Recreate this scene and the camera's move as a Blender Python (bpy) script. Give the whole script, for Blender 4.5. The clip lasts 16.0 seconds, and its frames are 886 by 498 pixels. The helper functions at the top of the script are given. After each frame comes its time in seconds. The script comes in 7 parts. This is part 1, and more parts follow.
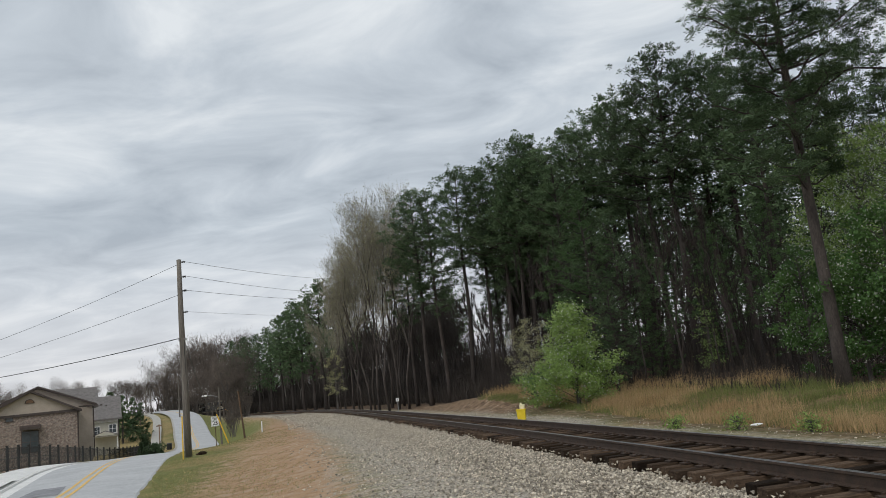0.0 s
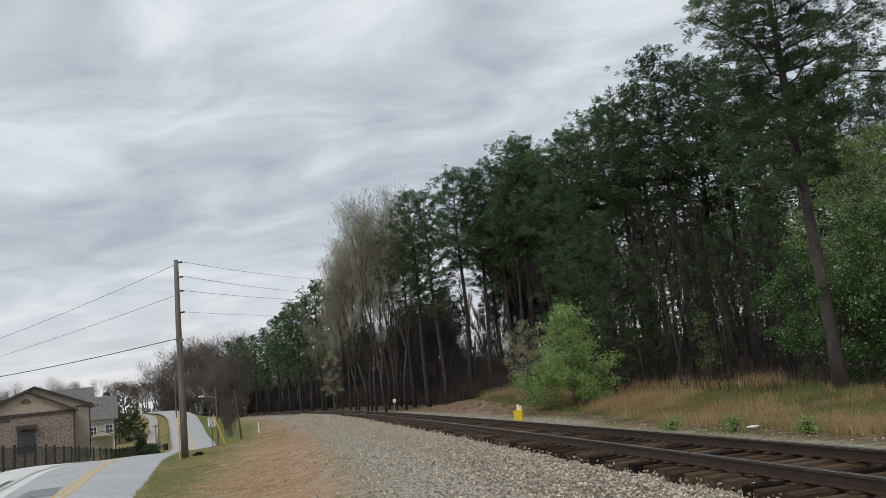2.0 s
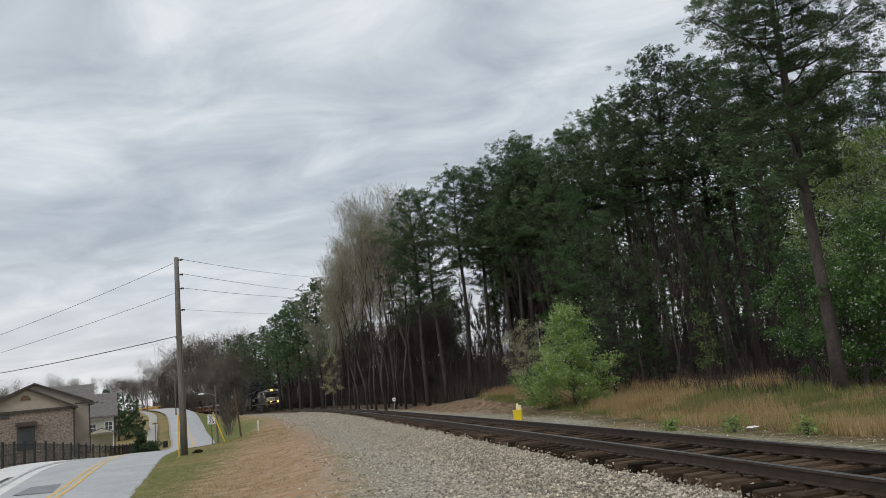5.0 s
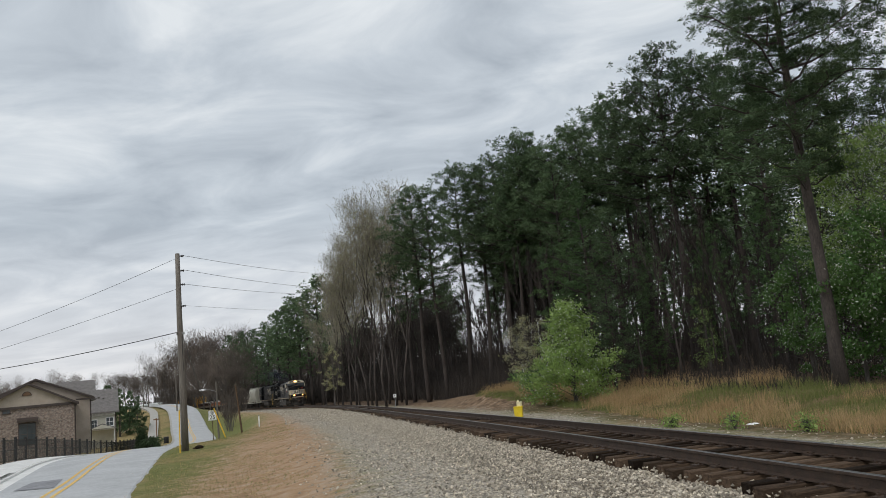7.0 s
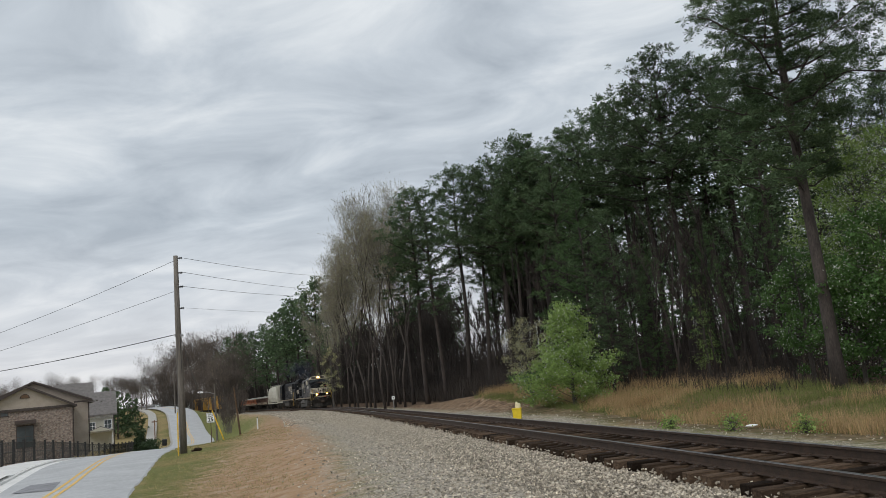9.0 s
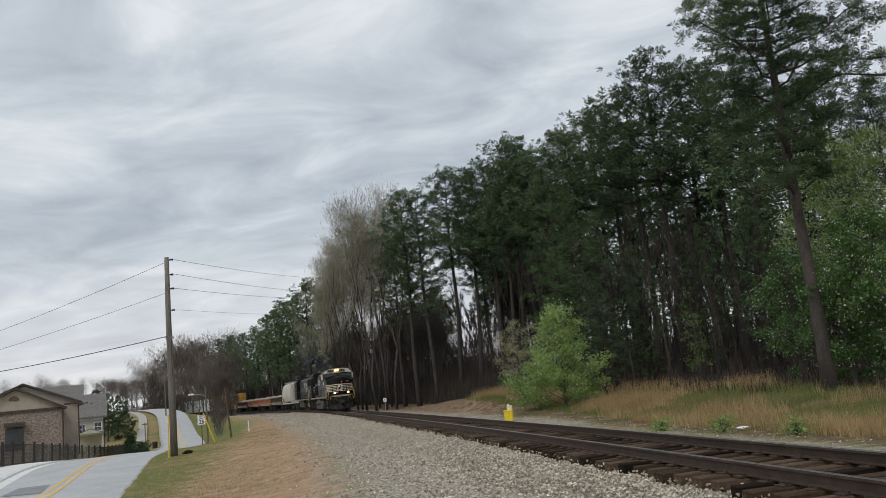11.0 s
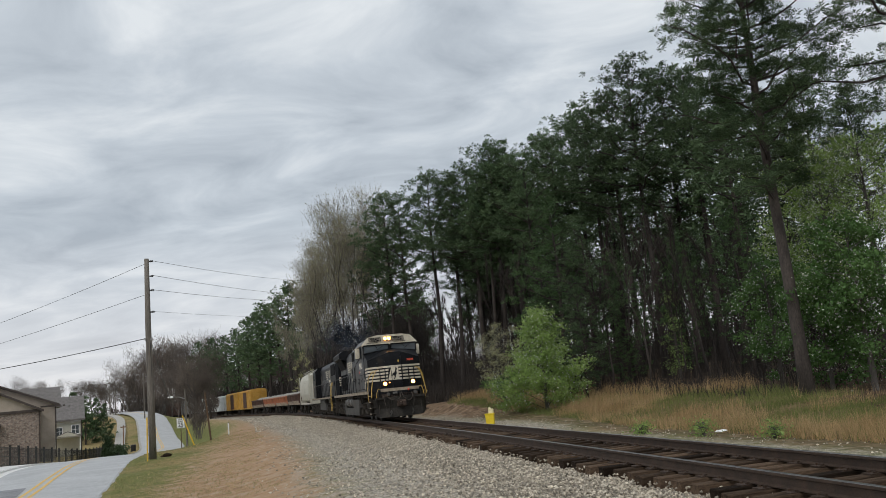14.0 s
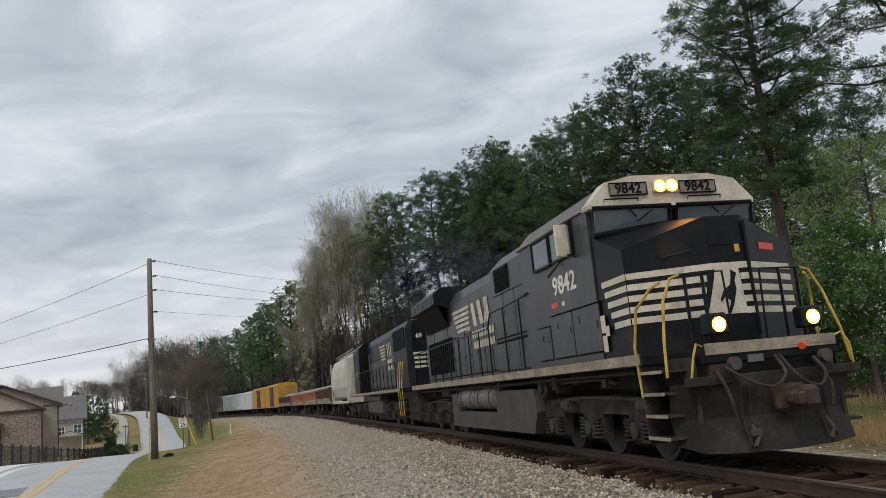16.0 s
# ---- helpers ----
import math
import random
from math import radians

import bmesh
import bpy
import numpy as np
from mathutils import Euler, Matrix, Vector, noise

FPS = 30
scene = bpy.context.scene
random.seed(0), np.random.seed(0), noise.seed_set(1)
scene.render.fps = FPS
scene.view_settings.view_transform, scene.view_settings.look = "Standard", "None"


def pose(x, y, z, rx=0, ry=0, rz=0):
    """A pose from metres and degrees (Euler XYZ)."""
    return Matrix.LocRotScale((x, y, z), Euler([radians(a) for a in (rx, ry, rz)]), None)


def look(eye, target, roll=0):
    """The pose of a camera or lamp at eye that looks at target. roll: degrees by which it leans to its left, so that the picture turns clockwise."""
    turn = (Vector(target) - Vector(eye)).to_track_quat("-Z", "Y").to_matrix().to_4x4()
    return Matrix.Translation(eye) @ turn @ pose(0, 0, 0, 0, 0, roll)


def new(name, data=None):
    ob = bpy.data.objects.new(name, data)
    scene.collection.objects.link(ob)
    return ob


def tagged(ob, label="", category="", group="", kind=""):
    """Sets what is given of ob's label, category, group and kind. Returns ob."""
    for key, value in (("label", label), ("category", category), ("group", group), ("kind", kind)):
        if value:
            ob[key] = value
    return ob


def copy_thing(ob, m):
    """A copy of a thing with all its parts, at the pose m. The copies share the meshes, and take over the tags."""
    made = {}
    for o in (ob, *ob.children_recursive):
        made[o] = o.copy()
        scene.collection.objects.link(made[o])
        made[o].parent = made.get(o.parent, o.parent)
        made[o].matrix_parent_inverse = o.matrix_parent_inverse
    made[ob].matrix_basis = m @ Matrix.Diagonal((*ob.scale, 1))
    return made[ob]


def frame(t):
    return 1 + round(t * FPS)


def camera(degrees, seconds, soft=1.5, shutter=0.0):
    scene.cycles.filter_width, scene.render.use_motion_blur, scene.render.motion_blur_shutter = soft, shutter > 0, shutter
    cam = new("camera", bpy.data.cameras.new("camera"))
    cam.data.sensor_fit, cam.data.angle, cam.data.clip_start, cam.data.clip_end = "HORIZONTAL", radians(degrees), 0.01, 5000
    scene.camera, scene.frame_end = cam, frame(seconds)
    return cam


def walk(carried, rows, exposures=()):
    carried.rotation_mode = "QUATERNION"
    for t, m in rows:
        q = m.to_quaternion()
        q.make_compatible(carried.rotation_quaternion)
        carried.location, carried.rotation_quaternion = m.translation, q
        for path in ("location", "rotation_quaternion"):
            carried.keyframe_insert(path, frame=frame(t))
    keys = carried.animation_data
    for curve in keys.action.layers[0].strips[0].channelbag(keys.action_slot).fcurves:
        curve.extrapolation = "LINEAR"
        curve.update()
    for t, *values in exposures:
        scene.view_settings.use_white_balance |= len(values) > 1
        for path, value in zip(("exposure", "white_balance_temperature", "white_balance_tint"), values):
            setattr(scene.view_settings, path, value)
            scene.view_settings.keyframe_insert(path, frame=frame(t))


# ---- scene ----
EYE = (0.0, 0.0, 1.384)
cam = camera(58.45, 16.0, 0.8)
TURNS = [
    (0, 99.925, 6.225, 1.087),
    (0.5, 99.925, 6.192, 1.140),
    (1, 100.009, 6.158, 1.079),
    (1.5, 100.056, 6.157, 0.952),
    (2, 99.981, 6.066, 0.876),
    (2.5, 99.971, 5.878, 0.866),
    (3, 99.980, 5.815, 0.864),
    (3.5, 100.043, 5.758, 0.859),
    (4, 100.070, 5.746, 0.836),
    (6.5, 99.605, 5.746, 0.910),
    (7, 99.661, 5.659, 0.901),
    (7.5, 99.703, 5.631, 0.946),
    (8, 99.687, 5.604, 0.992),
    (8.5, 99.762, 5.638, 0.927),
    (9, 99.784, 5.742, 0.798),
    (11.5, 99.876, 5.698, -0.019),
    (12, 99.849, 5.611, -0.256),
    (12.5, 99.878, 5.422, -0.363),
    (13, 99.917, 5.302, -0.497),
    (13.5, 99.947, 5.505, -0.790),
    (14, 99.960, 5.643, -1.117),
    (14.5, 100.027, 5.683, -1.252),
    (15, 100.067, 5.664, -1.262),
    (15.5, 100.079, 5.510, -1.161),
    (16, 100.051, 5.391, -0.974),
]
walk(cam, [(t, pose(*EYE, a, b, c)) for t, a, b, c in TURNS])

# ---- light ----
SUN_EL, SUN_AZ = 48.0, 205.0
world = bpy.data.worlds.new("overcast_sky")
scene.world = world
world.use_nodes = True
wn, wl = world.node_tree.nodes, world.node_tree.links
wn.clear()
w_out = wn.new("ShaderNodeOutputWorld")
w_bg = wn.new("ShaderNodeBackground")
w_sky = wn.new("ShaderNodeTexSky")
w_sky.sky_type = "NISHITA"
w_sky.sun_disc = False
w_sky.sun_elevation, w_sky.sun_rotation = radians(SUN_EL), radians(SUN_AZ)
w_gain = wn.new("ShaderNodeMix")
w_gain.data_type, w_gain.blend_type = "RGBA", "MULTIPLY"
w_gain.inputs[0].default_value = 1.0
w_gain.inputs[7].default_value = (0.10, 0.10, 0.10, 1)
wl.new(w_sky.outputs[0], w_gain.inputs[6])
# cloud deck: the view direction is dropped onto a flat layer, so that the clouds flatten towards the horizon
w_tc = wn.new("ShaderNodeTexCoord")
w_sep = wn.new("ShaderNodeSeparateXYZ")
wl.new(w_tc.outputs["Generated"], w_sep.inputs[0])
w_add = wn.new("ShaderNodeMath")
w_add.operation = "ADD"
w_add.inputs[1].default_value = 0.24
w_abs = wn.new("ShaderNodeMath")
w_abs.operation = "ABSOLUTE"
wl.new(w_sep.outputs[2], w_abs.inputs[0])
wl.new(w_abs.outputs[0], w_add.inputs[0])
w_div = wn.new("ShaderNodeVectorMath")
w_div.operation = "DIVIDE"
w_cmb = wn.new("ShaderNodeCombineXYZ")
for i in range(3):
    wl.new(w_add.outputs[0], w_cmb.inputs[i])
wl.new(w_tc.outputs["Generated"], w_div.inputs[0])
wl.new(w_cmb.outputs[0], w_div.inputs[1])


def sky_noise(scale, detail, stretch, rough=0.55, warp=0.0):
    m = wn.new("ShaderNodeMapping")
    m.inputs["Scale"].default_value = stretch
    m.inputs["Rotation"].default_value = (0, 0, radians(-12))
    n = wn.new("ShaderNodeTexNoise")
    n.inputs["Scale"].default_value = scale
    n.inputs["Detail"].default_value = detail
    n.inputs["Roughness"].default_value = rough
    n.inputs["Distortion"].default_value = warp
    wl.new(w_div.outputs[0], m.inputs[0])
    wl.new(m.outputs[0], n.inputs[0])
    return n.outputs[0]


w_big = sky_noise(1.1, 3, (0.8, 1.0, 0.3))
w_mid = sky_noise(3.4, 7, (0.85, 1.2, 0.3), 0.56, 0.5)
w_mix = wn.new("ShaderNodeMix")
w_mix.data_type = "FLOAT"
w_mix.inputs[0].default_value = 0.6
wl.new(w_big, w_mix.inputs[2])
wl.new(w_mid, w_mix.inputs[3])
w_ramp = wn.new("ShaderNodeValToRGB")
els = w_ramp.color_ramp.elements
els[0].position, els[0].color = 0.37, (0.425, 0.475, 0.53, 1)
els[1].position, els[1].color = 0.63, (0.80, 0.84, 0.87, 1)
e = els.new(0.50)
e.color = (0.585, 0.64, 0.695, 1)
wl.new(w_mix.outputs[0], w_ramp.inputs[0])
w_glow = wn.new("ShaderNodeMapRange")
w_glow.inputs[1].default_value, w_glow.inputs[2].default_value = 0.0, 0.22
w_glow.inputs[3].default_value, w_glow.inputs[4].default_value = 0.6, 0.0
wl.new(w_abs.outputs[0], w_glow.inputs[0])
w_warm = wn.new("ShaderNodeMix")
w_warm.data_type = "RGBA"
wl.new(w_glow.outputs[0], w_warm.inputs[0])
wl.new(w_ramp.outputs[0], w_warm.inputs[6])
w_warm.inputs[7].default_value = (0.86, 0.82, 0.83, 1)
w_over = wn.new("ShaderNodeMix")
w_over.data_type = "RGBA"
w_over.inputs[0].default_value = 0.93
wl.new(w_gain.outputs[2], w_over.inputs[6])
wl.new(w_warm.outputs[2], w_over.inputs[7])
wl.new(w_over.outputs[2], w_bg.inputs[0])
w_bg.inputs[1].default_value = 1.0
wl.new(w_bg.outputs[0], w_out.inputs[0])

sun = new("sun", bpy.data.lights.new("sun", "SUN"))
sun.data.energy, sun.data.angle, sun.data.color = 1.15, radians(25), (1.0, 0.96, 0.9)
sun.matrix_world = look((0, 0, 60), (60 * math.sin(radians(SUN_AZ)) * -1 / math.tan(radians(SUN_EL)),
                                     60 * math.cos(radians(SUN_AZ)) * -1 / math.tan(radians(SUN_EL)), 0))
scene.view_settings.exposure = 0.0


# ---- small tools ----
class Geo:
    """Collects vertices and faces for one mesh."""

    def __init__(self):
        self.v, self.f = [], []

    def add(self, verts, faces):
        k = len(self.v)
        self.v += [tuple(p) for p in verts]
        self.f += [tuple(k + i for i in q) for q in faces]
        return self

    def box(self, x0, x1, y0, y1, z0, z1):
        return self.add([(x0, y0, z0), (x1, y0, z0), (x1, y1, z0), (x0, y1, z0), (x0, y0, z1), (x1, y0, z1), (x1, y1, z1), (x0, y1, z1)],
                        [(3, 2, 1, 0), (4, 5, 6, 7), (0, 1, 5, 4), (1, 2, 6, 5), (2, 3, 7, 6), (3, 0, 4, 7)])

    def chamfer(self, x0, x1, y0, y1, z0, z1, c=0.02):
        """A box with its twelve edges cut off."""
        bm = bmesh.new()
        bmesh.ops.create_cube(bm, size=1)
        for w in bm.verts:
            w.co = Vector(((x0 + x1) / 2 + w.co.x * (x1 - x0), (y0 + y1) / 2 + w.co.y * (y1 - y0), (z0 + z1) / 2 + w.co.z * (z1 - z0)))
        bmesh.ops.bevel(bm, geom=bm.edges[:], offset=c, segments=1, affect="EDGES")
        bm.verts.index_update()
        self.add([w.co[:] for w in bm.verts], [[w.index for w in q.verts] for q in bm.faces])
        bm.free()
        return self

    def rod(self, a, b, r, n=8, r2=None, caps=True):
        a, b = Vector(a), Vector(b)
        d = (b - a).normalized()
        u = d.orthogonal().normalized()
        w = d.cross(u)
        r2 = r if r2 is None else r2
        ring = [(math.cos(2 * math.pi * i / n), math.sin(2 * math.pi * i / n)) for i in range(n)]
        vs = [a + (u * c + w * s) * r for c, s in ring] + [b + (u * c + w * s) * r2 for c, s in ring]
        fs = [(i, (i + 1) % n, n + (i + 1) % n, n + i) for i in range(n)]
        if caps:
            fs += [tuple(range(n))[::-1], tuple(range(n, 2 * n))]
        return self.add(vs, fs)

    def pipe(self, pts, r, n=6, radii=None):
        """A tube along a chain of points."""
        pts = [Vector(q) for q in pts]
        rings = []
        u = None
        for i, q in enumerate(pts):
            d = (pts[min(i + 1, len(pts) - 1)] - pts[max(i - 1, 0)]).normalized()
            u = d.orthogonal().normalized() if u is None else (u - d * u.dot(d)).normalized()
            w = d.cross(u)
            rr = radii[i] if radii else r
            rings += [q + (u * math.cos(2 * math.pi * k / n) + w * math.sin(2 * math.pi * k / n)) * rr for k in range(n)]
        fs = [(i * n + k, i * n + (k + 1) % n, (i + 1) * n + (k + 1) % n, (i + 1) * n + k) for i in range(len(pts) - 1) for k in range(n)]
        fs += [tuple(range(n))[::-1], tuple(range((len(pts) - 1) * n, len(pts) * n))]
        return self.add(rings, fs)

    def loft(self, sections, closed=True, caps=True):
        """Skin between outlines with the same number of points."""
        n = len(sections[0])
        vs = [q for sec in sections for q in sec]
        m = n if closed else n - 1
        fs = [(i * n + k, i * n + (k + 1) % n, (i + 1) * n + (k + 1) % n, (i + 1) * n + k) for i in range(len(sections) - 1) for k in range(m)]
        if caps:
            fs += [tuple(range(n))[::-1], tuple(range((len(sections) - 1) * n, len(sections) * n))]
        return self.add(vs, fs)

    def slab(self, outline, x0, x1, axis="x"):
        """An outline of pairs, drawn out along an axis."""
        put = {"x": lambda a, b, c: (c, a, b), "y": lambda a, b, c: (a, c, b), "z": lambda a, b, c: (a, b, c)}[axis]
        return self.loft([[put(a, b, x0) for a, b in outline], [put(a, b, x1) for a, b in outline]])

    def blob(self, centre, size, rings=6, n=10, rough=0.0, seed=0):
        rnd = random.Random(seed)
        cx, cy, cz = centre
        secs = []
        for i in range(1, rings):
            a = math.pi * i / rings
            secs.append([(cx + size[0] * math.sin(a) * math.cos(2 * math.pi * k / n) * (1 + rough * rnd.uniform(-1, 1)),
                          cy + size[1] * math.sin(a) * math.sin(2 * math.pi * k / n) * (1 + rough * rnd.uniform(-1, 1)),
                          cz - size[2] * math.cos(a)) for k in range(n)])
        return self.loft(secs)

    def mesh(self, name, material, smooth=False):
        me = bpy.data.meshes.new(name)
        me.from_pydata(self.v, [], self.f)
        me.validate()
        if material:
            me.materials.append(material)
        me.polygons.foreach_set("use_smooth", [smooth] * len(me.polygons))
        me.update()
        return me


def fix_normals(me):
    bm = bmesh.new()
    bm.from_mesh(me)
    bmesh.ops.recalc_face_normals(bm, faces=bm.faces)
    bm.to_mesh(me)
    bm.free()


def part(name, geo, material, parent, label="", smooth=False, at=None, kind=""):
    me = geo.mesh(name, material, smooth)
    if len(me.polygons) < 20000:
        fix_normals(me)
    ob = new(name, me)
    ob.parent = parent
    if at is not None:
        ob.matrix_basis = at
    return tagged(ob, label=label, kind=kind)


def again(name, me, parent, at, label=""):
    """One more object on a mesh that exists."""
    ob = new(name, me)
    ob.parent = parent
    ob.matrix_basis = at
    return tagged(ob, label=label)


def thing(name, label, category, at=None, group="", kind=""):
    ob = new(name)
    ob.empty_display_size = 0.2
    if at is not None:
        ob.matrix_basis = at
    return tagged(ob, label, category, group, kind)


def tri_mesh(name, verts, faces, material, smooth=False):
    """A mesh from arrays of vertices and triangles or quads."""
    me = bpy.data.meshes.new(name)
    verts = np.asarray(verts, dtype=np.float32)
    faces = np.asarray(faces, dtype=np.int32)
    k = faces.shape[1]
    me.vertices.add(len(verts))
    me.vertices.foreach_set("co", verts.ravel())
    me.loops.add(faces.size)
    me.loops.foreach_set("vertex_index", faces.ravel())
    me.polygons.add(len(faces))
    me.polygons.foreach_set("loop_start", np.arange(0, faces.size, k, dtype=np.int32))
    me.polygons.foreach_set("loop_total", np.full(len(faces), k, dtype=np.int32))
    me.polygons.foreach_set("use_smooth", np.full(len(faces), smooth))
    me.materials.append(material)
    me.update(calc_edges=True)
    return me


# ---- materials ----
def mat(name, base, rough=0.7, metal=0.0, vary=0.25, scale=8.0, second=None, bump=0.15, bump_scale=40.0, spec=0.5, per_object=0.0, per_island=0.0,
        coat=0.0, through_light=0.0, stretch=(1, 1, 1), dirt=None, dirt_amount=0.0):
    """A surface with colour variation at two scales, relief and wear."""
    m = bpy.data.materials.new(name)
    m.use_nodes = True
    n, l = m.node_tree.nodes, m.node_tree.links
    b = n["Principled BSDF"]
    tc = n.new("ShaderNodeTexCoord")
    mp = n.new("ShaderNodeMapping")
    mp.inputs["Scale"].default_value = stretch
    l.new(tc.outputs["Object"], mp.inputs[0])

    def noise_at(sc, det=5):
        q = n.new("ShaderNodeTexNoise")
        q.inputs["Scale"].default_value, q.inputs["Detail"].default_value, q.inputs["Roughness"].default_value = sc, det, 0.6
        l.new(mp.outputs[0], q.inputs[0])
        return q.outputs[0]

    second = second or tuple(min(1, c * 1.5 + 0.01) for c in base)
    ramp = n.new("ShaderNodeValToRGB")
    ramp.color_ramp.elements[0].position, ramp.color_ramp.elements[1].position = 0.5 - 0.5 * max(0.1, 0.35), 0.68
    ramp.color_ramp.elements[0].color, ramp.color_ramp.elements[1].color = (*base, 1), (*second, 1)
    l.new(noise_at(scale), ramp.inputs[0])
    fine = n.new("ShaderNodeMapRange")
    fine.inputs[1].default_value, fine.inputs[2].default_value = 0.3, 0.7
    fine.inputs[3].default_value, fine.inputs[4].default_value = 1 - vary, 1 + vary
    l.new(noise_at(scale * 9), fine.inputs[0])
    mul = n.new("ShaderNodeVectorMath")
    mul.operation = "SCALE"
    l.new(ramp.outputs[0], mul.inputs[0])
    l.new(fine.outputs[0], mul.inputs["Scale"])
    colour = mul.outputs[0]
    for amount, node, out in ((per_object, "ShaderNodeObjectInfo", "Random"), (per_island, "ShaderNodeNewGeometry", "Random Per Island")):
        if amount:
            oi = n.new(node)
            mr = n.new("ShaderNodeMapRange")
            mr.inputs[3].default_value, mr.inputs[4].default_value = 1 - amount, 1 + amount
            l.new(oi.outputs[out], mr.inputs[0])
            sc = n.new("ShaderNodeVectorMath")
            sc.operation = "SCALE"
            l.new(colour, sc.inputs[0])
            l.new(mr.outputs[0], sc.inputs["Scale"])
            colour = sc.outputs[0]
    if dirt:
        dm = n.new("ShaderNodeMapRange")
        dm.inputs[1].default_value, dm.inputs[2].default_value = 0.62 - 0.3 * dirt_amount, 0.72
        l.new(noise_at(scale * 0.7, 8), dm.inputs[0])
        mx = n.new("ShaderNodeMix")
        mx.data_type = "RGBA"
        l.new(dm.outputs[0], mx.inputs[0])
        l.new(colour, mx.inputs[6])
        mx.inputs[7].default_value = (*dirt, 1)
        colour = mx.outputs[2]
    l.new(colour, b.inputs["Base Color"])
    b.inputs["Metallic"].default_value = metal
    rr = n.new("ShaderNodeMapRange")
    rr.inputs[3].default_value, rr.inputs[4].default_value = max(0.02, rough - 0.12), min(1, rough + 0.12)
    l.new(noise_at(scale * 2), rr.inputs[0])
    l.new(rr.outputs[0], b.inputs["Roughness"])
    b.inputs["Specular IOR Level"].default_value = spec
    b.inputs["Coat Weight"].default_value = coat
    if bump:
        bp = n.new("ShaderNodeBump")
        bp.inputs["Strength"].default_value = bump
        bp.inputs["Distance"].default_value = 0.02
        l.new(noise_at(bump_scale, 4), bp.inputs["Height"])
        l.new(bp.outputs[0], b.inputs["Normal"])
    if through_light:
        tr = n.new("ShaderNodeBsdfTranslucent")
        l.new(colour, tr.inputs[0])
        ms = n.new("ShaderNodeMixShader")
        ms.inputs[0].default_value = through_light
        l.new(b.outputs[0], ms.inputs[1])
        l.new(tr.outputs[0], ms.inputs[2])
        l.new(ms.outputs[0], n["Material Output"].inputs[0])
    return m


def glow(name, colour, strength):
    m = bpy.data.materials.new(name)
    m.use_nodes = True
    b = m.node_tree.nodes["Principled BSDF"]
    b.inputs["Base Color"].default_value = (*colour, 1)
    b.inputs["Emission Color"].default_value = (*colour, 1)
    b.inputs["Emission Strength"].default_value = strength
    return m


# ---- lines of the place ----
# The track: s runs away from the viewer; u is the distance to its near side.
TS = np.arange(-120.0, 520.0, 0.25)
_k = np.interp(TS, [-120, 0, 50, 100, 170, 260, 520], [0.0011, 0.00112, 0.00021, 0.00187, 0.00159, 0.00283, 0.003])
_h = np.concatenate([[0], np.cumsum(_k[:-1] * 0.25)])
TH = _h - np.interp(0, TS, _h) + 0.17314
_x = np.concatenate([[0], np.cumsum(-np.sin(TH[:-1]) * 0.25)])
_y = np.concatenate([[0], np.cumsum(np.cos(TH[:-1]) * 0.25)])
TX, TY = _x - np.interp(0, TS, _x) + 6.68305, _y - np.interp(0, TS, _y) - 0.31269
TZ = -0.00022 * np.minimum(TS, 80) + 0.00135 * np.maximum(TS - 80, 0)


def on_track(s, u=0.0, z=0.0):
    """The place at s along the track, u to its near side and z over the rail heads."""
    h = np.interp(s, TS, TH)
    return (float(np.interp(s, TS, TX) - math.cos(h) * u), float(np.interp(s, TS, TY) - math.sin(h) * u), float(np.interp(s, TS, TZ) + z))


def track_turn(s):
    return math.degrees(float(np.interp(s, TS, TH)))


# The road: middle line and height
RP = np.array([(-7, -90, -.6), (-6.6, -40, -.6), (-6.6, 0, -.6), (-8.6, 13, -.63), (-12.3, 24.7, -.65), (-15.6, 33.9, -.65), (-18.6, 42.6, -.65), (-20.7, 50, -.74),
               (-24, 62, -1.25), (-30, 85, -2.5), (-37, 110, -3.2), (-42, 128, -3.35), (-50, 150, -2.3), (-58, 172, -.3), (-67, 195, 1.7), (-78, 217, 3.0),
               (-92, 240, 3.6), (-120, 275, 3.4), (-170, 320, 3.0)])


def smooth_line(pts, step):
    """A rounded line through points, evenly spaced."""
    pts = np.asarray(pts, float)
    out = []
    for i in range(len(pts) - 1):
        a, b = pts[i], pts[i + 1]
        p, q = pts[max(i - 1, 0)], pts[min(i + 2, len(pts) - 1)]
        n = max(2, int(np.linalg.norm(b - a) / step))
        t = np.linspace(0, 1, n, endpoint=False)[:, None]
        out.append(0.5 * (2 * a + (b - p) * t + (2 * p - 5 * a + 4 * b - q) * t ** 2 + (3 * a - p - 3 * b + q) * t ** 3))
    return np.concatenate(out + [pts[-1:]])


ROAD = smooth_line(RP, 1.0)
_d = np.gradient(ROAD[:, :2], axis=0)
_d /= np.linalg.norm(_d, axis=1)[:, None]
ROAD_N = np.stack([-_d[:, 1], _d[:, 0]], 1)     # to the left


def near_line(x, y, lx, ly):
    """For many places: the index of the nearest point of a line."""
    best, idx = np.full(x.shape, 1e18), np.zeros(x.shape, int)
    for i in range(len(lx)):
        q = (x - lx[i]) ** 2 + (y - ly[i]) ** 2
        m = q < best
        best[m], idx[m] = q[m], i
    return idx


_TI = slice(0, len(TS), 8)


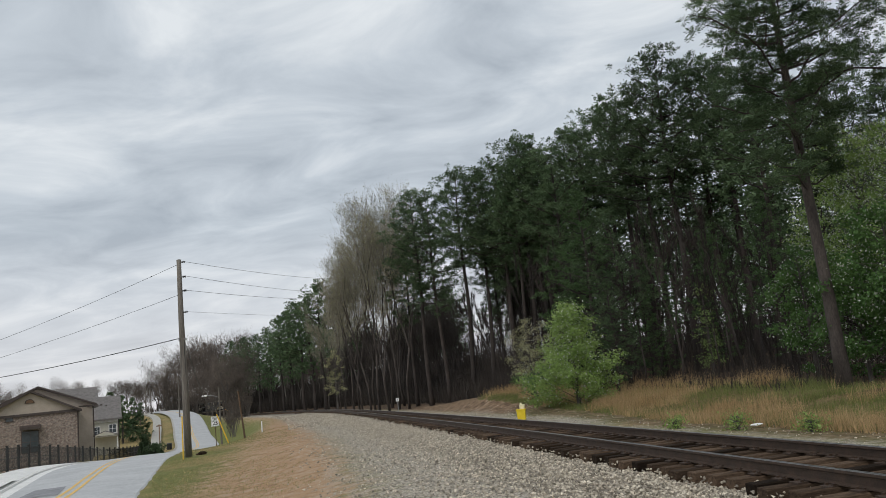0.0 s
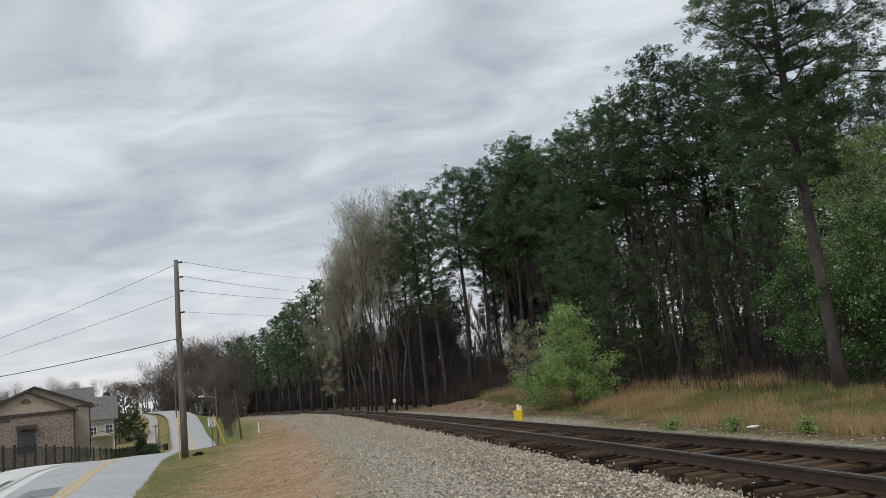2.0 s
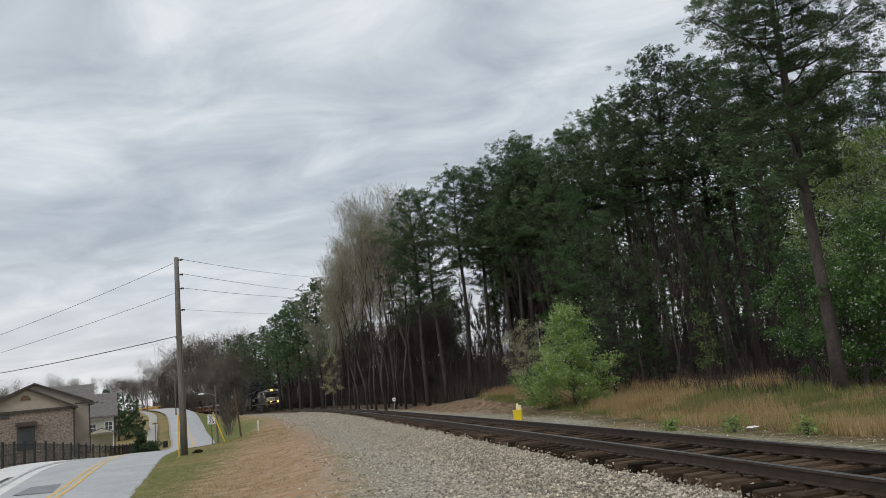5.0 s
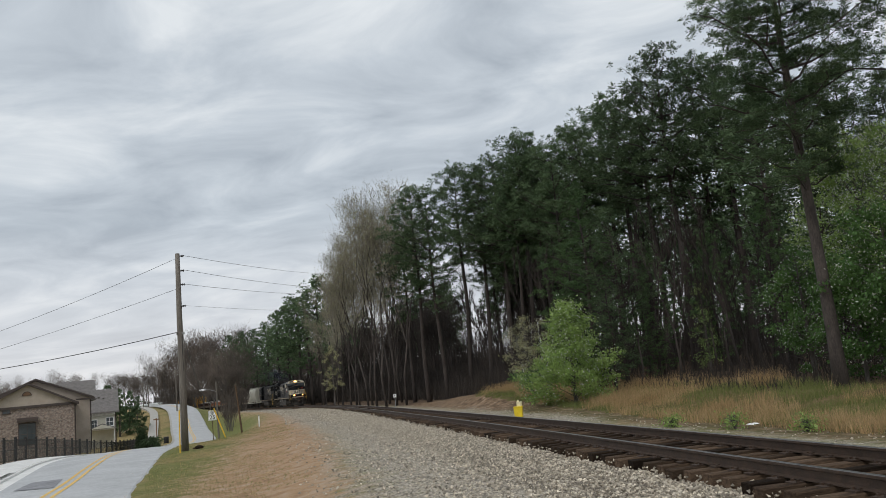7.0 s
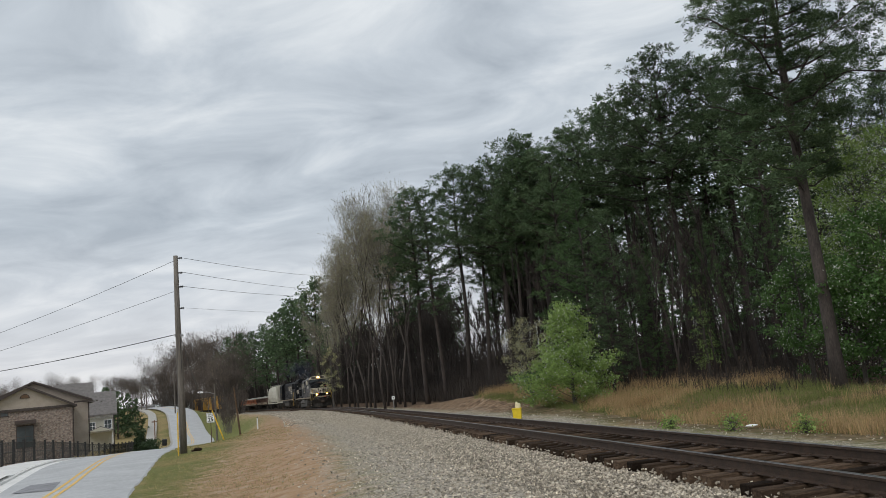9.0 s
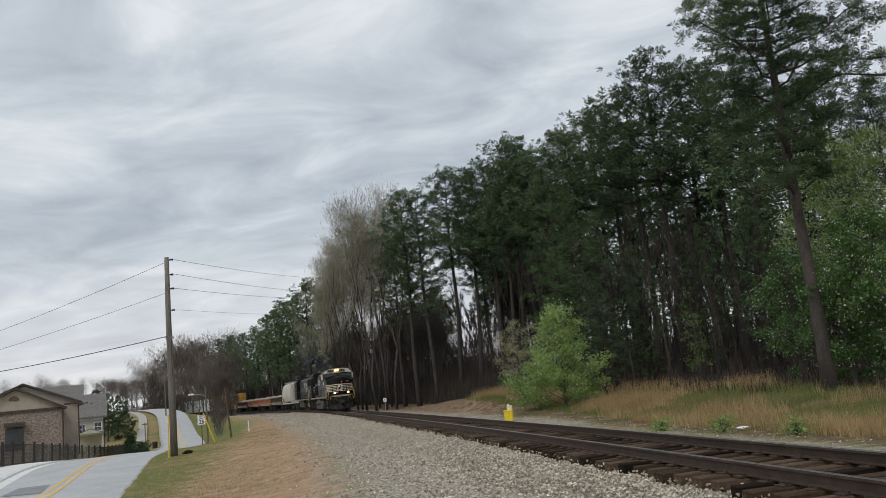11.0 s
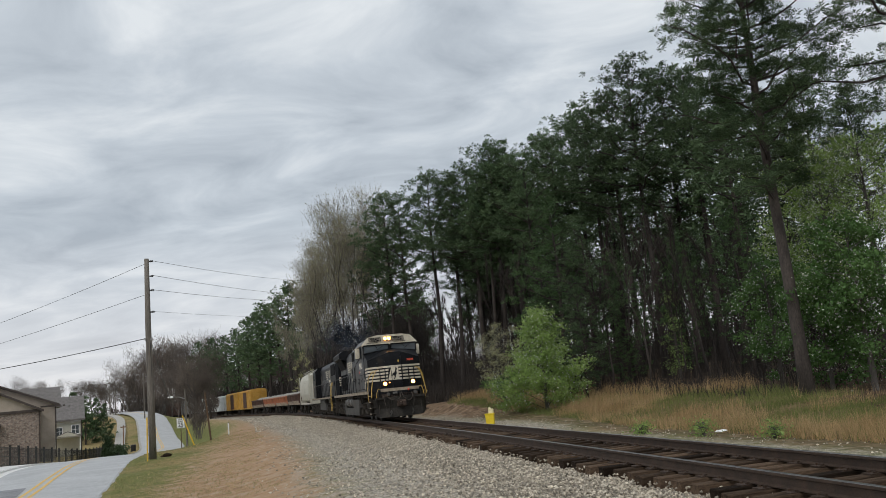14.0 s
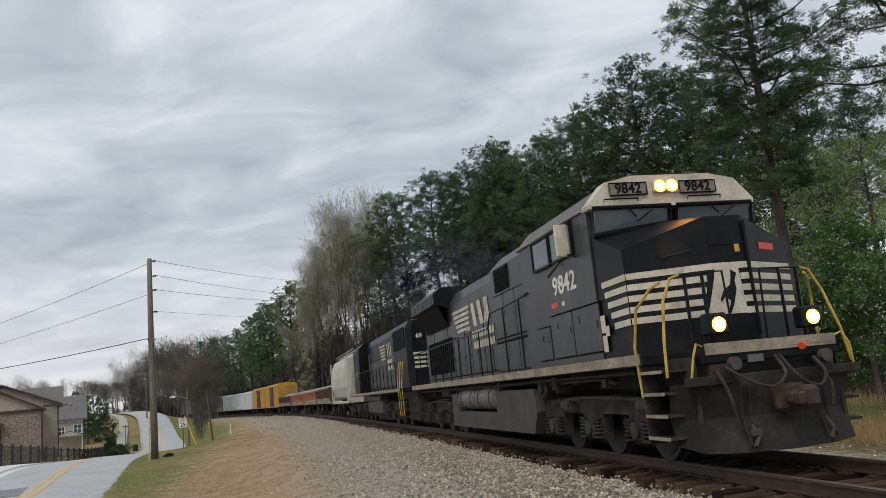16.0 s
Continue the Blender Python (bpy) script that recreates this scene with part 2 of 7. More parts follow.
def lanes(x, y):
    """Signed distances: u from the track, q from the road's middle (positive to its left), and the heights of both."""
    x, y = np.atleast_1d(np.asarray(x, float)), np.atleast_1d(np.asarray(y, float))
    i = near_line(x, y, TX[_TI], TY[_TI])
    h = TH[_TI][i]
    u = -(x - TX[_TI][i]) * np.cos(h) - (y - TY[_TI][i]) * np.sin(h)
    j = near_line(x, y, ROAD[::2, 0], ROAD[::2, 1])
    q = (x - ROAD[::2, 0][j]) * ROAD_N[::2, 0][j] + (y - ROAD[::2, 1][j]) * ROAD_N[::2, 1][j]
    return u, q, TZ[_TI][i], ROAD[::2, 2][j], TS[_TI][i]


def step(a, b, t):
    t = np.clip((t - a) / (b - a), 0, 1)
    return t * t * (3 - 2 * t)


def lumps(x, y, size, seed=0.0):
    """Soft unevenness, about -1 to 1."""
    x, y = x / size + seed * 7.3, y / size - seed * 3.1
    return (np.sin(x * 1.7 + 1.3 * np.sin(y * 1.1)) + np.sin(y * 2.1 + 1.7 * np.sin(x * 0.8 + 1)) + 0.5 * np.sin(x * 3.9 + y * 3.1) + 0.4 * np.sin(x * 5.3 - y * 6.1)) / 2.9


def height(x, y):
    x, y = np.atleast_1d(np.asarray(x, float)), np.atleast_1d(np.asarray(y, float))
    u, q, zt, zr, s = lanes(x, y)
    # cross-section of the railway strip; the far side rises into a bank and the wood
    zu = np.interp(u, [-3.2, -2.4, 2.4, 3.6, 6.5, 9, 14, 40], [-.60, -.52, -.48, -.42, -.24, -.38, -.6, -1.0])
    foot = np.interp(s, [20, 31, 37, 44, 52, 60, 70, 81, 100], [-.88, -.84, -.60, -.34, -.02, .36, .12, -.30, -.36])
    edge = np.interp(s, [24, 26, 28.5, 33, 44, 52, 60, 72, 85, 120], [-.80, -.66, -.30, -.08, .0, .3, .8, .65, .4, .6])
    toe = np.minimum(foot + .12, -.56)
    far = [(-3.2, -.60 + 0 * s), (-5.2, toe), (-7.6, foot), (-13.0, edge), (-22.0, edge + .35), (-60.0, edge + 1.3), (-300.0, edge + 5.0)]
    for (ua, za), (ub, zb) in zip(far[:-1], far[1:]):
        k = np.clip((u - ua) / (ub - ua), 0, 1)
        zu = np.where(u <= ua, za + (zb - za) * (k * k * (3 - 2 * k) if ua > -14 else k), zu)
    zu = zu + 0.05 * lumps(x, y, 2.6, 1) * step(3.5, 8, np.abs(u)) + 0.12 * lumps(x, y, 7, 2) * step(6, 14, np.abs(u + 2))
    zg = zt + zu
    w = step(9.5, 3.6, np.abs(q)) * np.where(u > 3, step(3.5, 7.5, u), 0)
    left = q > 0
    zl = zr - 0.1 * step(6, 25, q) + 0.15 * lumps(x, y, 9, 3) * step(9, 20, q)
    low = 0.06 + 0.3 * step(55, 75, y)
    out = zg * (1 - w) + (zr - low) * w
    out = np.where(left, zl - np.where(q < 6.5, low, 0.06 + 0.1 * step(55, 75, y)), out)
    return out


def ground_z(x, y):
    return float(height(x, y)[0])


def axis(a0, a1, fine, grow, lim0, lim1):
    mid = np.arange(a0, a1 + fine / 2, fine)
    up, dn = [], []
    v, st = a1, fine
    while v < lim1:
        st *= grow
        v += st
        up.append(v)
    v, st = a0, fine
    while v > lim0:
        st *= grow
        v -= st
        dn.append(v)
    return np.concatenate([dn[::-1], mid, up])


def make_ground(material):
    xs, ys = axis(-26, 22, 0.5, 1.08, -2500, 2500), axis(6, 66, 0.5, 1.07, -2500, 3500)
    gx, gy = np.meshgrid(xs, ys)
    fx, fy = gx.ravel(), gy.ravel()
    z = height(fx, fy)
    u, q, zt, zr, s = lanes(fx, fy)
    nx, ny = len(xs), len(ys)
    i = (np.arange(ny - 1)[:, None] * nx + np.arange(nx - 1)[None, :]).ravel()
    me = tri_mesh("ground", np.stack([fx, fy, z], 1), np.stack([i, i + 1, i + nx + 1, i + nx], 1), material, True)
    edge = 0.55 * lumps(fx, fy, 2.2, 4) + 0.35 * lumps(fx, fy, 0.9, 5)
    gravel = step(7.7, 3.6, u + .5 * edge + step(30, 90, s) * -1.6) * step(-6.8, -3.2, u + 0.8 * edge)
    dirt = step(4.0, 7.0, u + .5 * edge) * step(12.0, 7.6, u + .7 * edge) * (1 - 0.3 * step(60, 110, s))
    dirt = dirt * (u > 0)
    dirt = np.maximum(dirt, .42 * step(-3.6, -5.0, u) * step(-9.6, -7.4, u + edge) * step(94, 82, s) * (.55 + .45 * step(44, 54, s)))
    wood = step(-11.5, -14.5, u + edge + 5.0 * step(52, 66, s)) * (q < 0)
    wood = np.maximum(wood, step(14, 26, q) * step(60, 90, fy) * 0.6)
    wood = np.maximum(wood, (.62 + .25 * step(44, 52, s)) * step(-4.0, -6.0, u) * np.clip(1.0 - step(-7.5, -9, u) * step(50, 40, s), 0, 1))
    straw = step(-5.6, -7.2, u + edge) * (1 - wood) * 0.8
    green = np.clip(0.72 + 0.9 * lumps(fx, fy, 3.2, 8), 0, 1)
    far = step(10, 40, q) * 0.8
    for key, val in (("gravel", gravel), ("dirt", dirt), ("wood", wood), ("straw", straw), ("green", np.maximum(green * (1 - far) * (1 - .8 * step(85, 100, fy) * (q > 3)), step(70, 90, fy) * step(3, 6, u) * (q < 0)))):
        at = me.attributes.new(key, "FLOAT", "POINT")
        at.data.foreach_set("value", val.astype(np.float32))
    return tagged(new("ground", me), "railside ground of gravel, orange dirt and patchy spring grass", "ground", kind="structure")


def ground_material():
    m = bpy.data.materials.new("ground")
    m.use_nodes = True
    n, l = m.node_tree.nodes, m.node_tree.links
    b = n["Principled BSDF"]
    geo = n.new("ShaderNodeNewGeometry")

    def nz(sc, det=6, rough=0.62):
        q = n.new("ShaderNodeTexNoise")
        q.inputs["Scale"].default_value, q.inputs["Detail"].default_value, q.inputs["Roughness"].default_value = sc, det, rough
        l.new(geo.outputs["Position"], q.inputs[0])
        return q.outputs[0]

    def ramp(src, a, b_, p0=0.35, p1=0.65, mid=None):
        r = n.new("ShaderNodeValToRGB")
        r.color_ramp.elements[0].position, r.color_ramp.elements[1].position = p0, p1
        r.color_ramp.elements[0].color, r.color_ramp.elements[1].color = (*a, 1), (*b_, 1)
        if mid:
            r.color_ramp.elements.new((p0 + p1) / 2).color = (*mid, 1)
        l.new(src, r.inputs[0])
        return r.outputs[0]

    def mix(f, a, b_):
        q = n.new("ShaderNodeMix")
        q.data_type = "RGBA"
        l.new(f, q.inputs[0])
        l.new(a, q.inputs[6])
        l.new(b_, q.inputs[7])
        return q.outputs[2]

    def attr(key, wob=0.5, sc=3.0):
        a = n.new("ShaderNodeAttribute")
        a.attribute_name = key
        ad = n.new("ShaderNodeMath")
        ad.operation = "MULTIPLY_ADD"
        l.new(nz(sc, 7), ad.inputs[0])
        ad.inputs[1].default_value = wob * 2
        l.new(a.outputs["Fac"], ad.inputs[2])
        mr = n.new("ShaderNodeMapRange")
        mr.inputs[1].default_value, mr.inputs[2].default_value = wob + 0.22, wob + 0.78
        l.new(ad.outputs[0], mr.inputs[0])
        return mr.outputs[0]

    vor = n.new("ShaderNodeTexVoronoi")
    vor.inputs["Scale"].default_value = 22
    l.new(geo.outputs["Position"], vor.inputs[0])
    grass = mix(attr("green", 0.45, 1.3), ramp(nz(5), (.20, .155, .07), (.36, .28, .13)), ramp(nz(6), (.10, .115, .035), (.22, .22, .075)))
    straw = ramp(nz(7), (.13, .09, .05), (.27, .195, .105))
    leaf = ramp(nz(9), (.05, .034, .022), (.15, .10, .065))
    dirt = ramp(nz(2.2), (.25, .155, .095), (.44, .34, .255), 0.3, 0.7, (.385, .25, .145))
    stone = ramp(vor.outputs["Color"], (.17, .15, .12), (.52, .465, .385), 0.2, 0.8)
    c = mix(attr("straw"), grass, straw)
    c = mix(attr("wood", 0.3), c, leaf)
    c = mix(attr("dirt", 0.9, 2.2), c, dirt)
    c = mix(attr("gravel", 0.7, 3.2), c, stone)
    l.new(c, b.inputs["Base Color"])
    b.inputs["Roughness"].default_value = 0.95
    b.inputs["Specular IOR Level"].default_value = 0.15
    bp = n.new("ShaderNodeBump")
    bp.inputs["Strength"].default_value, bp.inputs["Distance"].default_value = 0.6, 0.04
    l.new(nz(22, 5, 0.7), bp.inputs["Height"])
    l.new(bp.outputs[0], b.inputs["Normal"])
    return m


def ribbon(line, normals, offs, zs, material, name):
    """A strip along a line: offsets to its left and heights over the line."""
    n, k = len(line), len(offs)
    v = np.zeros((n, k, 3))
    for i, (o, z) in enumerate(zip(offs, zs)):
        v[:, i, :2] = line[:, :2] + normals * np.asarray(o).reshape(-1, 1)
        v[:, i, 2] = line[:, 2] + z
    a = (np.arange(n - 1)[:, None] * k + np.arange(k - 1)[None, :]).ravel()
    return tri_mesh(name, v.reshape(-1, 3), np.stack([a, a + k, a + k + 1, a + 1], 1)[:, ::-1], material)


M_GROUND = ground_material()
make_ground(M_GROUND)
M_ASPHALT = mat("asphalt", (.40, .405, .41), 0.9, vary=0.12, scale=0.7, second=(.50, .505, .51), bump=0.3, bump_scale=60)
M_PATCH = mat("asphalt_patch", (.19, .19, .20), 0.9, vary=0.15, scale=2)
M_CONCRETE = mat("concrete", (.66, .65, .625), 0.85, vary=0.1, scale=1.2, second=(.78, .77, .745), bump=0.1)
M_WALK = mat("old_concrete", (.36, .345, .31), 0.9, vary=0.12, scale=1.2, second=(.45, .43, .39))
M_YELLOW = mat("road_yellow", (.68, .42, .09), 0.8, vary=0.2, scale=3, second=(.78, .52, .15), bump=0.1)
M_WHITE = mat("road_white", (.66, .66, .64), 0.8, vary=0.12, scale=4)

# the road widens towards its crest
RIGHT = -np.interp(ROAD[:, 1], [24, 32, 41, 47, 60], [2.2, 2.5, 2.8, 3.1, 3.05])
LEFT = np.interp(ROAD[:, 1], [27, 34, 44, 60], [2.15, 2.45, 2.95, 3.05])
road = tagged(new("road", ribbon(ROAD, ROAD_N, (LEFT, 0, RIGHT), (-0.03, 0.03, -0.03), M_ASPHALT, "road")), "two-lane grey asphalt road", "road", kind="structure")
tagged(new("road_edge", ribbon(ROAD, ROAD_N, (RIGHT, RIGHT - .16 - .09 * np.sin(np.arange(len(ROAD)) * 2.3)), (-.03, -.12), M_ASPHALT, "road_edge")), "broken asphalt edge", "road", kind="structure")
for name, o in (("yellow_line", 0.09), ("yellow_line", -0.21)):
    tagged(new(name, ribbon(ROAD, ROAD_N, (o + .12, o), (0.034, 0.034), M_YELLOW, name)), "worn double yellow centre line painted on road", "road marking", kind="structure")
# kerb and pavement on the left
_near = ROAD[:, 1] < 78
_far = ROAD[:, 1] > 100
for _keep, _m, _w in ((ROAD[:, 1] < 100, M_CONCRETE, .5), (ROAD[:, 1] > 99, M_WALK, .2)):
    KERB = ribbon(ROAD[_keep], ROAD_N[_keep], tuple(LEFT[_keep] + o for o in (0, _w, .02 + _w, .17 + _w, .17 + _w)), (-.03, -.035, .05, .05, -.05), _m, "kerb")
    tagged(new("kerb", KERB), "pale concrete kerb and gutter", "kerb", kind="structure")
tagged(new("pavement", ribbon(ROAD[_near], ROAD_N[_near], (LEFT[_near] + .67, 5.6, 5.62), (.055, .12, -.2), M_CONCRETE, "pavement")), "pale concrete pavement beside road", "pavement", kind="structure")
tagged(new("pavement", ribbon(ROAD[_far], ROAD_N[_far], (5.6, 7.3, 7.32), (.10, .13, -.3), M_WALK, "pavement")), "dull concrete pavement up the hill", "pavement", kind="structure")


# ---- railway track ----
M_RAIL = mat("rusty_rail_steel", (.045, .030, .022), 0.6, metal=0.3, vary=0.3, scale=6, second=(.085, .055, .038), bump=0.2)
M_HEAD = mat("worn_rail_head", (.22, .21, .21), 0.35, metal=0.9, vary=0.15, scale=5)
M_TIE = mat("creosoted_tie", (.035, .024, .017), 0.9, vary=0.4, scale=3, second=(.12, .082, .055), bump=0.6, bump_scale=30, spec=0.08, per_object=0.75, stretch=(0.5, 4, 4))
M_STONE = mat("ballast_stone", (.25, .215, .165), 0.9, vary=0.25, scale=9, second=(.60, .535, .435), bump=0.4, bump_scale=30, per_island=0.55)


def sweep_track(outline, s0, s1, ds, u0, material, name):
    ss = np.arange(s0, s1 + ds / 2, ds)
    n, k = len(ss), len(outline)
    v = np.array([on_track(s, u0 + a, b) for s in ss for a, b in outline])
    i = np.arange(n - 1)[:, None] * k
    j, j2 = np.arange(k)[None, :], (np.arange(k)[None, :] + 1) % k
    return tri_mesh(name, v, np.stack([(i + j).ravel(), (i + k + j).ravel(), (i + k + j2).ravel(), (i + j2).ravel()], 1), material)


RAIL = [(.037, -.004), (.037, -.038), (.009, -.05), (.009, -.145), (.07, -.158), (.07, -.172), (-.07, -.172), (-.07, -.158), (-.009, -.145), (-.009, -.05), (-.037, -.038), (-.037, -.004)]


def make_track():
    tr = thing("railway_track", "single curved railway track with rusty rails on wooden ties", "railway track", kind="structure")
    for side in (0.755, -0.755):
        r = new("rail", sweep_track(RAIL, -20, 420, 1.0, side, M_RAIL, "rail"))
        r.parent = tr
        top = new("rail_head", sweep_track([(.033, .0), (.037, -.0045), (-.037, -.0045), (-.033, .0)], -20, 420, 1.0, side, M_HEAD, "rail_head"))
        top.parent = r
        tagged(top, "polished running surface")
    rnd = random.Random(3)
    kinds = []
    for i in range(6):
        g = Geo().chamfer(-1.295 + rnd.uniform(-.06, .04), 1.295 + rnd.uniform(-.04, .08), -.115, .115, -.36, -.176 - 0.004 * i, .012)
        me = g.mesh("tie", M_TIE)
        fix_normals(me)
        kinds.append(me)
    plate = Geo().box(-.18, .18, -.09, .09, -.186, -.168)
    for a in (-.1, .1):
        for b in (-.06, .06):
            plate.box(a - .018, a + .018, b - .014, b + .014, -.17, -.145)
    plate_me = plate.mesh("tie_plate", M_RAIL)
    far = Geo()
    s, k = 4.0, 0
    while s < 300:
        m = Matrix.Translation(on_track(s)) @ pose(0, 0, rnd.uniform(-.012, .006), rnd.uniform(-.6, .6), 0, track_turn(s) + rnd.uniform(-2.2, 2.2)) @ Matrix.Translation((rnd.uniform(-.05, .05), 0, 0))
        if k < 290:
            t = again("tie", rnd.choice(kinds), tr, m)
            if k < 130:
                for side in (-.755, .755):
                    again("tie_plate", plate_me, t, pose(-side, 0, 0))
        else:
            for sx in (-1,):
                far.add([m @ Vector(q) for q in ((-1.3, -.11, -.18), (1.3, -.11, -.18), (1.3, .11, -.18), (-1.3, .11, -.18), (-1.3, -.11, -.3), (1.3, -.11, -.3), (1.3, .11, -.3), (-1.3, .11, -.3))],
                        [(0, 1, 2, 3), (4, 5, 1, 0), (6, 7, 3, 2), (7, 4, 0, 3), (5, 6, 2, 1)])
        s += 0.495 + rnd.uniform(-.05, .05)
        k += 1
    part("distant_ties", far, M_TIE, tr, kind="stuff")
    # ballast bed between and beside the ties
    bed = sweep_track([(3.4, -.50), (2.1, -.42), (1.6, -.39), (1.2, -.355), (.95, -.30), (.7, -.25), (.4, -.24), (-.4, -.26), (-1.2, -.25), (-1.5, -.25), (-2.3, -.36), (-3.3, -.62)], -20, 420, 1.0, 0, M_BED, "ballast_bed")
    ob = new("ballast_bed", bed)
    ob.parent = tr
    tagged(ob, "bed of crushed grey stone", kind="stuff")
    return tr


def stones(n, seed, place, lo, hi, name, parent):
    """Loose crushed stones: small uneven wedges."""
    rng = np.random.default_rng(seed)
    pos = place(rng, n)
    n = len(pos)
    base = np.array([(1, 0, 0), (-.4, .9, .1), (-.6, -.7, 0), (.2, .1, .8), (0, 0, -.5)])
    v = base[None] * (1 + 0.35 * rng.uniform(-1, 1, (n, 5, 3))) * rng.uniform(lo, hi, (n, 1, 1))
    a, b, c = rng.uniform(0, 6.28, n), rng.uniform(-.7, .7, n), rng.uniform(-.7, .7, n)
    ca, sa = np.cos(a)[:, None], np.sin(a)[:, None]
    x, y, z = v[..., 0], v[..., 1], v[..., 2]
    y, z = y * np.cos(b)[:, None] - z * np.sin(b)[:, None], y * np.sin(b)[:, None] + z * np.cos(b)[:, None]
    x, z = x * np.cos(c)[:, None] - z * np.sin(c)[:, None], x * np.sin(c)[:, None] + z * np.cos(c)[:, None]
    v = np.stack([x * ca - y * sa, x * sa + y * ca, z], 2) + pos[:, None, :]
    f = np.array([(0, 1, 3), (1, 2, 3), (2, 0, 3), (1, 0, 4), (2, 1, 4), (0, 2, 4)])
    me = tri_mesh(name, v.reshape(-1, 3), (f[None] + 5 * np.arange(n)[:, None, None]).reshape(-1, 3), M_STONE)
    ob = new(name, me)
    ob.parent = parent
    return tagged(ob, "loose crushed grey stones", kind="stuff")


M_BED = mat("ballast_bed", (.14, .118, .092), 0.95, vary=0.5, scale=9, second=(.34, .295, .235), bump=1.0, bump_scale=25)
track = make_track()


def put_shoulder(rng, n):
    s = 6 + 66 * rng.random(n) ** 1.5
    u = np.where(rng.random(n) < .86, 1.24 + np.minimum(rng.exponential(1.9, n), 6 * rng.random(n)), 0)
    z = np.interp(u, [0, 1.2, 1.6, 2.1, 3.4, 6], [-.275, -.345, -.375, -.40, -.43, -.30])
    u = np.where(u == 0, rng.uniform(-1.4, 1.4, n), u)
    h = np.interp(s, TS, TH)
    x, y = np.interp(s, TS, TX) - np.cos(h) * u, np.interp(s, TS, TY) - np.sin(h) * u
    g = np.maximum(height(x, y), np.where(u < 3.3, z + np.interp(s, TS, TZ), -9))
    return np.stack([x, y, g + rng.uniform(-.015, .025, n)], 1)


stones(54000, 5, put_shoulder, .018, .044, "ballast_stones", track)


def put_far(rng, n):
    p = put_shoulder(rng, n)
    s = rng.uniform(58, 135, n)
    u = np.where(rng.random(n) < .8, 1.35 + np.minimum(rng.exponential(2.6, n), 6), rng.uniform(-1.4, 1.4, n))
    h = np.interp(s, TS, TH)
    x, y = np.interp(s, TS, TX) - np.cos(h) * u, np.interp(s, TS, TY) - np.sin(h) * u
    z = np.interp(np.abs(u), [0, 1.3, 1.5, 2.1, 3.4, 9], [-.25, -.26, -.33, -.39, -.48, -.5]) + np.interp(s, TS, TZ)
    return np.stack([x, y, np.maximum(z, height(x, y)) + rng.uniform(-.02, .03, n)], 1)


def put_across(rng, n):
    """Stones strewn down the far shoulder and over the bare strip before the straw."""
    s, u = rng.uniform(10, 64, n), -2.2 - np.minimum(rng.exponential(2.0, n), 5.6 * rng.random(n) + .6)
    h = np.interp(s, TS, TH)
    x, y = np.interp(s, TS, TX) - np.cos(h) * u, np.interp(s, TS, TY) - np.sin(h) * u
    z = np.where(u > -3.3, np.interp(u, [-3.3, -2.3, -1.5], [-.60, -.35, -.25]) + np.interp(s, TS, TZ), -9)
    return np.stack([x, y, np.maximum(z, height(x, y)) + rng.uniform(-.015, .03, n)], 1)


stones(5000, 17, put_across, .015, .042, "strewn_stones", track)
stones(12000, 9, put_far, .04, .085, "far_ballast_stones", track)


# ---- trees ----
M_BARK = mat("pine_bark", (.022, .017, .015), 0.95, vary=0.35, scale=2.5, second=(.058, .046, .040), bump=0.8, bump_scale=14, stretch=(1, 1, 0.3), per_object=0.25)
M_PINEBARK = mat("old_pine_bark", (.035, .028, .025), 0.95, vary=0.35, scale=2.5, second=(.095, .078, .068), bump=0.8, bump_scale=14, stretch=(1, 1, 0.3))
M_GREYBARK = mat("grey_bark", (.065, .056, .05), 0.95, vary=0.3, scale=2.5, second=(.14, .125, .11), bump=0.5, bump_scale=14, stretch=(1, 1, 0.3), per_object=0.3)
M_TWIG = mat("brown_twigs", (.085, .068, .057), 0.95, vary=0.3, scale=0.6, second=(.165, .135, .112), bump=0, per_object=0.25, per_island=0.2)
# twig brown darkened so that its colour holds the wood's shade
M_SHADETWIG = mat("dark_twigs", (.022, .017, .014), 0.95, vary=0.3, scale=0.6, second=(.052, .042, .035), bump=0, per_object=0.25, per_island=0.2)
M_PALETWIG = mat("pale_budding_twigs", (.16, .145, .115), 0.95, vary=0.3, scale=0.5, second=(.29, .265, .21), bump=0, per_object=0.2, per_island=0.25)
M_NEEDLE = mat("pine_needles", (.040, .072, .032), 0.7, vary=0.3, scale=0.35, second=(.115, .168, .082), bump=0, per_object=0.28, per_island=0.35, through_light=0.25, spec=0.25)
M_YOUNGNEEDLE = mat("young_pine_needles", (.05, .095, .036), 0.7, vary=0.3, scale=0.4, second=(.095, .16, .06), bump=0, per_object=0.15, per_island=0.3, through_light=0.3, spec=0.25)
M_LEAF = mat("spring_leaves", (.185, .285, .07), 0.6, vary=0.25, scale=0.9, second=(.35, .47, .16), bump=0, per_island=0.35, through_light=0.4, spec=0.3)
M_LEAF2 = mat("dark_spring_leaves", (.06, .13, .035), 0.6, vary=0.25, scale=0.8, second=(.13, .23, .07), bump=0, per_island=0.35, through_light=0.35, spec=0.3)
M_OLIVE = mat("olive_buds", (.21, .205, .10), 0.8, vary=0.25, scale=0.25, second=(.40, .39, .22), bump=0, per_object=0.2, per_island=0.3, through_light=0.3)
M_BLOSSOM = mat("white_blossom", (.55, .56, .50), 0.7, vary=0.15, scale=2, second=(.70, .71, .66), bump=0, per_island=0.2, through_light=0.3)


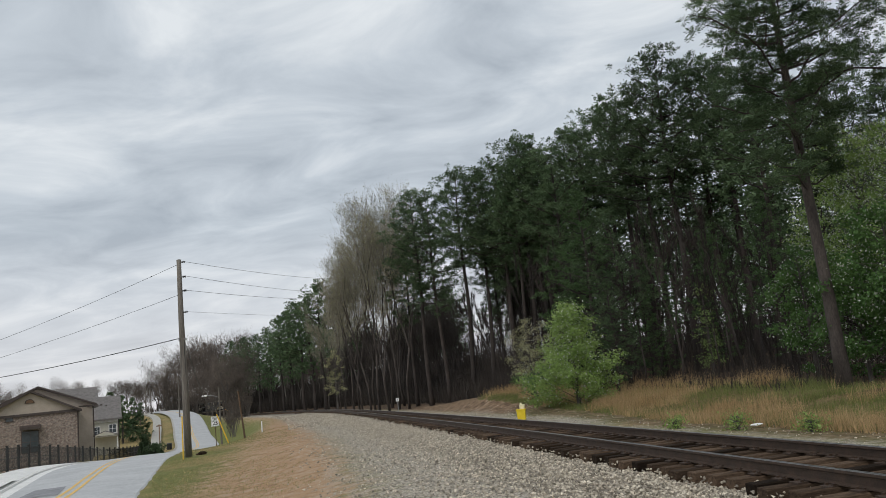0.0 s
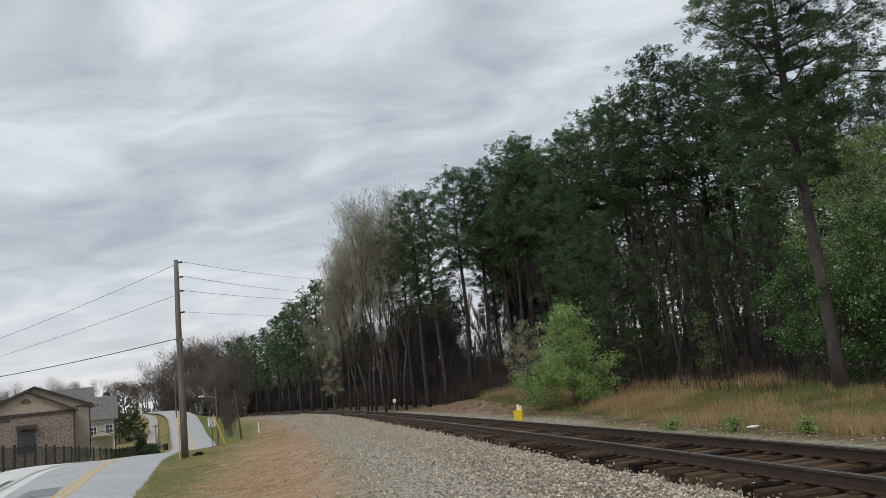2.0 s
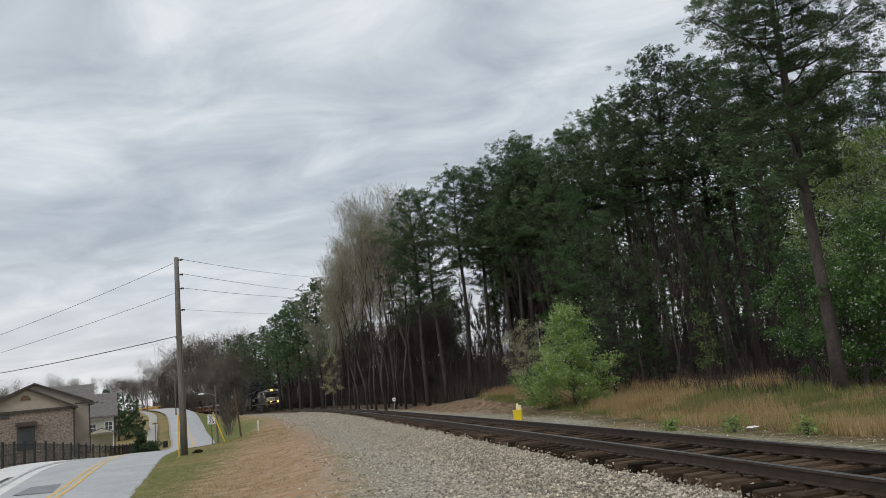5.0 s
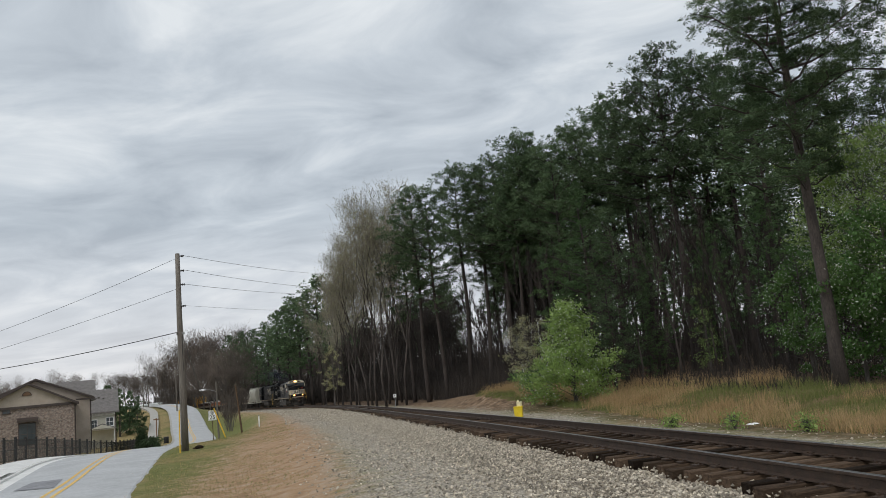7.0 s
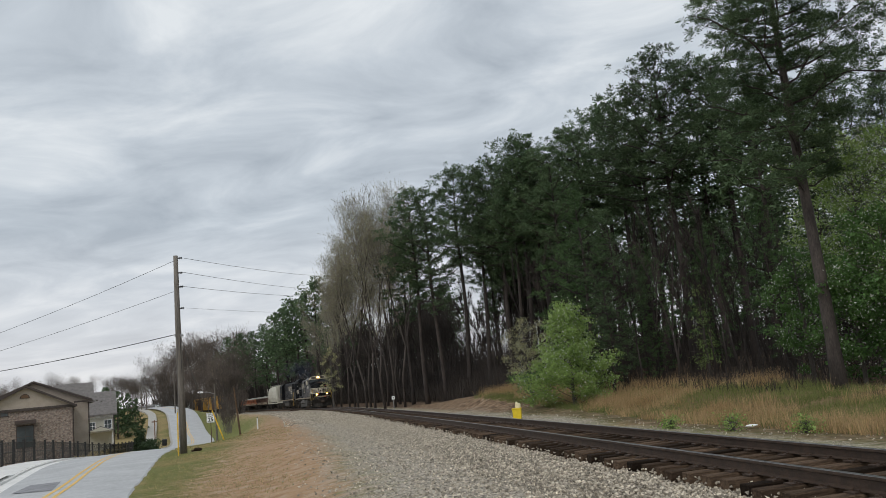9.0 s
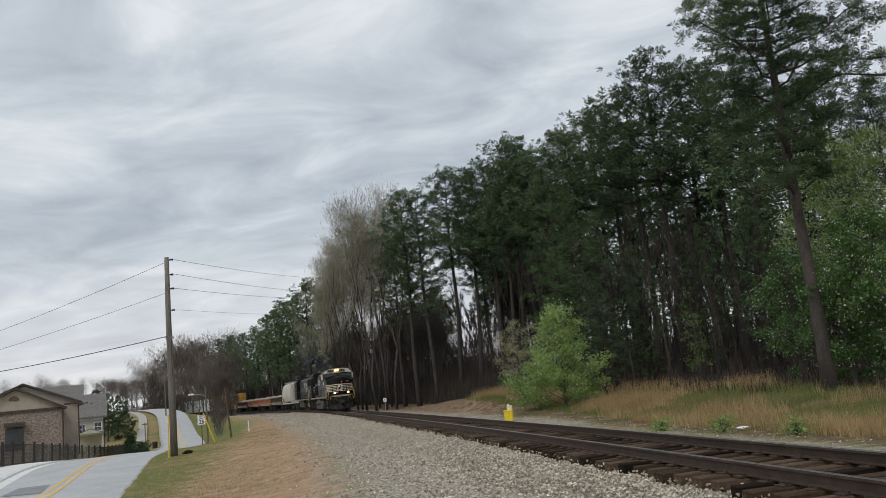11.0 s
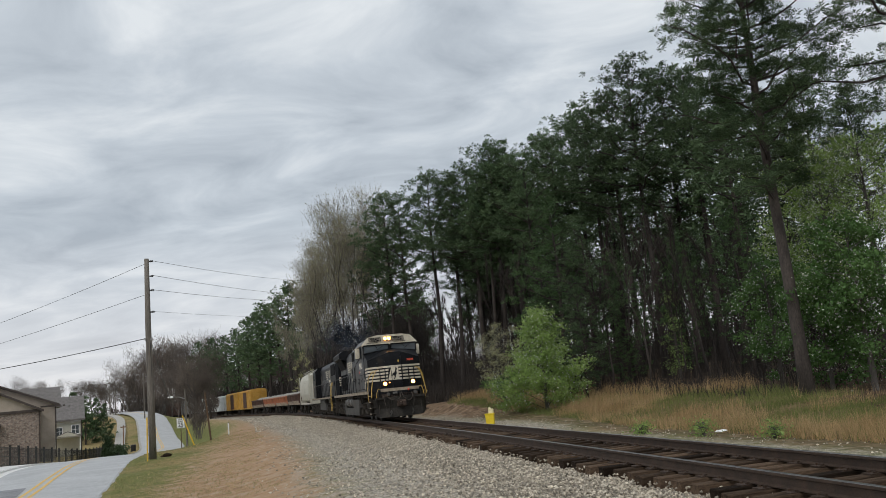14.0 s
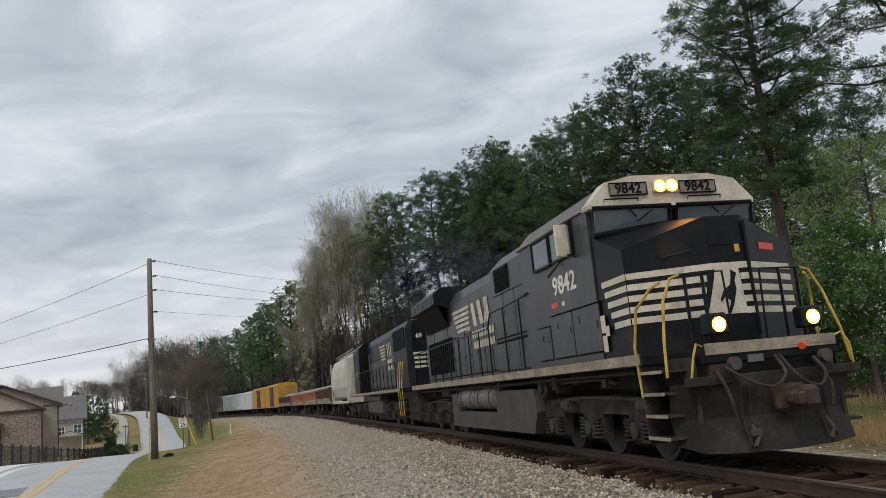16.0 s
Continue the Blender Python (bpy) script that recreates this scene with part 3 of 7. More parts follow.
def tufts(rng, centres, per, radius, width, lift=0.45):
    """Rounded tufts: thin needle fans that widen outwards from each centre."""
    n = len(centres) * per
    size = np.repeat(rng.uniform(.65, 1.3, (len(centres), 1)), per, axis=0)
    c = np.repeat(np.asarray(centres), per, axis=0)
    d = rng.normal(0, 1, (n, 3)) + (0, 0, lift)
    d /= np.linalg.norm(d, axis=1)[:, None]
    w = np.cross(d, rng.normal(0, 1, (n, 3)))
    w /= np.linalg.norm(w, axis=1)[:, None] + 1e-9
    w *= width * rng.uniform(.5, 1.1, (n, 1)) * size
    e = c + d * (1, 1, .75) * radius * rng.uniform(.55, 1.1, (n, 1)) * size
    v = np.stack([c + (e - c) * .12, e + w / 2, e - w / 2], 1).reshape(-1, 3)
    return v, np.arange(3 * n).reshape(-1, 3)


def leaves(rng, centres, size):
    """Small folded diamond leaves."""
    n = len(centres)
    d = rng.normal(0, 1, (n, 3))
    d /= np.linalg.norm(d, axis=1)[:, None]
    w = np.cross(d, rng.normal(0, 1, (n, 3)))
    w /= np.linalg.norm(w, axis=1)[:, None] + 1e-9
    s = size * rng.uniform(.6, 1.3, (n, 1))
    c = np.asarray(centres)
    v = np.stack([c - d * s * .5, c + w * s * .32, c + d * s * .5, c - w * s * .32], 1).reshape(-1, 3)
    return v, np.arange(4 * n).reshape(-1, 4)


def pine(seed, H, base, spread, limbs, per, needle=M_NEEDLE, thick=0.30, tuft=(.36, .10), name="pine_tree", bark=M_BARK, cluster=2, pads=2.1):
    """A tall pine: bare lower trunk, crooked limbs and rounded tufts of needles in layered pads."""
    rnd, rng = random.Random(seed), np.random.default_rng(seed)
    tree = thing(name, "tall dark green pine with a bare lower trunk", "tree")
    pts, rad = [], []
    bx, by = rnd.uniform(-.5, .5), rnd.uniform(-.5, .5)
    for i in range(12):
        f = i / 11
        pts.append((bx * math.sin(f * 2.2) + .08 * math.sin(f * 9 + seed), by * math.sin(f * 2.6) + .08 * math.cos(f * 8), H * .97 * f - .25 * (i == 0)))
        rad.append(thick * (1 - f) ** .75 * (1.25 if i == 0 else 1) + .02)
    part("trunk", Geo().pipe(pts, 0, 9, rad), bark, tree, smooth=True)
    px, pz = np.array([q[0] for q in pts]), np.array([q[2] for q in pts])
    py = np.array([q[1] for q in pts])
    wood, centres = Geo(), []
    for k in range(limbs):
        f = base + (1 - base) * ((k + rnd.random() * .8) / limbs)
        z = H * f
        g = (f - base) / (1 - base)
        reach = spread * (math.sin(math.pi * min(1, .12 + g * .88) ** .8) * .85 + .2) * rnd.uniform(.6, 1.1)
        if g < .2:
            reach *= rnd.uniform(.3, 1)
        a = k * 2.4 + rnd.uniform(-.5, .5)
        o = Vector((np.interp(z, pz, px), np.interp(z, pz, py), z))
        rise = rnd.uniform(.0, .35) + .5 * g
        line = [o]
        bend = rnd.uniform(-.35, .35)
        for j in (1, 2, 3, 4):
            t = j / 4
            aa = a + bend * t + rnd.uniform(-.09, .09)
            line.append(o + Vector((math.cos(aa) * reach * t, math.sin(aa) * reach * t, reach * rise * t ** 1.5 + rnd.uniform(-.06, .06) * reach)))
        r0 = .025 + .011 * reach
        wood.pipe(line, 0, 4, [r0, r0 * .8, r0 * .6, r0 * .38, .008])
        cl = max(2, int(reach * pads))
        for c in range(cl):
            t = .28 + .72 * (c + rnd.random()) / cl
            i = min(3, int(t * 4))
            q = line[i].lerp(line[i + 1], t * 4 - i)
            side = rnd.uniform(-1, 1) * (.35 + reach * .26)
            tip = q + Vector((-math.sin(a) * side, math.cos(a) * side, rnd.uniform(.05, .4)))
            if per > 12:
                wood.add([q + Vector((0, 0, .014)), q - Vector((0, 0, .014)), tip], [(0, 1, 2)])
            for _ in range(cluster):
                centres.append(tip + Vector((rnd.gauss(0, tuft[0] * .8), rnd.gauss(0, tuft[0] * .8), rnd.gauss(0, tuft[0] * .35))))
    for k in range(8):
        centres.append(Vector((pts[-1][0] + rnd.uniform(-.5, .5), pts[-1][1] + rnd.uniform(-.5, .5), H - rnd.uniform(0, 1.0))))
    part("branchwork", wood, M_BARK, tree, kind="stuff")
    v, f = tufts(rng, np.array([c[:] for c in centres]), per, *tuft)
    cr = new("crown", tri_mesh("crown", v, f, needle))
    cr.parent = tree
    return tree


def bare_tree(seed, H, twig_mat, bark, width=.32, twigs=2200, buds=0, tw=.016, depth_most=4, crown=.30, name="bare_tree", label="bare deciduous tree with fine brown twigs", trunk_r=.2, stems=1, haze=0.0, reach=.062, bud=.16):
    """A leafless tree: forking limbs and a haze of twigs."""
    rnd, rng = random.Random(seed), np.random.default_rng(seed)
    tree = thing(name, label, "tree")
    wood, bole, ends = Geo(), Geo(), []

    def grow(o, d, ln, r, depth):
        e = o + d * ln
        m = o.lerp(e, .5) + Vector((rnd.uniform(-.06, .06), rnd.uniform(-.06, .06), 0)) * ln
        if depth < 2:
            (bole if depth == 0 and stems == 1 else wood).pipe([o, m, e], 0, 6 if depth < 1 else 4, [r, r * .8, r * .55])
        else:
            wood.rod(o, e, r, 3, r * .45, False)
        if depth >= depth_most:
            ends.append((o, e))
            return
        if depth >= 2:
            ends.append((m, e))
        for _ in range(2 if depth > 1 or rnd.random() < .4 else 3):
            nd = (d + Vector((rnd.uniform(-1, 1), rnd.uniform(-1, 1), rnd.uniform(-.1, .5))) * (width * 1.6)).normalized()
            nd = (nd + Vector((0, 0, .32))).normalized()
            grow(e if rnd.random() < .7 else m, nd, ln * rnd.uniform(.60, .88), r * .55, depth + 1)

    for k in range(stems):
        d0 = Vector((rnd.uniform(-.1, .1), rnd.uniform(-.1, .1), 1)).normalized() if stems == 1 else Vector((rnd.uniform(-.35, .35), rnd.uniform(-.35, .35), 1)).normalized()
        grow(Vector((rnd.uniform(-.2, .2) * (stems > 1), rnd.uniform(-.2, .2) * (stems > 1), -.2)), d0, H * crown * rnd.uniform(.95, 1.15), trunk_r * (1 if stems == 1 else .6), 0)
    top = max(v[2] for v in wood.v)
    k = H / top
    for g in (wood, bole):
        g.v = [(x * k ** .5, y * k ** .5, z * k) for x, y, z in g.v]
    if bole.v:
        part("trunk", bole, bark, tree, smooth=True)
    part("branchwork", wood, bark, tree, kind="stuff")
    a = np.array([q[0][:] for q in ends]) * (k ** .5, k ** .5, k)
    b = np.array([q[1][:] for q in ends]) * (k ** .5, k ** .5, k)
    i = rng.integers(0, len(a), twigs)
    c = a[i] + (b - a)[i] * rng.random((twigs, 1)) ** .7 * 1.05
    c = c + rng.normal(0, 1, (twigs, 3)) * (haze * H, haze * H, haze * H * .7)
    d = (b - a)[i] / (np.linalg.norm((b - a)[i], axis=1)[:, None] + 1e-9) + rng.normal(0, .55, (twigs, 3)) + (0, 0, .42)
    d /= np.linalg.norm(d, axis=1)[:, None]
    w = np.cross(d, rng.normal(0, 1, (twigs, 3)))
    w /= np.linalg.norm(w, axis=1)[:, None] + 1e-9
    ln = H * reach * rng.uniform(.4, 1.3, (twigs, 1))
    v = np.stack([c - w * tw, c + w * tw, c + d * ln], 1).reshape(-1, 3)
    tw = new("twigwork", tri_mesh("twigwork", v, np.arange(3 * twigs).reshape(-1, 3), twig_mat))
    tw.parent = tree
    tagged(tw, kind="stuff")
    if buds:
        i = rng.integers(0, twigs, buds)
        v, f = leaves(rng, c[i] + d[i] * ln[i] * rng.random((buds, 1)), bud)
        bd = new("bud_haze", tri_mesh("bud_haze", v, f, M_OLIVE))
        bd.parent = tree
    return tree


def leafy(seed, H, R, n, leaf_mat, size, blossom=0.0, shape="cone", name="leafy_shrub", label="bright green young tree in fresh spring leaf", low=0.0, per_clump=25):
    """A shrub or young tree of many stems, twigs and small leaves, uneven in outline."""
    rnd, rng = random.Random(seed), np.random.default_rng(seed)
    tree = thing(name, label, "tree")
    wood, centres = Geo(), []
    wood.pipe([(0, 0, -.2), (.05, 0, H * .5), (0, .05, H * .95)], 0, 7, [.05 + .012 * H, .03 + .006 * H, .01])
    m = int(26 + H * 6)
    for k in range(m):
        f = low + (1 - low) * (k + rnd.random()) / m
        a = k * 2.4 + rnd.uniform(-.4, .4)
        if shape == "cone":
            r = R * (1 - f) ** .75 * rnd.uniform(.65, 1.15) + .12
        else:
            r = R * math.sqrt(max(.02, 1 - (f * 2 - 1) ** 2)) * rnd.uniform(.55, 1.15)
        o = Vector((0, 0, H * f * .93))
        e = o + Vector((math.cos(a) * r, math.sin(a) * r, r * rnd.uniform(.2, .6)))
        wood.pipe([o, o.lerp(e, .5) + Vector((0, 0, .08 * r)), e], 0, 3, [.02, .014, .006])
        for c in range(max(3, int(r * 5))):
            t = .3 + .7 * rnd.random() ** .7
            centres.append(o.lerp(e, t) + Vector((rnd.gauss(0, .16), rnd.gauss(0, .16), rnd.gauss(0, .14))) * (.5 + .3 * R))
    part("branchwork", wood, M_GREYBARK, tree, kind="stuff")
    cs = np.array([c[:] for c in centres])
    clumps = cs[rng.integers(0, len(cs), max(50, n // per_clump))]
    pos = clumps[rng.integers(0, len(clumps), n)] + rng.normal(0, .13 + .03 * R, (n, 3)) * (1, 1, .7)
    v, f = leaves(rng, pos, size)
    cr = new("crown", tri_mesh("crown", v, f, leaf_mat))
    cr.parent = tree
    if blossom:
        k = int(n * blossom)
        pos = clumps[rng.integers(0, len(clumps), k)] + rng.normal(0, .16 + .03 * R, (k, 3))
        v, f = leaves(rng, pos, size * .7)
        bl = new("blossom", tri_mesh("blossom", v, f, M_BLOSSOM))
        bl.parent = tree
        tagged(bl, "white spring blossom")
    return tree


def polar(az, dist, z=None):
    """A place by bearing (degrees to the right) and distance from the standpoint."""
    x, y = dist * math.sin(radians(az)), dist * math.cos(radians(az))
    return x, y, (ground_z(x, y) if z is None else z)


def plant(tree, x, y, size=1.0, turn=0.0, stretch=1.0, lean=0.0, label=""):
    o = copy_thing(tree, pose(x, y, ground_z(x, y) - .05, lean, 0, turn))
    o.scale = (size, size, size * stretch)
    if label:
        o["label"] = label
    return o


def stow(tree, at, size=1.0, turn=0.0, stretch=1.0):
    """Puts the first tree of its kind itself in place."""
    x, y = at
    tree.matrix_basis = pose(x, y, ground_z(x, y) - .05, 0, 0, turn)
    tree.scale = (size, size, size * stretch)
    return tree


def plant_all(kinds, spots, lo, hi, seed, stretch=(.95, 1.08)):
    """Plants the spots in turn with the kinds given; the first of each kind is the one that was built."""
    rnd = random.Random(seed)
    used = set()
    for i, (x, y, h) in enumerate(spots):
        k = rnd.choice(kinds)
        base = k[1]
        size = (h / base) if h else rnd.uniform(lo, hi)
        turn, st = rnd.uniform(0, 360), rnd.uniform(*stretch)
        if h:
            st = 1.0
        if k[0].name not in used:
            used.add(k[0].name)
            stow(k[0], (x, y), size, turn, st)
        else:
            plant(k[0], x, y, size, turn, st, rnd.uniform(-1.5, 1.5))
    for k in kinds:
        if k[0].name not in used:
            for o in list(k[0].children_recursive) + [k[0]]:
                bpy.data.objects.remove(o)


def scatter(seed, n, s0, s1, u0, u1, gap, keep=None):
    """Random places in a strip beside the track, a gap apart."""
    rnd, out = random.Random(seed), []
    tries = 0
    while len(out) < n and tries < n * 60:
        tries += 1
        s, u = rnd.uniform(s0, s1), rnd.uniform(u0, u1)
        x, y, _ = on_track(s, u)
        if keep and not keep(x, y):
            continue
        if all((x - a) ** 2 + (y - b) ** 2 > gap * gap for a, b, _ in out):
            out.append((x, y, 0))
    return out


def clear(spots):
    """Drops places on the road or the track."""
    x, y = np.array([q[0] for q in spots]), np.array([q[1] for q in spots])
    u, q, _, _, _ = lanes(x, y)
    return [sp for sp, a, b in zip(spots, u, q) if abs(b) > 5.2 and abs(a) > 4.2]


def az_of(x, y):
    return math.degrees(math.atan2(x, y))


def wood():
    front = [(pine(11 + i, 22, (.46, .52, .42, .56)[i], (4.0, 3.6, 4.4, 3.4)[i], (48, 44, 52, 42)[i], 24, thick=.23, tuft=(.40, .082), cluster=3), 22) for i in range(4)]
    back = [(pine(31 + i, 21, (.50, .44, .55)[i], 3.9, 34, 9, tuft=(.55, .24), cluster=2, pads=1.6), 21) for i in range(3)]
    # the skyline: bearing, distance, height
    sky = [(30.6, 60, 18), (28.2, 58, 19), (25.6, 60, 18), (23.2, 56, 18.5), (20.6, 57, 21.6), (19.0, 60, 22.6), (16.8, 58, 23.6), (15.2, 60, 21.4), (13.6, 63, 21.6), (12.2, 67, 22.2), (11.0, 66, 20.6), (9.4, 69, 21.4), (7.6, 70, 21.6),
           (5.8, 71, 22.2), (4.3, 74, 21.6), (2.6, 76, 21.4), (1.2, 78, 22.4), (-.6, 82, 21.8), (-2.0, 84, 22.6), (-3.0, 90, 19)]
    spots = [(*polar(a, d)[:2], h) for a, d, h in sky]
    plant_all(front, spots + [q for q in scatter(5, 10, 36, 84, -22, -13.5, 3.6, lambda x, y: az_of(x, y) < 9)], .78, .95, 1)
    plant_all(back, scatter(6, 44, 30, 118, -52, -20, 3.8, lambda x, y: az_of(x, y) < 23 and not .4 < az_of(x, y) < 4.6), .72, .92, 2)
    # deep wood that closes the view between the trunks
    deep = [(pine(41 + i, 17, .12, 3.8, 34, 7, tuft=(.60, .30), cluster=2, pads=1.5), 17) for i in range(2)]
    plant_all(deep, scatter(16, 30, 34, 84, -62, -36, 3.6, lambda x, y: 9 < az_of(x, y) < 29), .75, 1.0, 12)
    # the great pine by the track
    big = pine(71, 22, .36, 3.8, 78, 44, thick=.25, bark=M_PINEBARK, tuft=(.27, .034), cluster=4, pads=3.9)
    big["label"] = "great spreading pine with a thick leaning trunk"
    x, y, _ = polar(25.3, 34.5)
    stow(big, (x, y), 1.0, 220)
    big.rotation_euler = Euler((0, radians(1), radians(220)))
    big2 = pine(72, 21, .42, 5.6, 60, 40, thick=.3, tuft=(.28, .036), cluster=4, pads=2.8)
    x, y, _ = polar(36.0, 33.5)
    stow(big2, (x, y), 1.0, 200)
    # young pines clothed to the ground, before the wood
    young = [(pine(81 + i, 12, .08, 3.0, 60, 24, needle=M_YOUNGNEEDLE if i == 0 else M_NEEDLE, thick=.15, tuft=(.30, .055), cluster=2, name="young_pine"), 12) for i in range(2)]
    for k in young:
        k[0]["label"] = "young pine clothed in needles to the ground"
    plant_all(young, [(*polar(a, d)[:2], h) for a, d, h in ((10.2, 51, 12.5), (12.0, 49, 10.5), (8.9, 54, 9.5), (13.6, 50, 5.5), (11.2, 47, 6.5), (14.6, 52, 8), (22.5, 47, 9), (18.5, 54, 9))], 1, 1, 3)
    # leafless wood beyond
    pale = [(bare_tree(91 + i, 21, M_PALETWIG, M_PINEBARK, .36, 4200, 3300, .011, 5, .27, haze=.02, reach=.05, bud=.12, trunk_r=.15, label="tall budding tree with pale grey twigs"), 21) for i in range(3)]
    plant_all(pale, [(*polar(a, d)[:2], h) for a, d, h in ((-3.6, 88, 25), (-4.3, 92, 26), (-5.0, 90, 23), (-5.7, 94, 25), (-6.3, 97, 23), (-6.9, 102, 21), (-7.5, 108, 21), (-8.1, 115, 20), (-8.7, 120, 19),
                                                           (-4.8, 101, 24), (-6.0, 108, 24), (-7.1, 118, 22), (-3.9, 99, 23), (-8.4, 132, 20), (-9.2, 135, 18))], 1, 1, 4)
    brown = [(bare_tree(101 + i, 15, M_SHADETWIG, M_BARK, .45, 1800, 0, .018, 4, .27, haze=.03), 15) for i in range(4)]
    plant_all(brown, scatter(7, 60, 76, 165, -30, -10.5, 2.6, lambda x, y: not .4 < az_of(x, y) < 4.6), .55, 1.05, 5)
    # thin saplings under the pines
    sap = [(bare_tree(121 + i, 8, M_SHADETWIG, M_BARK, .30, 700, 0, .014, 3, name="sapling", label="thin leafless sapling at the wood's edge", trunk_r=.07), 8) for i in range(3)]
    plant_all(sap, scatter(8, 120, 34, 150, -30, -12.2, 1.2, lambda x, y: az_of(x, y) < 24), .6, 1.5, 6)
    # pines round the bend
    far = [(pine(131 + i, 19, (.3, .4)[i], 4.4, 32, 8, tuft=(.75, .34), cluster=2, pads=1.6), 19) for i in range(2)]
    bend = [(-9.4, 148, 23), (-10.1, 152, 21.5), (-10.9, 158, 20.5), (-11.6, 163, 20), (-12.3, 172, 19.5), (-13.1, 184, 19), (-13.9, 200, 19), (-14.7, 215, 20), (-15.6, 232, 20.5)]
    plant_all(far, [(*polar(a, d)[:2], h) for a, d, h in bend] + scatter(9, 28, 140, 300, -40, -13, 4.5), .75, 1.0, 7)
    plant_all([(bare_tree(141, 14, M_TWIG, M_GREYBARK, .55, 2600, 0, .03, haze=.05), 14), (bare_tree(142, 14, M_TWIG, M_GREYBARK, .55, 2600, 0, .03, haze=.05), 14)],
              scatter(10, 46, 150, 300, -24, -10.5, 3.0), .6, 1.0, 8)
    # brown wood between the road and the railway, and beyond the road
    hill = [(bare_tree(151 + i, 16, M_TWIG, M_GREYBARK, .85, 4600, 0, .026, 5, .21, haze=.055, reach=.05, label="rounded bare tree on the far hill"), 16) for i in range(3)]
    spots = []
    rnd = random.Random(12)
    for a, d, h in ((-14.6, 190, 16), (-15.0, 178, 14), (-15.4, 186, 15), (-15.8, 176, 13), (-16.1, 186, 14), (-14.8, 240, 22), (-15.3, 250, 23), (-15.8, 262, 25), (-16.3, 268, 25), (-16.8, 272, 26), (-17.3, 276, 26),
                    (-17.8, 282, 27), (-18.3, 288, 27), (-18.8, 296, 26), (-19.3, 306, 25), (-19.9, 316, 23), (-20.5, 322, 18), (-21.1, 330, 17), (-21.7, 335, 15), (-22.4, 335, 14), (-17.0, 236, 14), (-17.5, 238, 14),
                    (-16.5, 232, 14), (-18.0, 244, 14), (-18.5, 250, 14), (-19.0, 256, 13), (-19.5, 262, 13), (-17.1, 226, 11), (-16.7, 214, 12), (-21.8, 238, 9), (-22.4, 230, 10), (-23.0, 236, 10), (-16.4, 200, 12),
                    (-24.3, 240, 10.5), (-25.6, 230, 11), (-26.6, 235, 12), (-27.6, 240, 10), (-28.8, 230, 11), (-30, 240, 12), (-31.2, 230, 12), (-24.9, 300, 12), (-29.5, 310, 14)):
        spots.append((*polar(a, d)[:2], h))
    plant_all(hill, clear(spots), 1, 1, 9)
    brush = [(bare_tree(161 + i, 5, M_TWIG, M_GREYBARK, .6, 700, 0, .04, 2, name="brushwood", label="tangled brown brushwood along the track", trunk_r=.06, stems=5), 5) for i in range(2)]
    plant_all(brush, clear([(*polar(-14.7 - .12 * i, 172 + 5 * (i % 5))[:2], 4 + (i % 3)) for i in range(13)] + [(*polar(-16.2 - .17 * i, 226 + 2.0 * i)[:2], 5 + (i % 4)) for i in range(24)] + [(*polar(-15.5 - .3 * i, 275 + 3 * i)[:2], 7) for i in range(22)] + [(*polar(-23.5 - .45 * i, 200 + 5 * (i % 4))[:2], 4 + (i % 3)) for i in range(18)] + [(*polar(-19.2 - .22 * i, 250 + 4 * (i % 5))[:2], 10 + (i % 3)) for i in range(13)] + [(*polar(-15.7 - .13 * i, 132 + 4 * (i % 4))[:2], 4 + (i % 3)) for i in range(12)]), .35, .75, 10)
    thicket = [(bare_tree(165 + i, 5, M_SHADETWIG, M_BARK, .6, 500, 0, .022, 2, name="brushwood", label="brown brushwood at the wood's edge, coloured as if shaded", trunk_r=.05, stems=5, haze=.05), 5) for i in range(2)]
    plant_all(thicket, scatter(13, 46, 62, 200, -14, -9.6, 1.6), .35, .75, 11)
    # evergreens by the houses
    ever = leafy(171, 9, 2.6, 2600, M_NEEDLE, .34, shape="cone", name="evergreen_tree", label="dark green cedar beside the houses")
    for i, (a, d, h) in enumerate(((-22.2, 165, 8.5), (-22.8, 160, 9.5), (-23.4, 168, 10), (-24.0, 165, 8.5), (-21.7, 170, 7))):
        x, y, _ = polar(a, d)
        (stow(ever, (x, y), h / 9, 70 * i) if i == 0 else plant(ever, x, y, h / 9, 70 * i))


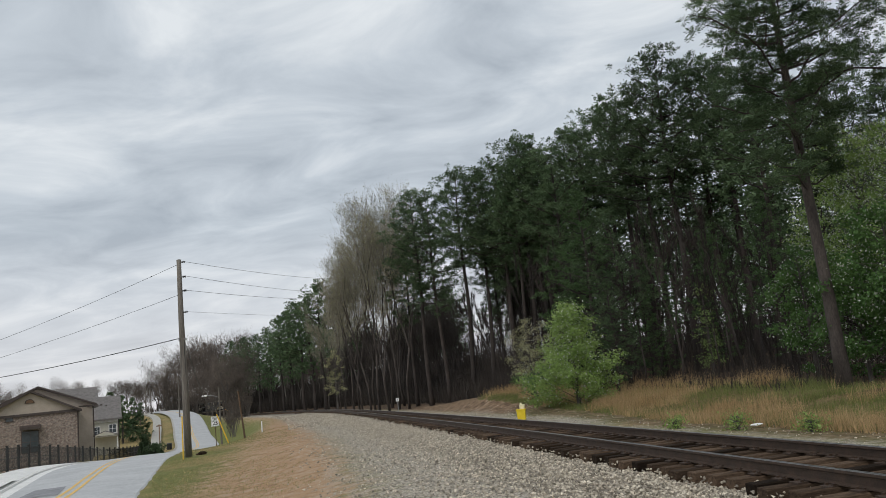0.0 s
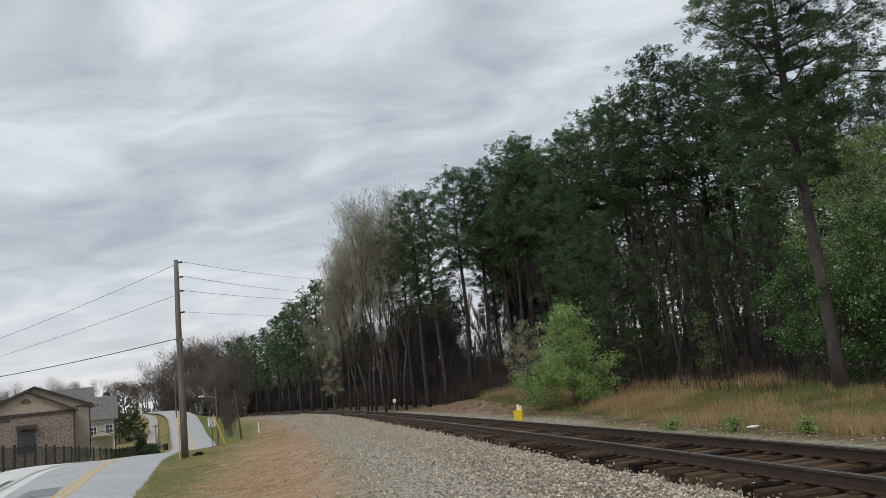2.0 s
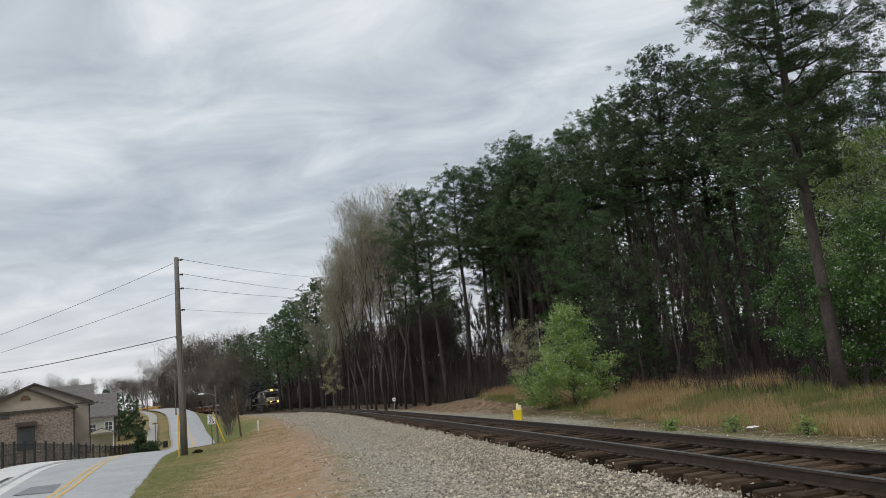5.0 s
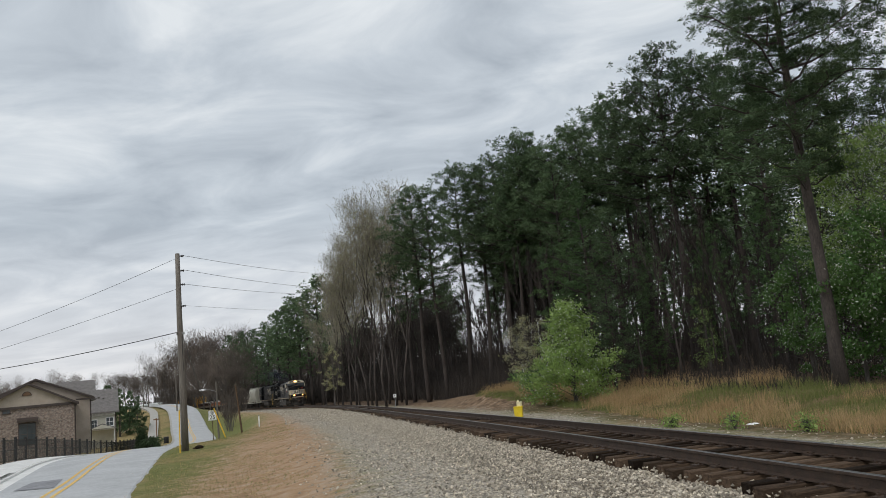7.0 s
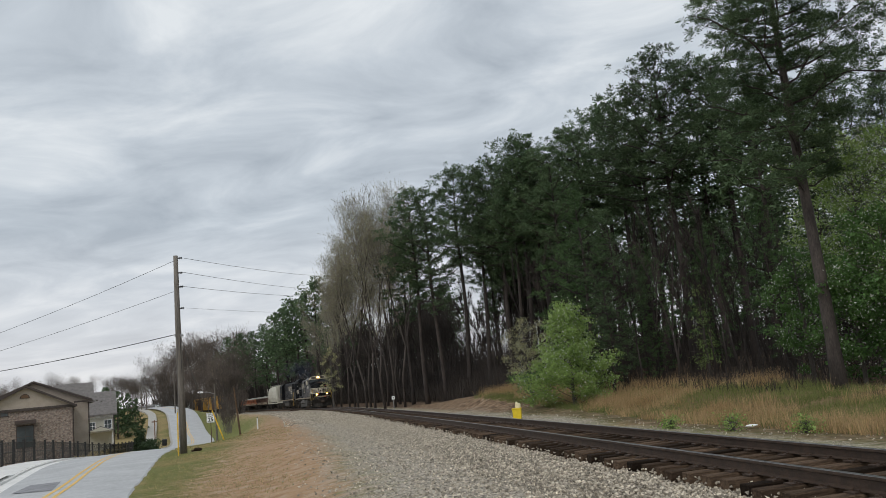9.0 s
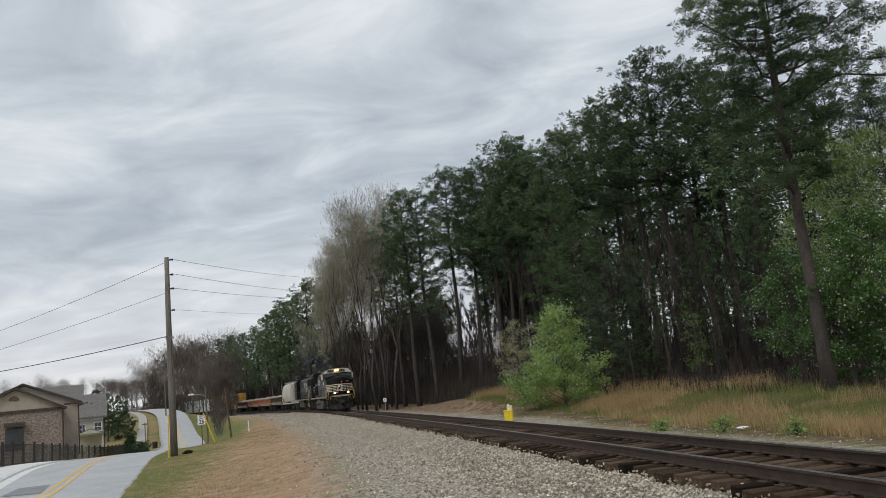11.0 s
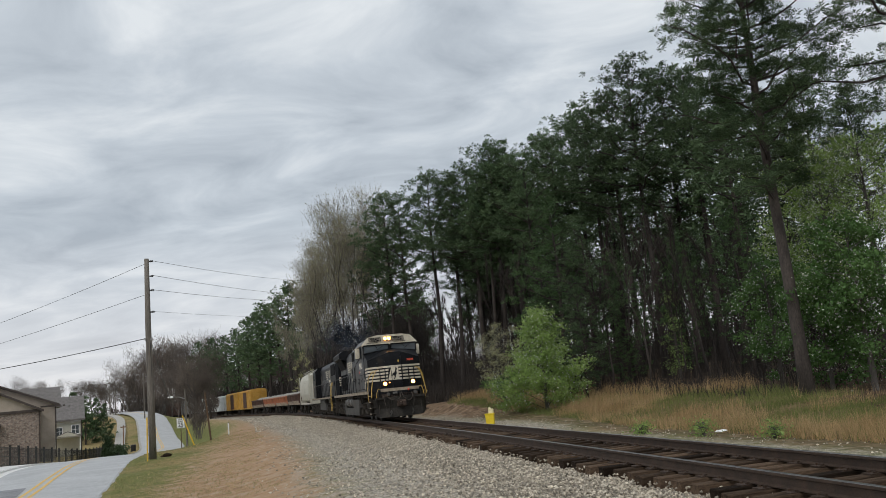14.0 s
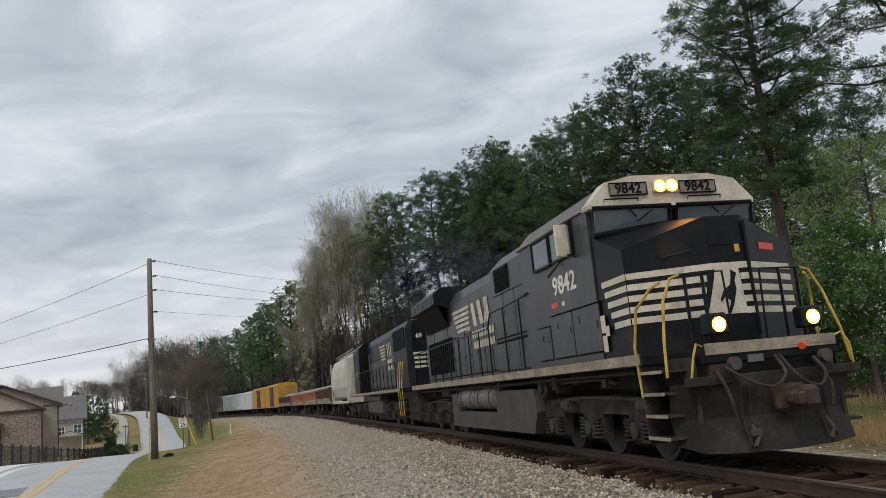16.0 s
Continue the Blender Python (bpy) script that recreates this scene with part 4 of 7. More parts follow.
def shrubs():
    b = leafy(201, 5.8, 2.75, 20000, M_LEAF, .12, .14, "cone", label="bright green pear tree in fresh leaf and blossom")
    x, y, _ = polar(8.3, 44)
    stow(b, (x, y))
    for i, (a, d, h, r, n, m, size, bl, lab) in enumerate((
            (26.9, 36.0, 4.6, 2.0, 9000, M_LEAF2, .13, .10, "leafy green shrub dotted with white blossom"),
            (29.3, 35, 7.0, 2.4, 13000, M_LEAF2, .14, .12, "leafy green shrub dotted with white blossom"),
            (24.0, 38.5, 6.0, 1.6, 6000, M_LEAF2, .12, .16, "leafy green shrub dotted with white blossom"),
            (28.2, 42, 12.0, 3.6, 15000, M_LEAF, .13, .45, "tall pear tree with pale green leaves and white blossom"),
            (30.8, 38, 11.0, 3.4, 9000, M_LEAF, .13, .40, "tall pear tree with pale green leaves and white blossom"),
            (5.3, 58, 5.2, 1.8, 5000, M_OLIVE, .09, .25, "greyish budding shrub at the wood's edge"),
            (17.6, 52, 6.0, 1.0, 1600, M_LEAF, .09, 0, "thin green sapling in the wood"),
            (5.4, 49, 1.7, 1.3, 3500, M_LEAF2, .08, 0, "low green bush on the bank"),
            (-8.6, 112, 9.0, 1.6, 1800, M_OLIVE, .16, 0, "slender tree with olive buds"))):
        t = leafy(210 + i, h, r, n, m, size, bl, "round" if i != 6 else "cone", label=lab, low=.08 if h < 8 else .25, per_clump=80 if i < 5 else 40)
        x, y, _ = polar(a, d)
        stow(t, (x, y), 1.0, 50 * i)


def undergrowth():
    """Leafless stalks and brambles that fill the wood's floor."""
    rng = np.random.default_rng(77)
    n = 70000
    s = rng.uniform(30, 330, n)
    u = -11.8 - 42 * rng.random(n) ** 1.6 + 3.0 * step(58, 70, s)
    h = np.interp(s, TS, TH)
    x, y = np.interp(s, TS, TX) - np.cos(h) * u, np.interp(s, TS, TY) - np.sin(h) * u
    ok = np.degrees(np.arctan2(x, y)) < 33
    x, y, u, s = x[ok], y[ok], u[ok], s[ok]
    n = len(x)
    z = height(x, y) - .05
    dist = np.hypot(x, y)
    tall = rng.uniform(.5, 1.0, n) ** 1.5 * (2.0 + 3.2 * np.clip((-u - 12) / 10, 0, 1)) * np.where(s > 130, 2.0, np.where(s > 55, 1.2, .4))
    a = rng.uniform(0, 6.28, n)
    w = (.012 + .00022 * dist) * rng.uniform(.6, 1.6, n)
    base = np.stack([x, y, z], 1)
    side = np.stack([np.cos(a), np.sin(a), 0 * a], 1) * w[:, None]
    tip = base + np.stack([rng.normal(0, .22, n) * tall, rng.normal(0, .22, n) * tall, tall], 1)
    v = np.stack([base - side, base + side, tip], 1).reshape(-1, 3)
    # stalks take the darkened twig colour, which paints in the floor's shade
    ob = new("undergrowth", tri_mesh("undergrowth", v, np.arange(3 * n).reshape(-1, 3), M_SHADETWIG))
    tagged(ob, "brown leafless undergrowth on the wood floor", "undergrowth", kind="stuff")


wood()
shrubs()
undergrowth()


# ---- things along the road ----
def brick_material():
    m = bpy.data.materials.new("mixed_brown_brick")
    m.use_nodes = True
    n, l = m.node_tree.nodes, m.node_tree.links
    b = n["Principled BSDF"]
    tc = n.new("ShaderNodeTexCoord")
    mp = n.new("ShaderNodeMapping")
    mp.inputs["Rotation"].default_value = (radians(-90), 0, 0)
    l.new(tc.outputs["Object"], mp.inputs[0])
    br = n.new("ShaderNodeTexBrick")
    br.inputs["Scale"].default_value = 1.0
    br.inputs["Brick Width"].default_value, br.inputs["Row Height"].default_value, br.inputs["Mortar Size"].default_value = .22, .075, .011
    br.inputs["Color1"].default_value, br.inputs["Color2"].default_value, br.inputs["Mortar"].default_value = (.15, .10, .08, 1), (.30, .22, .18, 1), (.33, .30, .27, 1)
    l.new(mp.outputs[0], br.inputs[0])
    nz = n.new("ShaderNodeTexNoise")
    nz.inputs["Scale"].default_value, nz.inputs["Detail"].default_value = 5.5, 8
    l.new(tc.outputs["Object"], nz.inputs[0])
    mr = n.new("ShaderNodeMapRange")
    mr.inputs[1].default_value, mr.inputs[2].default_value, mr.inputs[3].default_value, mr.inputs[4].default_value = .3, .7, .55, 1.5
    l.new(nz.outputs[0], mr.inputs[0])
    sc = n.new("ShaderNodeVectorMath")
    sc.operation = "SCALE"
    l.new(br.outputs[0], sc.inputs[0])
    l.new(mr.outputs[0], sc.inputs["Scale"])
    l.new(sc.outputs[0], b.inputs["Base Color"])
    b.inputs["Roughness"].default_value = .9
    return m


M_BRICK = brick_material()
M_TAN = mat("tan_stucco", (.41, .345, .285), 0.9, vary=0.08, scale=1.5, second=(.48, .41, .345), bump=0.1)
M_TRIM = mat("dark_brown_trim", (.045, .032, .027), 0.6, vary=0.2, scale=4)
M_SHINGLE = mat("grey_shingles", (.13, .12, .115), 0.95, vary=0.3, scale=3, second=(.20, .185, .175), bump=0.4, bump_scale=12)
M_SIDING = mat("cream_siding", (.50, .48, .40), 0.7, vary=0.06, scale=2, second=(.57, .55, .47))
M_PANE = mat("dark_window_glass", (.05, .06, .065), 0.1, vary=0.1, scale=1, bump=0)
M_IRON = mat("black_iron", (.012, .012, .013), 0.5, vary=0.2, scale=8)
M_POLE = mat("weathered_pole_wood", (.11, .095, .08), 0.9, vary=0.35, scale=2, second=(.20, .18, .155), bump=0.6, bump_scale=16, stretch=(3, 3, 0.25))
M_WIRE = mat("cable", (.02, .02, .021), 0.6, vary=0.1, scale=5, bump=0)
M_PIPE = mat("yellow_guard", (.60, .38, .03), 0.5, vary=0.1, scale=5)
M_SIGN = mat("white_sign", (.72, .72, .70), 0.5, vary=0.05, scale=4, bump=0)
M_INK = mat("black_ink", (.015, .015, .015), 0.6, vary=0.05, scale=4, bump=0)
M_HYDRANT = mat("bright_yellow_paint", (.72, .52, .012), 0.5, vary=0.12, scale=6, second=(.80, .60, .03))
M_PLASTIC = mat("cream_plastic", (.62, .56, .36), 0.5, vary=0.08, scale=6)


def window(parent, x, y, z, w, h, name="window", frame=M_TRIM, pane=M_PANE, bars=1):
    """A window in a wall that faces -y: frame proud of the wall, pane set back."""
    g = Geo()
    for a, b, c, d in ((x - w / 2 - .07, x - w / 2, z, z + h), (x + w / 2, x + w / 2 + .07, z, z + h), (x - w / 2 - .07, x + w / 2 + .07, z + h, z + h + .07), (x - w / 2 - .1, x + w / 2 + .1, z - .07, z)):
        g.box(a, b, y - .06, y + .02, c, d)
    win = part(name, g, frame, parent)
    part("pane", Geo().box(x - w / 2, x + w / 2, y - .025, y - .004, z, z + h), pane, win)
    g = Geo()
    for i in range(bars):
        xx = x - w / 2 + w * (i + 1) / (bars + 1)
        g.box(xx - .02, xx + .02, y - .04, y - .026, z, z + h)
    g.box(x - w / 2, x + w / 2, y - .04, y - .026, z + h / 2 - .02, z + h / 2 + .02)
    part("glazing_bar", g, frame, win)
    return win


def gable_block(parent, x0, x1, y0, y1, eave, apex, wall, gable, names=("wall", "gable", "roof")):
    """Walls, a gable to the front and a pitched roof whose ridge runs backwards."""
    m = (x0 + x1) / 2
    w = part(names[0], Geo().box(x0, x1, y0, y1, -.6, eave), wall, parent)
    part(names[1], Geo().slab([(x0 - .1, eave), (x1 + .1, eave), (m, apex - .1)], y0 - .02, y1, "y"), gable, parent)
    over, t = .42, .11
    k = (apex - eave) / (m - x0)
    g = Geo()
    g.slab([(x0 - over, eave - k * over + .05), (m, apex), (m, apex + t), (x0 - over, eave - k * over + .05 + t)], y0 - .45, y1 + .3, "y")
    g.slab([(x1 + over, eave - k * over + .05), (m, apex), (m, apex + t), (x1 + over, eave - k * over + .05 + t)], y0 - .45, y1 + .3, "y")
    rf = part(names[2], g, M_SHINGLE, parent)
    g = Geo()
    for s, xe in ((-1, x0 - over), (1, x1 + over)):
        g.slab([(xe, eave - k * over - .03), (m, apex - .06), (m, apex + t + .03), (xe, eave - k * over + .08 + t)], y0 - .50, y0 - .42, "y")
    part("bargeboard", g, M_TRIM, rf)
    return w


def brick_house():
    h = thing("brick_house", "brown brick house with tan gable and dark trim", "house", pose(-40.1, 74.95, -1.3, 0, 0, 27.83))
    gable_block(h, -3.95, 3.95, 0, 5, 4.45, 6.5, M_BRICK, M_TAN)
    gable_block(h, -4.2, 5.6, 5.0, 14, 4.95, 7.05, M_TAN, M_TAN, ("rear_wall", "rear_gable", "rear_roof"))
    g = Geo().slab([(4.7, 4.9), (8, 7.0), (11.3, 4.9), (11.3, 4.75), (4.7, 4.75)], 2.6, 6.6, "x")
    g.v = [(x, y + 5, z) for x, y, z in g.v]
    part("side_roof", g, M_SHINGLE, h)
    part("band", Geo().box(-4.35, 4.35, -.14, -.03, 4.26, 4.50), M_TRIM, h)
    for x, y, z in ((4.02, -.06, 4.3), (5.68, 4.94, 4.8)):
        part("downpipe", Geo().rod((x, y, -.3), (x, y, z), .06, 8), M_TRIM, h)
    part("gutter", Geo().box(4.3, 6.1, 4.4, 4.55, 4.70, 4.86), M_TRIM, h)
    w = window(h, -.05, -.02, .95, 1.35, 1.9, bars=1)
    part("awning", Geo().slab([(-.75, 3.25), (-.75, 3.02), (0, 3.2), (0, 3.42)], -.9, .85, "x"), M_TRIM, w)
    part("window_rail", Geo().box(-.8, .75, -.35, -.3, 1.3, 1.36), M_IRON, w)
    window(h, -1.75, -.02, 3.95, .55, .45)
    n = 12
    arc = [(.42 * math.cos(math.pi * i / n), .40 * math.sin(math.pi * i / n)) for i in range(n + 1)]
    v = part("gable_vent", Geo().slab([(x - .05, z + 5.42) for x, z in arc], -.1, -.03, "y"), M_TRIM, h)
    part("louvre", Geo().slab([(x * .8 - .05, z * .8 + 5.45) for x, z in arc], -.12, -.1, "y"), M_BROWNWOOD, v)
    for x, z in ((1.75, 3.3), (1.75, 1.3), (3.05, 3.35), (3.05, 1.4)):
        part("blind_niche", Geo().box(x - .4, x + .4, -.025, -.003, z - .45, z + .45), M_BRICK, h)


M_BROWNWOOD = mat("stained_wood", (.16, .09, .05), 0.7, vary=0.2, scale=5)


def cream_house():
    h = thing("siding_house", "cream sided house with grey shingle roof", "house", pose(-45.2, 102.5, -1.8, 0, 0, 23.6))
    part("wall", Geo().box(-6, 1.5, 0, 8, -.5, 4.05), M_SIDING, h)
    g = Geo().slab([(-.5, 3.95), (4, 6.9), (8.5, 3.95), (8.5, 3.75), (-.5, 3.75)], -6.3, 1.9, "x")
    rf = part("roof", g, M_SHINGLE, h)
    part("roof_vent", Geo().box(-.6, -.35, 2.2, 2.5, 5.2, 5.9).box(.0, .2, 2.0, 2.2, 5.1, 5.7), M_TRIM, rf)
    part("cladding", Geo().box(-6, 1.5, -.03, -.004, 3.5, 3.75), M_SIGN, h)
    g = Geo()
    for i in range(14):
        g.box(-6, 1.5, -.022, -.003, .2 + i * .24, .22 + i * .24)
    part("siding_board", g, M_SIDING, h)
    window(h, -1.05, -.03, 2.05, .62, .95, frame=M_SIGN)
    window(h, .78, -.03, 2.15, .8, 1.0, frame=M_SIGN)
    part("corner_board", Geo().box(1.42, 1.53, -.05, .1, -.4, 3.95), M_TRIM, h)
    p = part("porch", Geo().box(-1.5, 1.4, -2.0, -.04, 1.7, 1.85), M_SIGN, h)
    part("porch_roof", Geo().slab([(-1.8, 1.85), (-.1, 2.5), (1.6, 1.85)], -2.3, -.04, "y"), M_SHINGLE, p)
    part("porch_gable", Geo().slab([(-1.5, 1.88), (-.1, 2.4), (1.3, 1.88)], -2.36, -2.31, "y"), M_SIDING, p)
    for x in (-1.4, 1.3):
        part("porch_post", Geo().box(x - .06, x + .06, -1.95, -1.83, -.3, 1.7), M_SIGN, p)


def road_at(y):
    """Index on the road's middle line for a place that far ahead."""
    return int(np.argmin(np.abs(ROAD[:, 1] - y)))


def fence():
    f = thing("iron_fence", "black iron railing fence beside the pavement", "fence")
    pts, d = [], 0.0
    i0, i1 = road_at(33), road_at(120)
    last = None
    for i in range(i0, i1):
        p = Vector((*(ROAD[i, :2] + ROAD_N[i] * 6.15), ROAD[i, 2] + .06))
        if last is None or (p - last).length >= 2.3:
            pts.append(p)
            last = p
    post = Geo().box(-.055, .055, -.055, .055, -.3, 1.42).box(-.07, .07, -.07, .07, 1.42, 1.46).mesh("post", M_IRON)
    picket = Geo().pipe([(0, 0, .08), (0, 0, 1.32)], .012, 4).mesh("picket", M_IRON)
    far, made = Geo(), 0
    for a, b in zip(pts[:-1], pts[1:]):
        again("post", post, f, Matrix.Translation(a))
        for z in (.12, .72, 1.3):
            part("rail", Geo().pipe([a + Vector((0, 0, z)), b + Vector((0, 0, z))], .022, 4), M_IRON, f)
        n = 16
        for k in range(1, n):
            q = a.lerp(b, k / n)
            if made < 270:
                again("picket", picket, f, Matrix.Translation(q))
            else:
                far.pipe([q + Vector((0, 0, .08)), q + Vector((0, 0, 1.32))], .012, 4)
            made += 1
    part("distant_pickets", far, M_IRON, f, kind="stuff")
    again("post", post, f, Matrix.Translation(pts[-1]))


def hang(a, b, sag, n=14):
    a, b = Vector(a), Vector(b)
    return [a.lerp(b, i / n) - Vector((0, 0, sag * 4 * (i / n) * (1 - i / n))) for i in range(n + 1)]


def utility_pole():
    p = thing("utility_pole", "tall weathered wooden utility pole beside the road", "utility pole", pose(-14.17, 41.66, -.42))
    pts = [(0, 0, -.3), (.01, 0, 3), (-.02, .02, 6.5), (.02, 0, 10.05)]
    part("post", Geo().pipe(pts, 0, 14, [.185, .17, .145, .115]), M_POLE, p, smooth=True)
    for z in (9.9, 9.1, 8.35, 7.2):
        g = Geo().rod((.1, 0, z), (.34, .05, z + .02), .035, 8).rod((.2, .03, z + .01), (.24, .04, z + .01), .06, 8).rod((.28, .04, z + .01), (.32, .05, z + .01), .06, 8)
        part("insulator", g, M_WIRE, p)
    part("bracket", Geo().box(-.14, -.1, -.2, .2, 5.7, 5.85).box(.1, .2, -.1, .1, 5.72, 5.82), M_STEEL_FIT, p)
    g = Geo()
    g.pipe([(.12, -.11, .1), (.11, -.1, 3), (.1, -.08, 5.6)], .02, 6)
    part("conduit", g, M_WIRE, p)
    wires = [((-13.85, 41.7, 9.5), (-11.5, 108, 17.4), .45, .011), ((-13.85, 41.7, 8.72), (-11.6, 108, 15.5), .45, .011), ((-13.85, 41.7, 7.95), (-11.7, 108, 14.9), .45, .011), ((-13.85, 41.7, 6.80), (-11.8, 108, 12.6), .3, .007),
             ((-14.25, 41.62, 9.35), (-40.0, 55.7, 6.2), .35, .011), ((-14.25, 41.62, 7.72), (-40.0, 55.7, 5.35), .25, .010), ((-14.3, 41.6, 5.42), (-40.0, 55.7, 5.15), .30, .022),
             ((-14.1, 41.6, 5.55), (-31.42, 105.4, 3.0), 2.4, .020)]
    for i, (a, b, sag, r) in enumerate(wires):
        ob = new("overhead_wire", Geo().pipe(hang(a, b, sag), r, 5).mesh("overhead_wire", M_WIRE))
        tagged(ob, "thin dark overhead wire strung from the wooden pole" if r < .02 else "thick dark overhead cable strung from the wooden pole", "wire", "overhead wires")


M_STEEL_FIT = mat("galvanised_fitting", (.25, .25, .25), 0.5, metal=0.7, vary=0.2, scale=8)


def small_things():
    # guy guards beside the pole
    g = thing("guy_guard", "yellow plastic guard on a guy wire", "guy wire", pose(-13.92, 40.15, ground_z(-13.92, 40.15)), "guy guards")
    part("tube", Geo().rod((0, 0, .0), (.04, 0, 2.1), .035, 8), M_PIPE, g)
    part("wire", Geo().pipe([(.04, 0, 2.1), (-.2, 1.4, 7.8)], .006, 4), M_WIRE, g)
    x, y = -16.14, 55.71
    g = thing("guy_guard", "slanting yellow plastic guard on a guy wire", "guy wire", pose(x, y, ground_z(x, y)), "guy guards")
    d = Vector((-16.8 - x, 55.51 - y, 1.29 - ground_z(x, y)))
    part("tube", Geo().rod((0, 0, 0), d, .045, 8), M_PIPE, g)
    # speed sign
    x, y = -19.25, 63.13
    gz = ground_z(x, y)
    s = thing("speed_sign", "white speed limit sign on a dark post", "road sign", pose(x, y, gz, 0, 0, 17))
    part("post", Geo().box(-.03, .03, 0, .05, -.2, 1.12 - gz), M_TIE, s)
    c = .73 - gz
    pl = part("sign_plate", Geo().chamfer(-.30, .30, -.03, -.012, c - .38, c + .38, .006), M_SIGN, s)
    rim = Geo()
    for a in ((-.28, .28, c + .345, c + .36), (-.28, .28, c - .36, c - .345), (-.28, -.265, c - .36, c + .36), (.265, .28, c - .36, c + .36)):
        rim.box(a[0], a[1], -.034, -.031, a[2], a[3])
    part("rim", rim, M_INK, pl)
    letters("SPEED", .15, M_INK, pl, pose(0, -.034, c + .25, 90, 0, 0), depth=.002)
    letters("LIMIT", .15, M_INK, pl, pose(0, -.034, c + .11, 90, 0, 0), depth=.002)
    letters("25", .42, M_INK, pl, pose(0, -.034, c - .15, 90, 0, 0), depth=.002)
    # leaning post, white stake, rubble by the pole
    x, y = -16.1, 59.87
    p = thing("leaning_post", "thin dark leaning wooden post", "post", pose(x, y, ground_z(x, y)))
    part("shaft", Geo().pipe([(0, 0, -.2), (-.3, -.05, 3.5)], 0, 8, [.075, .06]), M_TIE, p)
    x, y = -15.36, 62.13
    p = thing("marker_stake", "short white marker stake in the grass", "stake", pose(x, y, ground_z(x, y)))
    part("shaft", Geo().rod((0, 0, -.1), (0, 0, .36 - ground_z(x, y)), .05, 8), M_SIGN, p)
    part("cap", Geo().rod((0, 0, .36 - ground_z(x, y)), (0, 0, .42 - ground_z(x, y)), .055, 8, .03), M_INK, p)
    x, y = -13.75, 42.6
    r = thing("rubble_lump", "lump of dark broken stone in the grass", "stone", pose(x, y, ground_z(x, y)))
    part("stone", Geo().blob((0, 0, .07), (.2, .16, .12), 6, 9, .25, 4), M_TIE, r)
    part("stone", Geo().blob((-.24, .06, .03), (.12, .09, .07), 5, 8, .25, 5), M_TIE, r)
    # street lamp among the trees
    x, y = -31.42, 105.4
    gz = ground_z(x, y)
    p = thing("street_lamp", "wooden street lamp pole with a bracket arm", "street lamp", pose(x, y, gz))
    part("pole", Geo().rod((0, 0, -.2), (0, 0, 4.6 - gz), .13, 10, .1), M_POLE, p)
    part("arm", Geo().pipe([(0, 0, 3.3 - gz), (-.7, -.2, 3.6 - gz), (-1.5, -.45, 3.7 - gz)], .04, 6), M_STEEL_FIT, p)
    part("lamp_head", Geo().blob((-1.75, -.55, 3.68 - gz), (.38, .2, .13), 6, 10), M_SIGN, p)
    # far utility poles on the hill
    for x, y, top, pale in ((-83.6, 214.3, 10.1, 1), (-84.2, 219.4, 9.9, 1), (-65.8, 188.9, 11.0, 0)):
        gz = ground_z(x, y)
        p = thing("far_utility_pole", "pale wooden utility pole on the hill" if pale else "wooden utility pole on the hill", "utility pole", pose(x, y, gz), "far poles")
        part("post", Geo().rod((0, 0, -.3), (0, 0, top - gz), .17, 8, .13), M_POLE, p)
        part("crossarm", Geo().box(-.9, .9, -.06, .06, top - gz - .9, top - gz - .75), M_POLE, p)
    # lawn sign, bin and clipped shrubs
    x, y = -49.13, 131.1
    gz = ground_z(x, y)
    p = thing("lawn_sign", "small brown wooden sign on the lawn", "sign", pose(x, y, gz, 0, 0, 20))
    part("post", Geo().box(-.08, .08, -.08, .08, -.2, .55 - gz), M_BROWNWOOD, p)
    part("board", Geo().box(-.45, .45, -.05, .05, .2 - gz, .38 - gz), M_BROWNWOOD, p)
    x, y = -47.12, 129.7
    p = thing("litter_bin", "black bin beside the pavement", "bin", pose(x, y, ground_z(x, y)))
    part("tub", Geo().rod((0, 0, 0), (0, 0, .95), .36, 12, .42), M_IRON, p)
    part("lid", Geo().rod((0, 0, .95), (0, 0, 1.05), .44, 12, .3), M_IRON, p)
    for i, (x, y, h, r) in enumerate(((-34.6, 90.6, 1.7, 1.15), (-36.4, 92.5, 3.0, .7))):
        t = leafy(301 + i, h, r, 3800, M_NEEDLE, .16, 0, "round" if i == 0 else "cone", "clipped_shrub", "dark clipped evergreen shrub by the fence")
        stow(t, (x, y))
    # hydrant-like yellow marker box across the track
    x, y = 2.95, 39.9
    gz = -.60
    p = thing("yellow_marker_box", "bright yellow marker box with a pale top across the track", "marker box", pose(x, y, gz, 0, 0, -12))
    part("base_box", Geo().loft([[(-.19, -.17, .0), (.19, -.17, .0), (.19, .17, .0), (-.19, .17, .0)], [(-.21, -.19, .50), (.21, -.19, .50), (.21, .19, .50), (-.21, .19, .50)]]), M_HYDRANT, p)
    part("rim", Geo().chamfer(-.235, .235, -.21, .21, .48, .53, .012), M_HYDRANT, p)
    part("upper_box", Geo().chamfer(-.05, .20, -.12, .12, .53, .75, .02), M_PLASTIC, p)
    part("cap", Geo().rod((.02, 0, .75), (.02, 0, .84), .06, 10, .04), M_PLASTIC, p)
    # white square marker by the bend
    x, y = -5.98, 77.77
    p = thing("track_marker", "small white square trackside marker on a thin post", "sign", pose(x, y, -.4))
    part("post", Geo().box(-.03, .03, 0, .04, -.1, 1.2), M_STEEL_FIT, p)
    pl = part("sign_plate", Geo().box(-.15, .15, -.02, -.003, .95, 1.27), M_SIGN, p)
    part("figure_bar", Geo().box(-.05, .05, -.026, -.021, 1.05, 1.18), M_INK, pl)
    # pale litter in the grass
    x, y = 8.8, 24.6
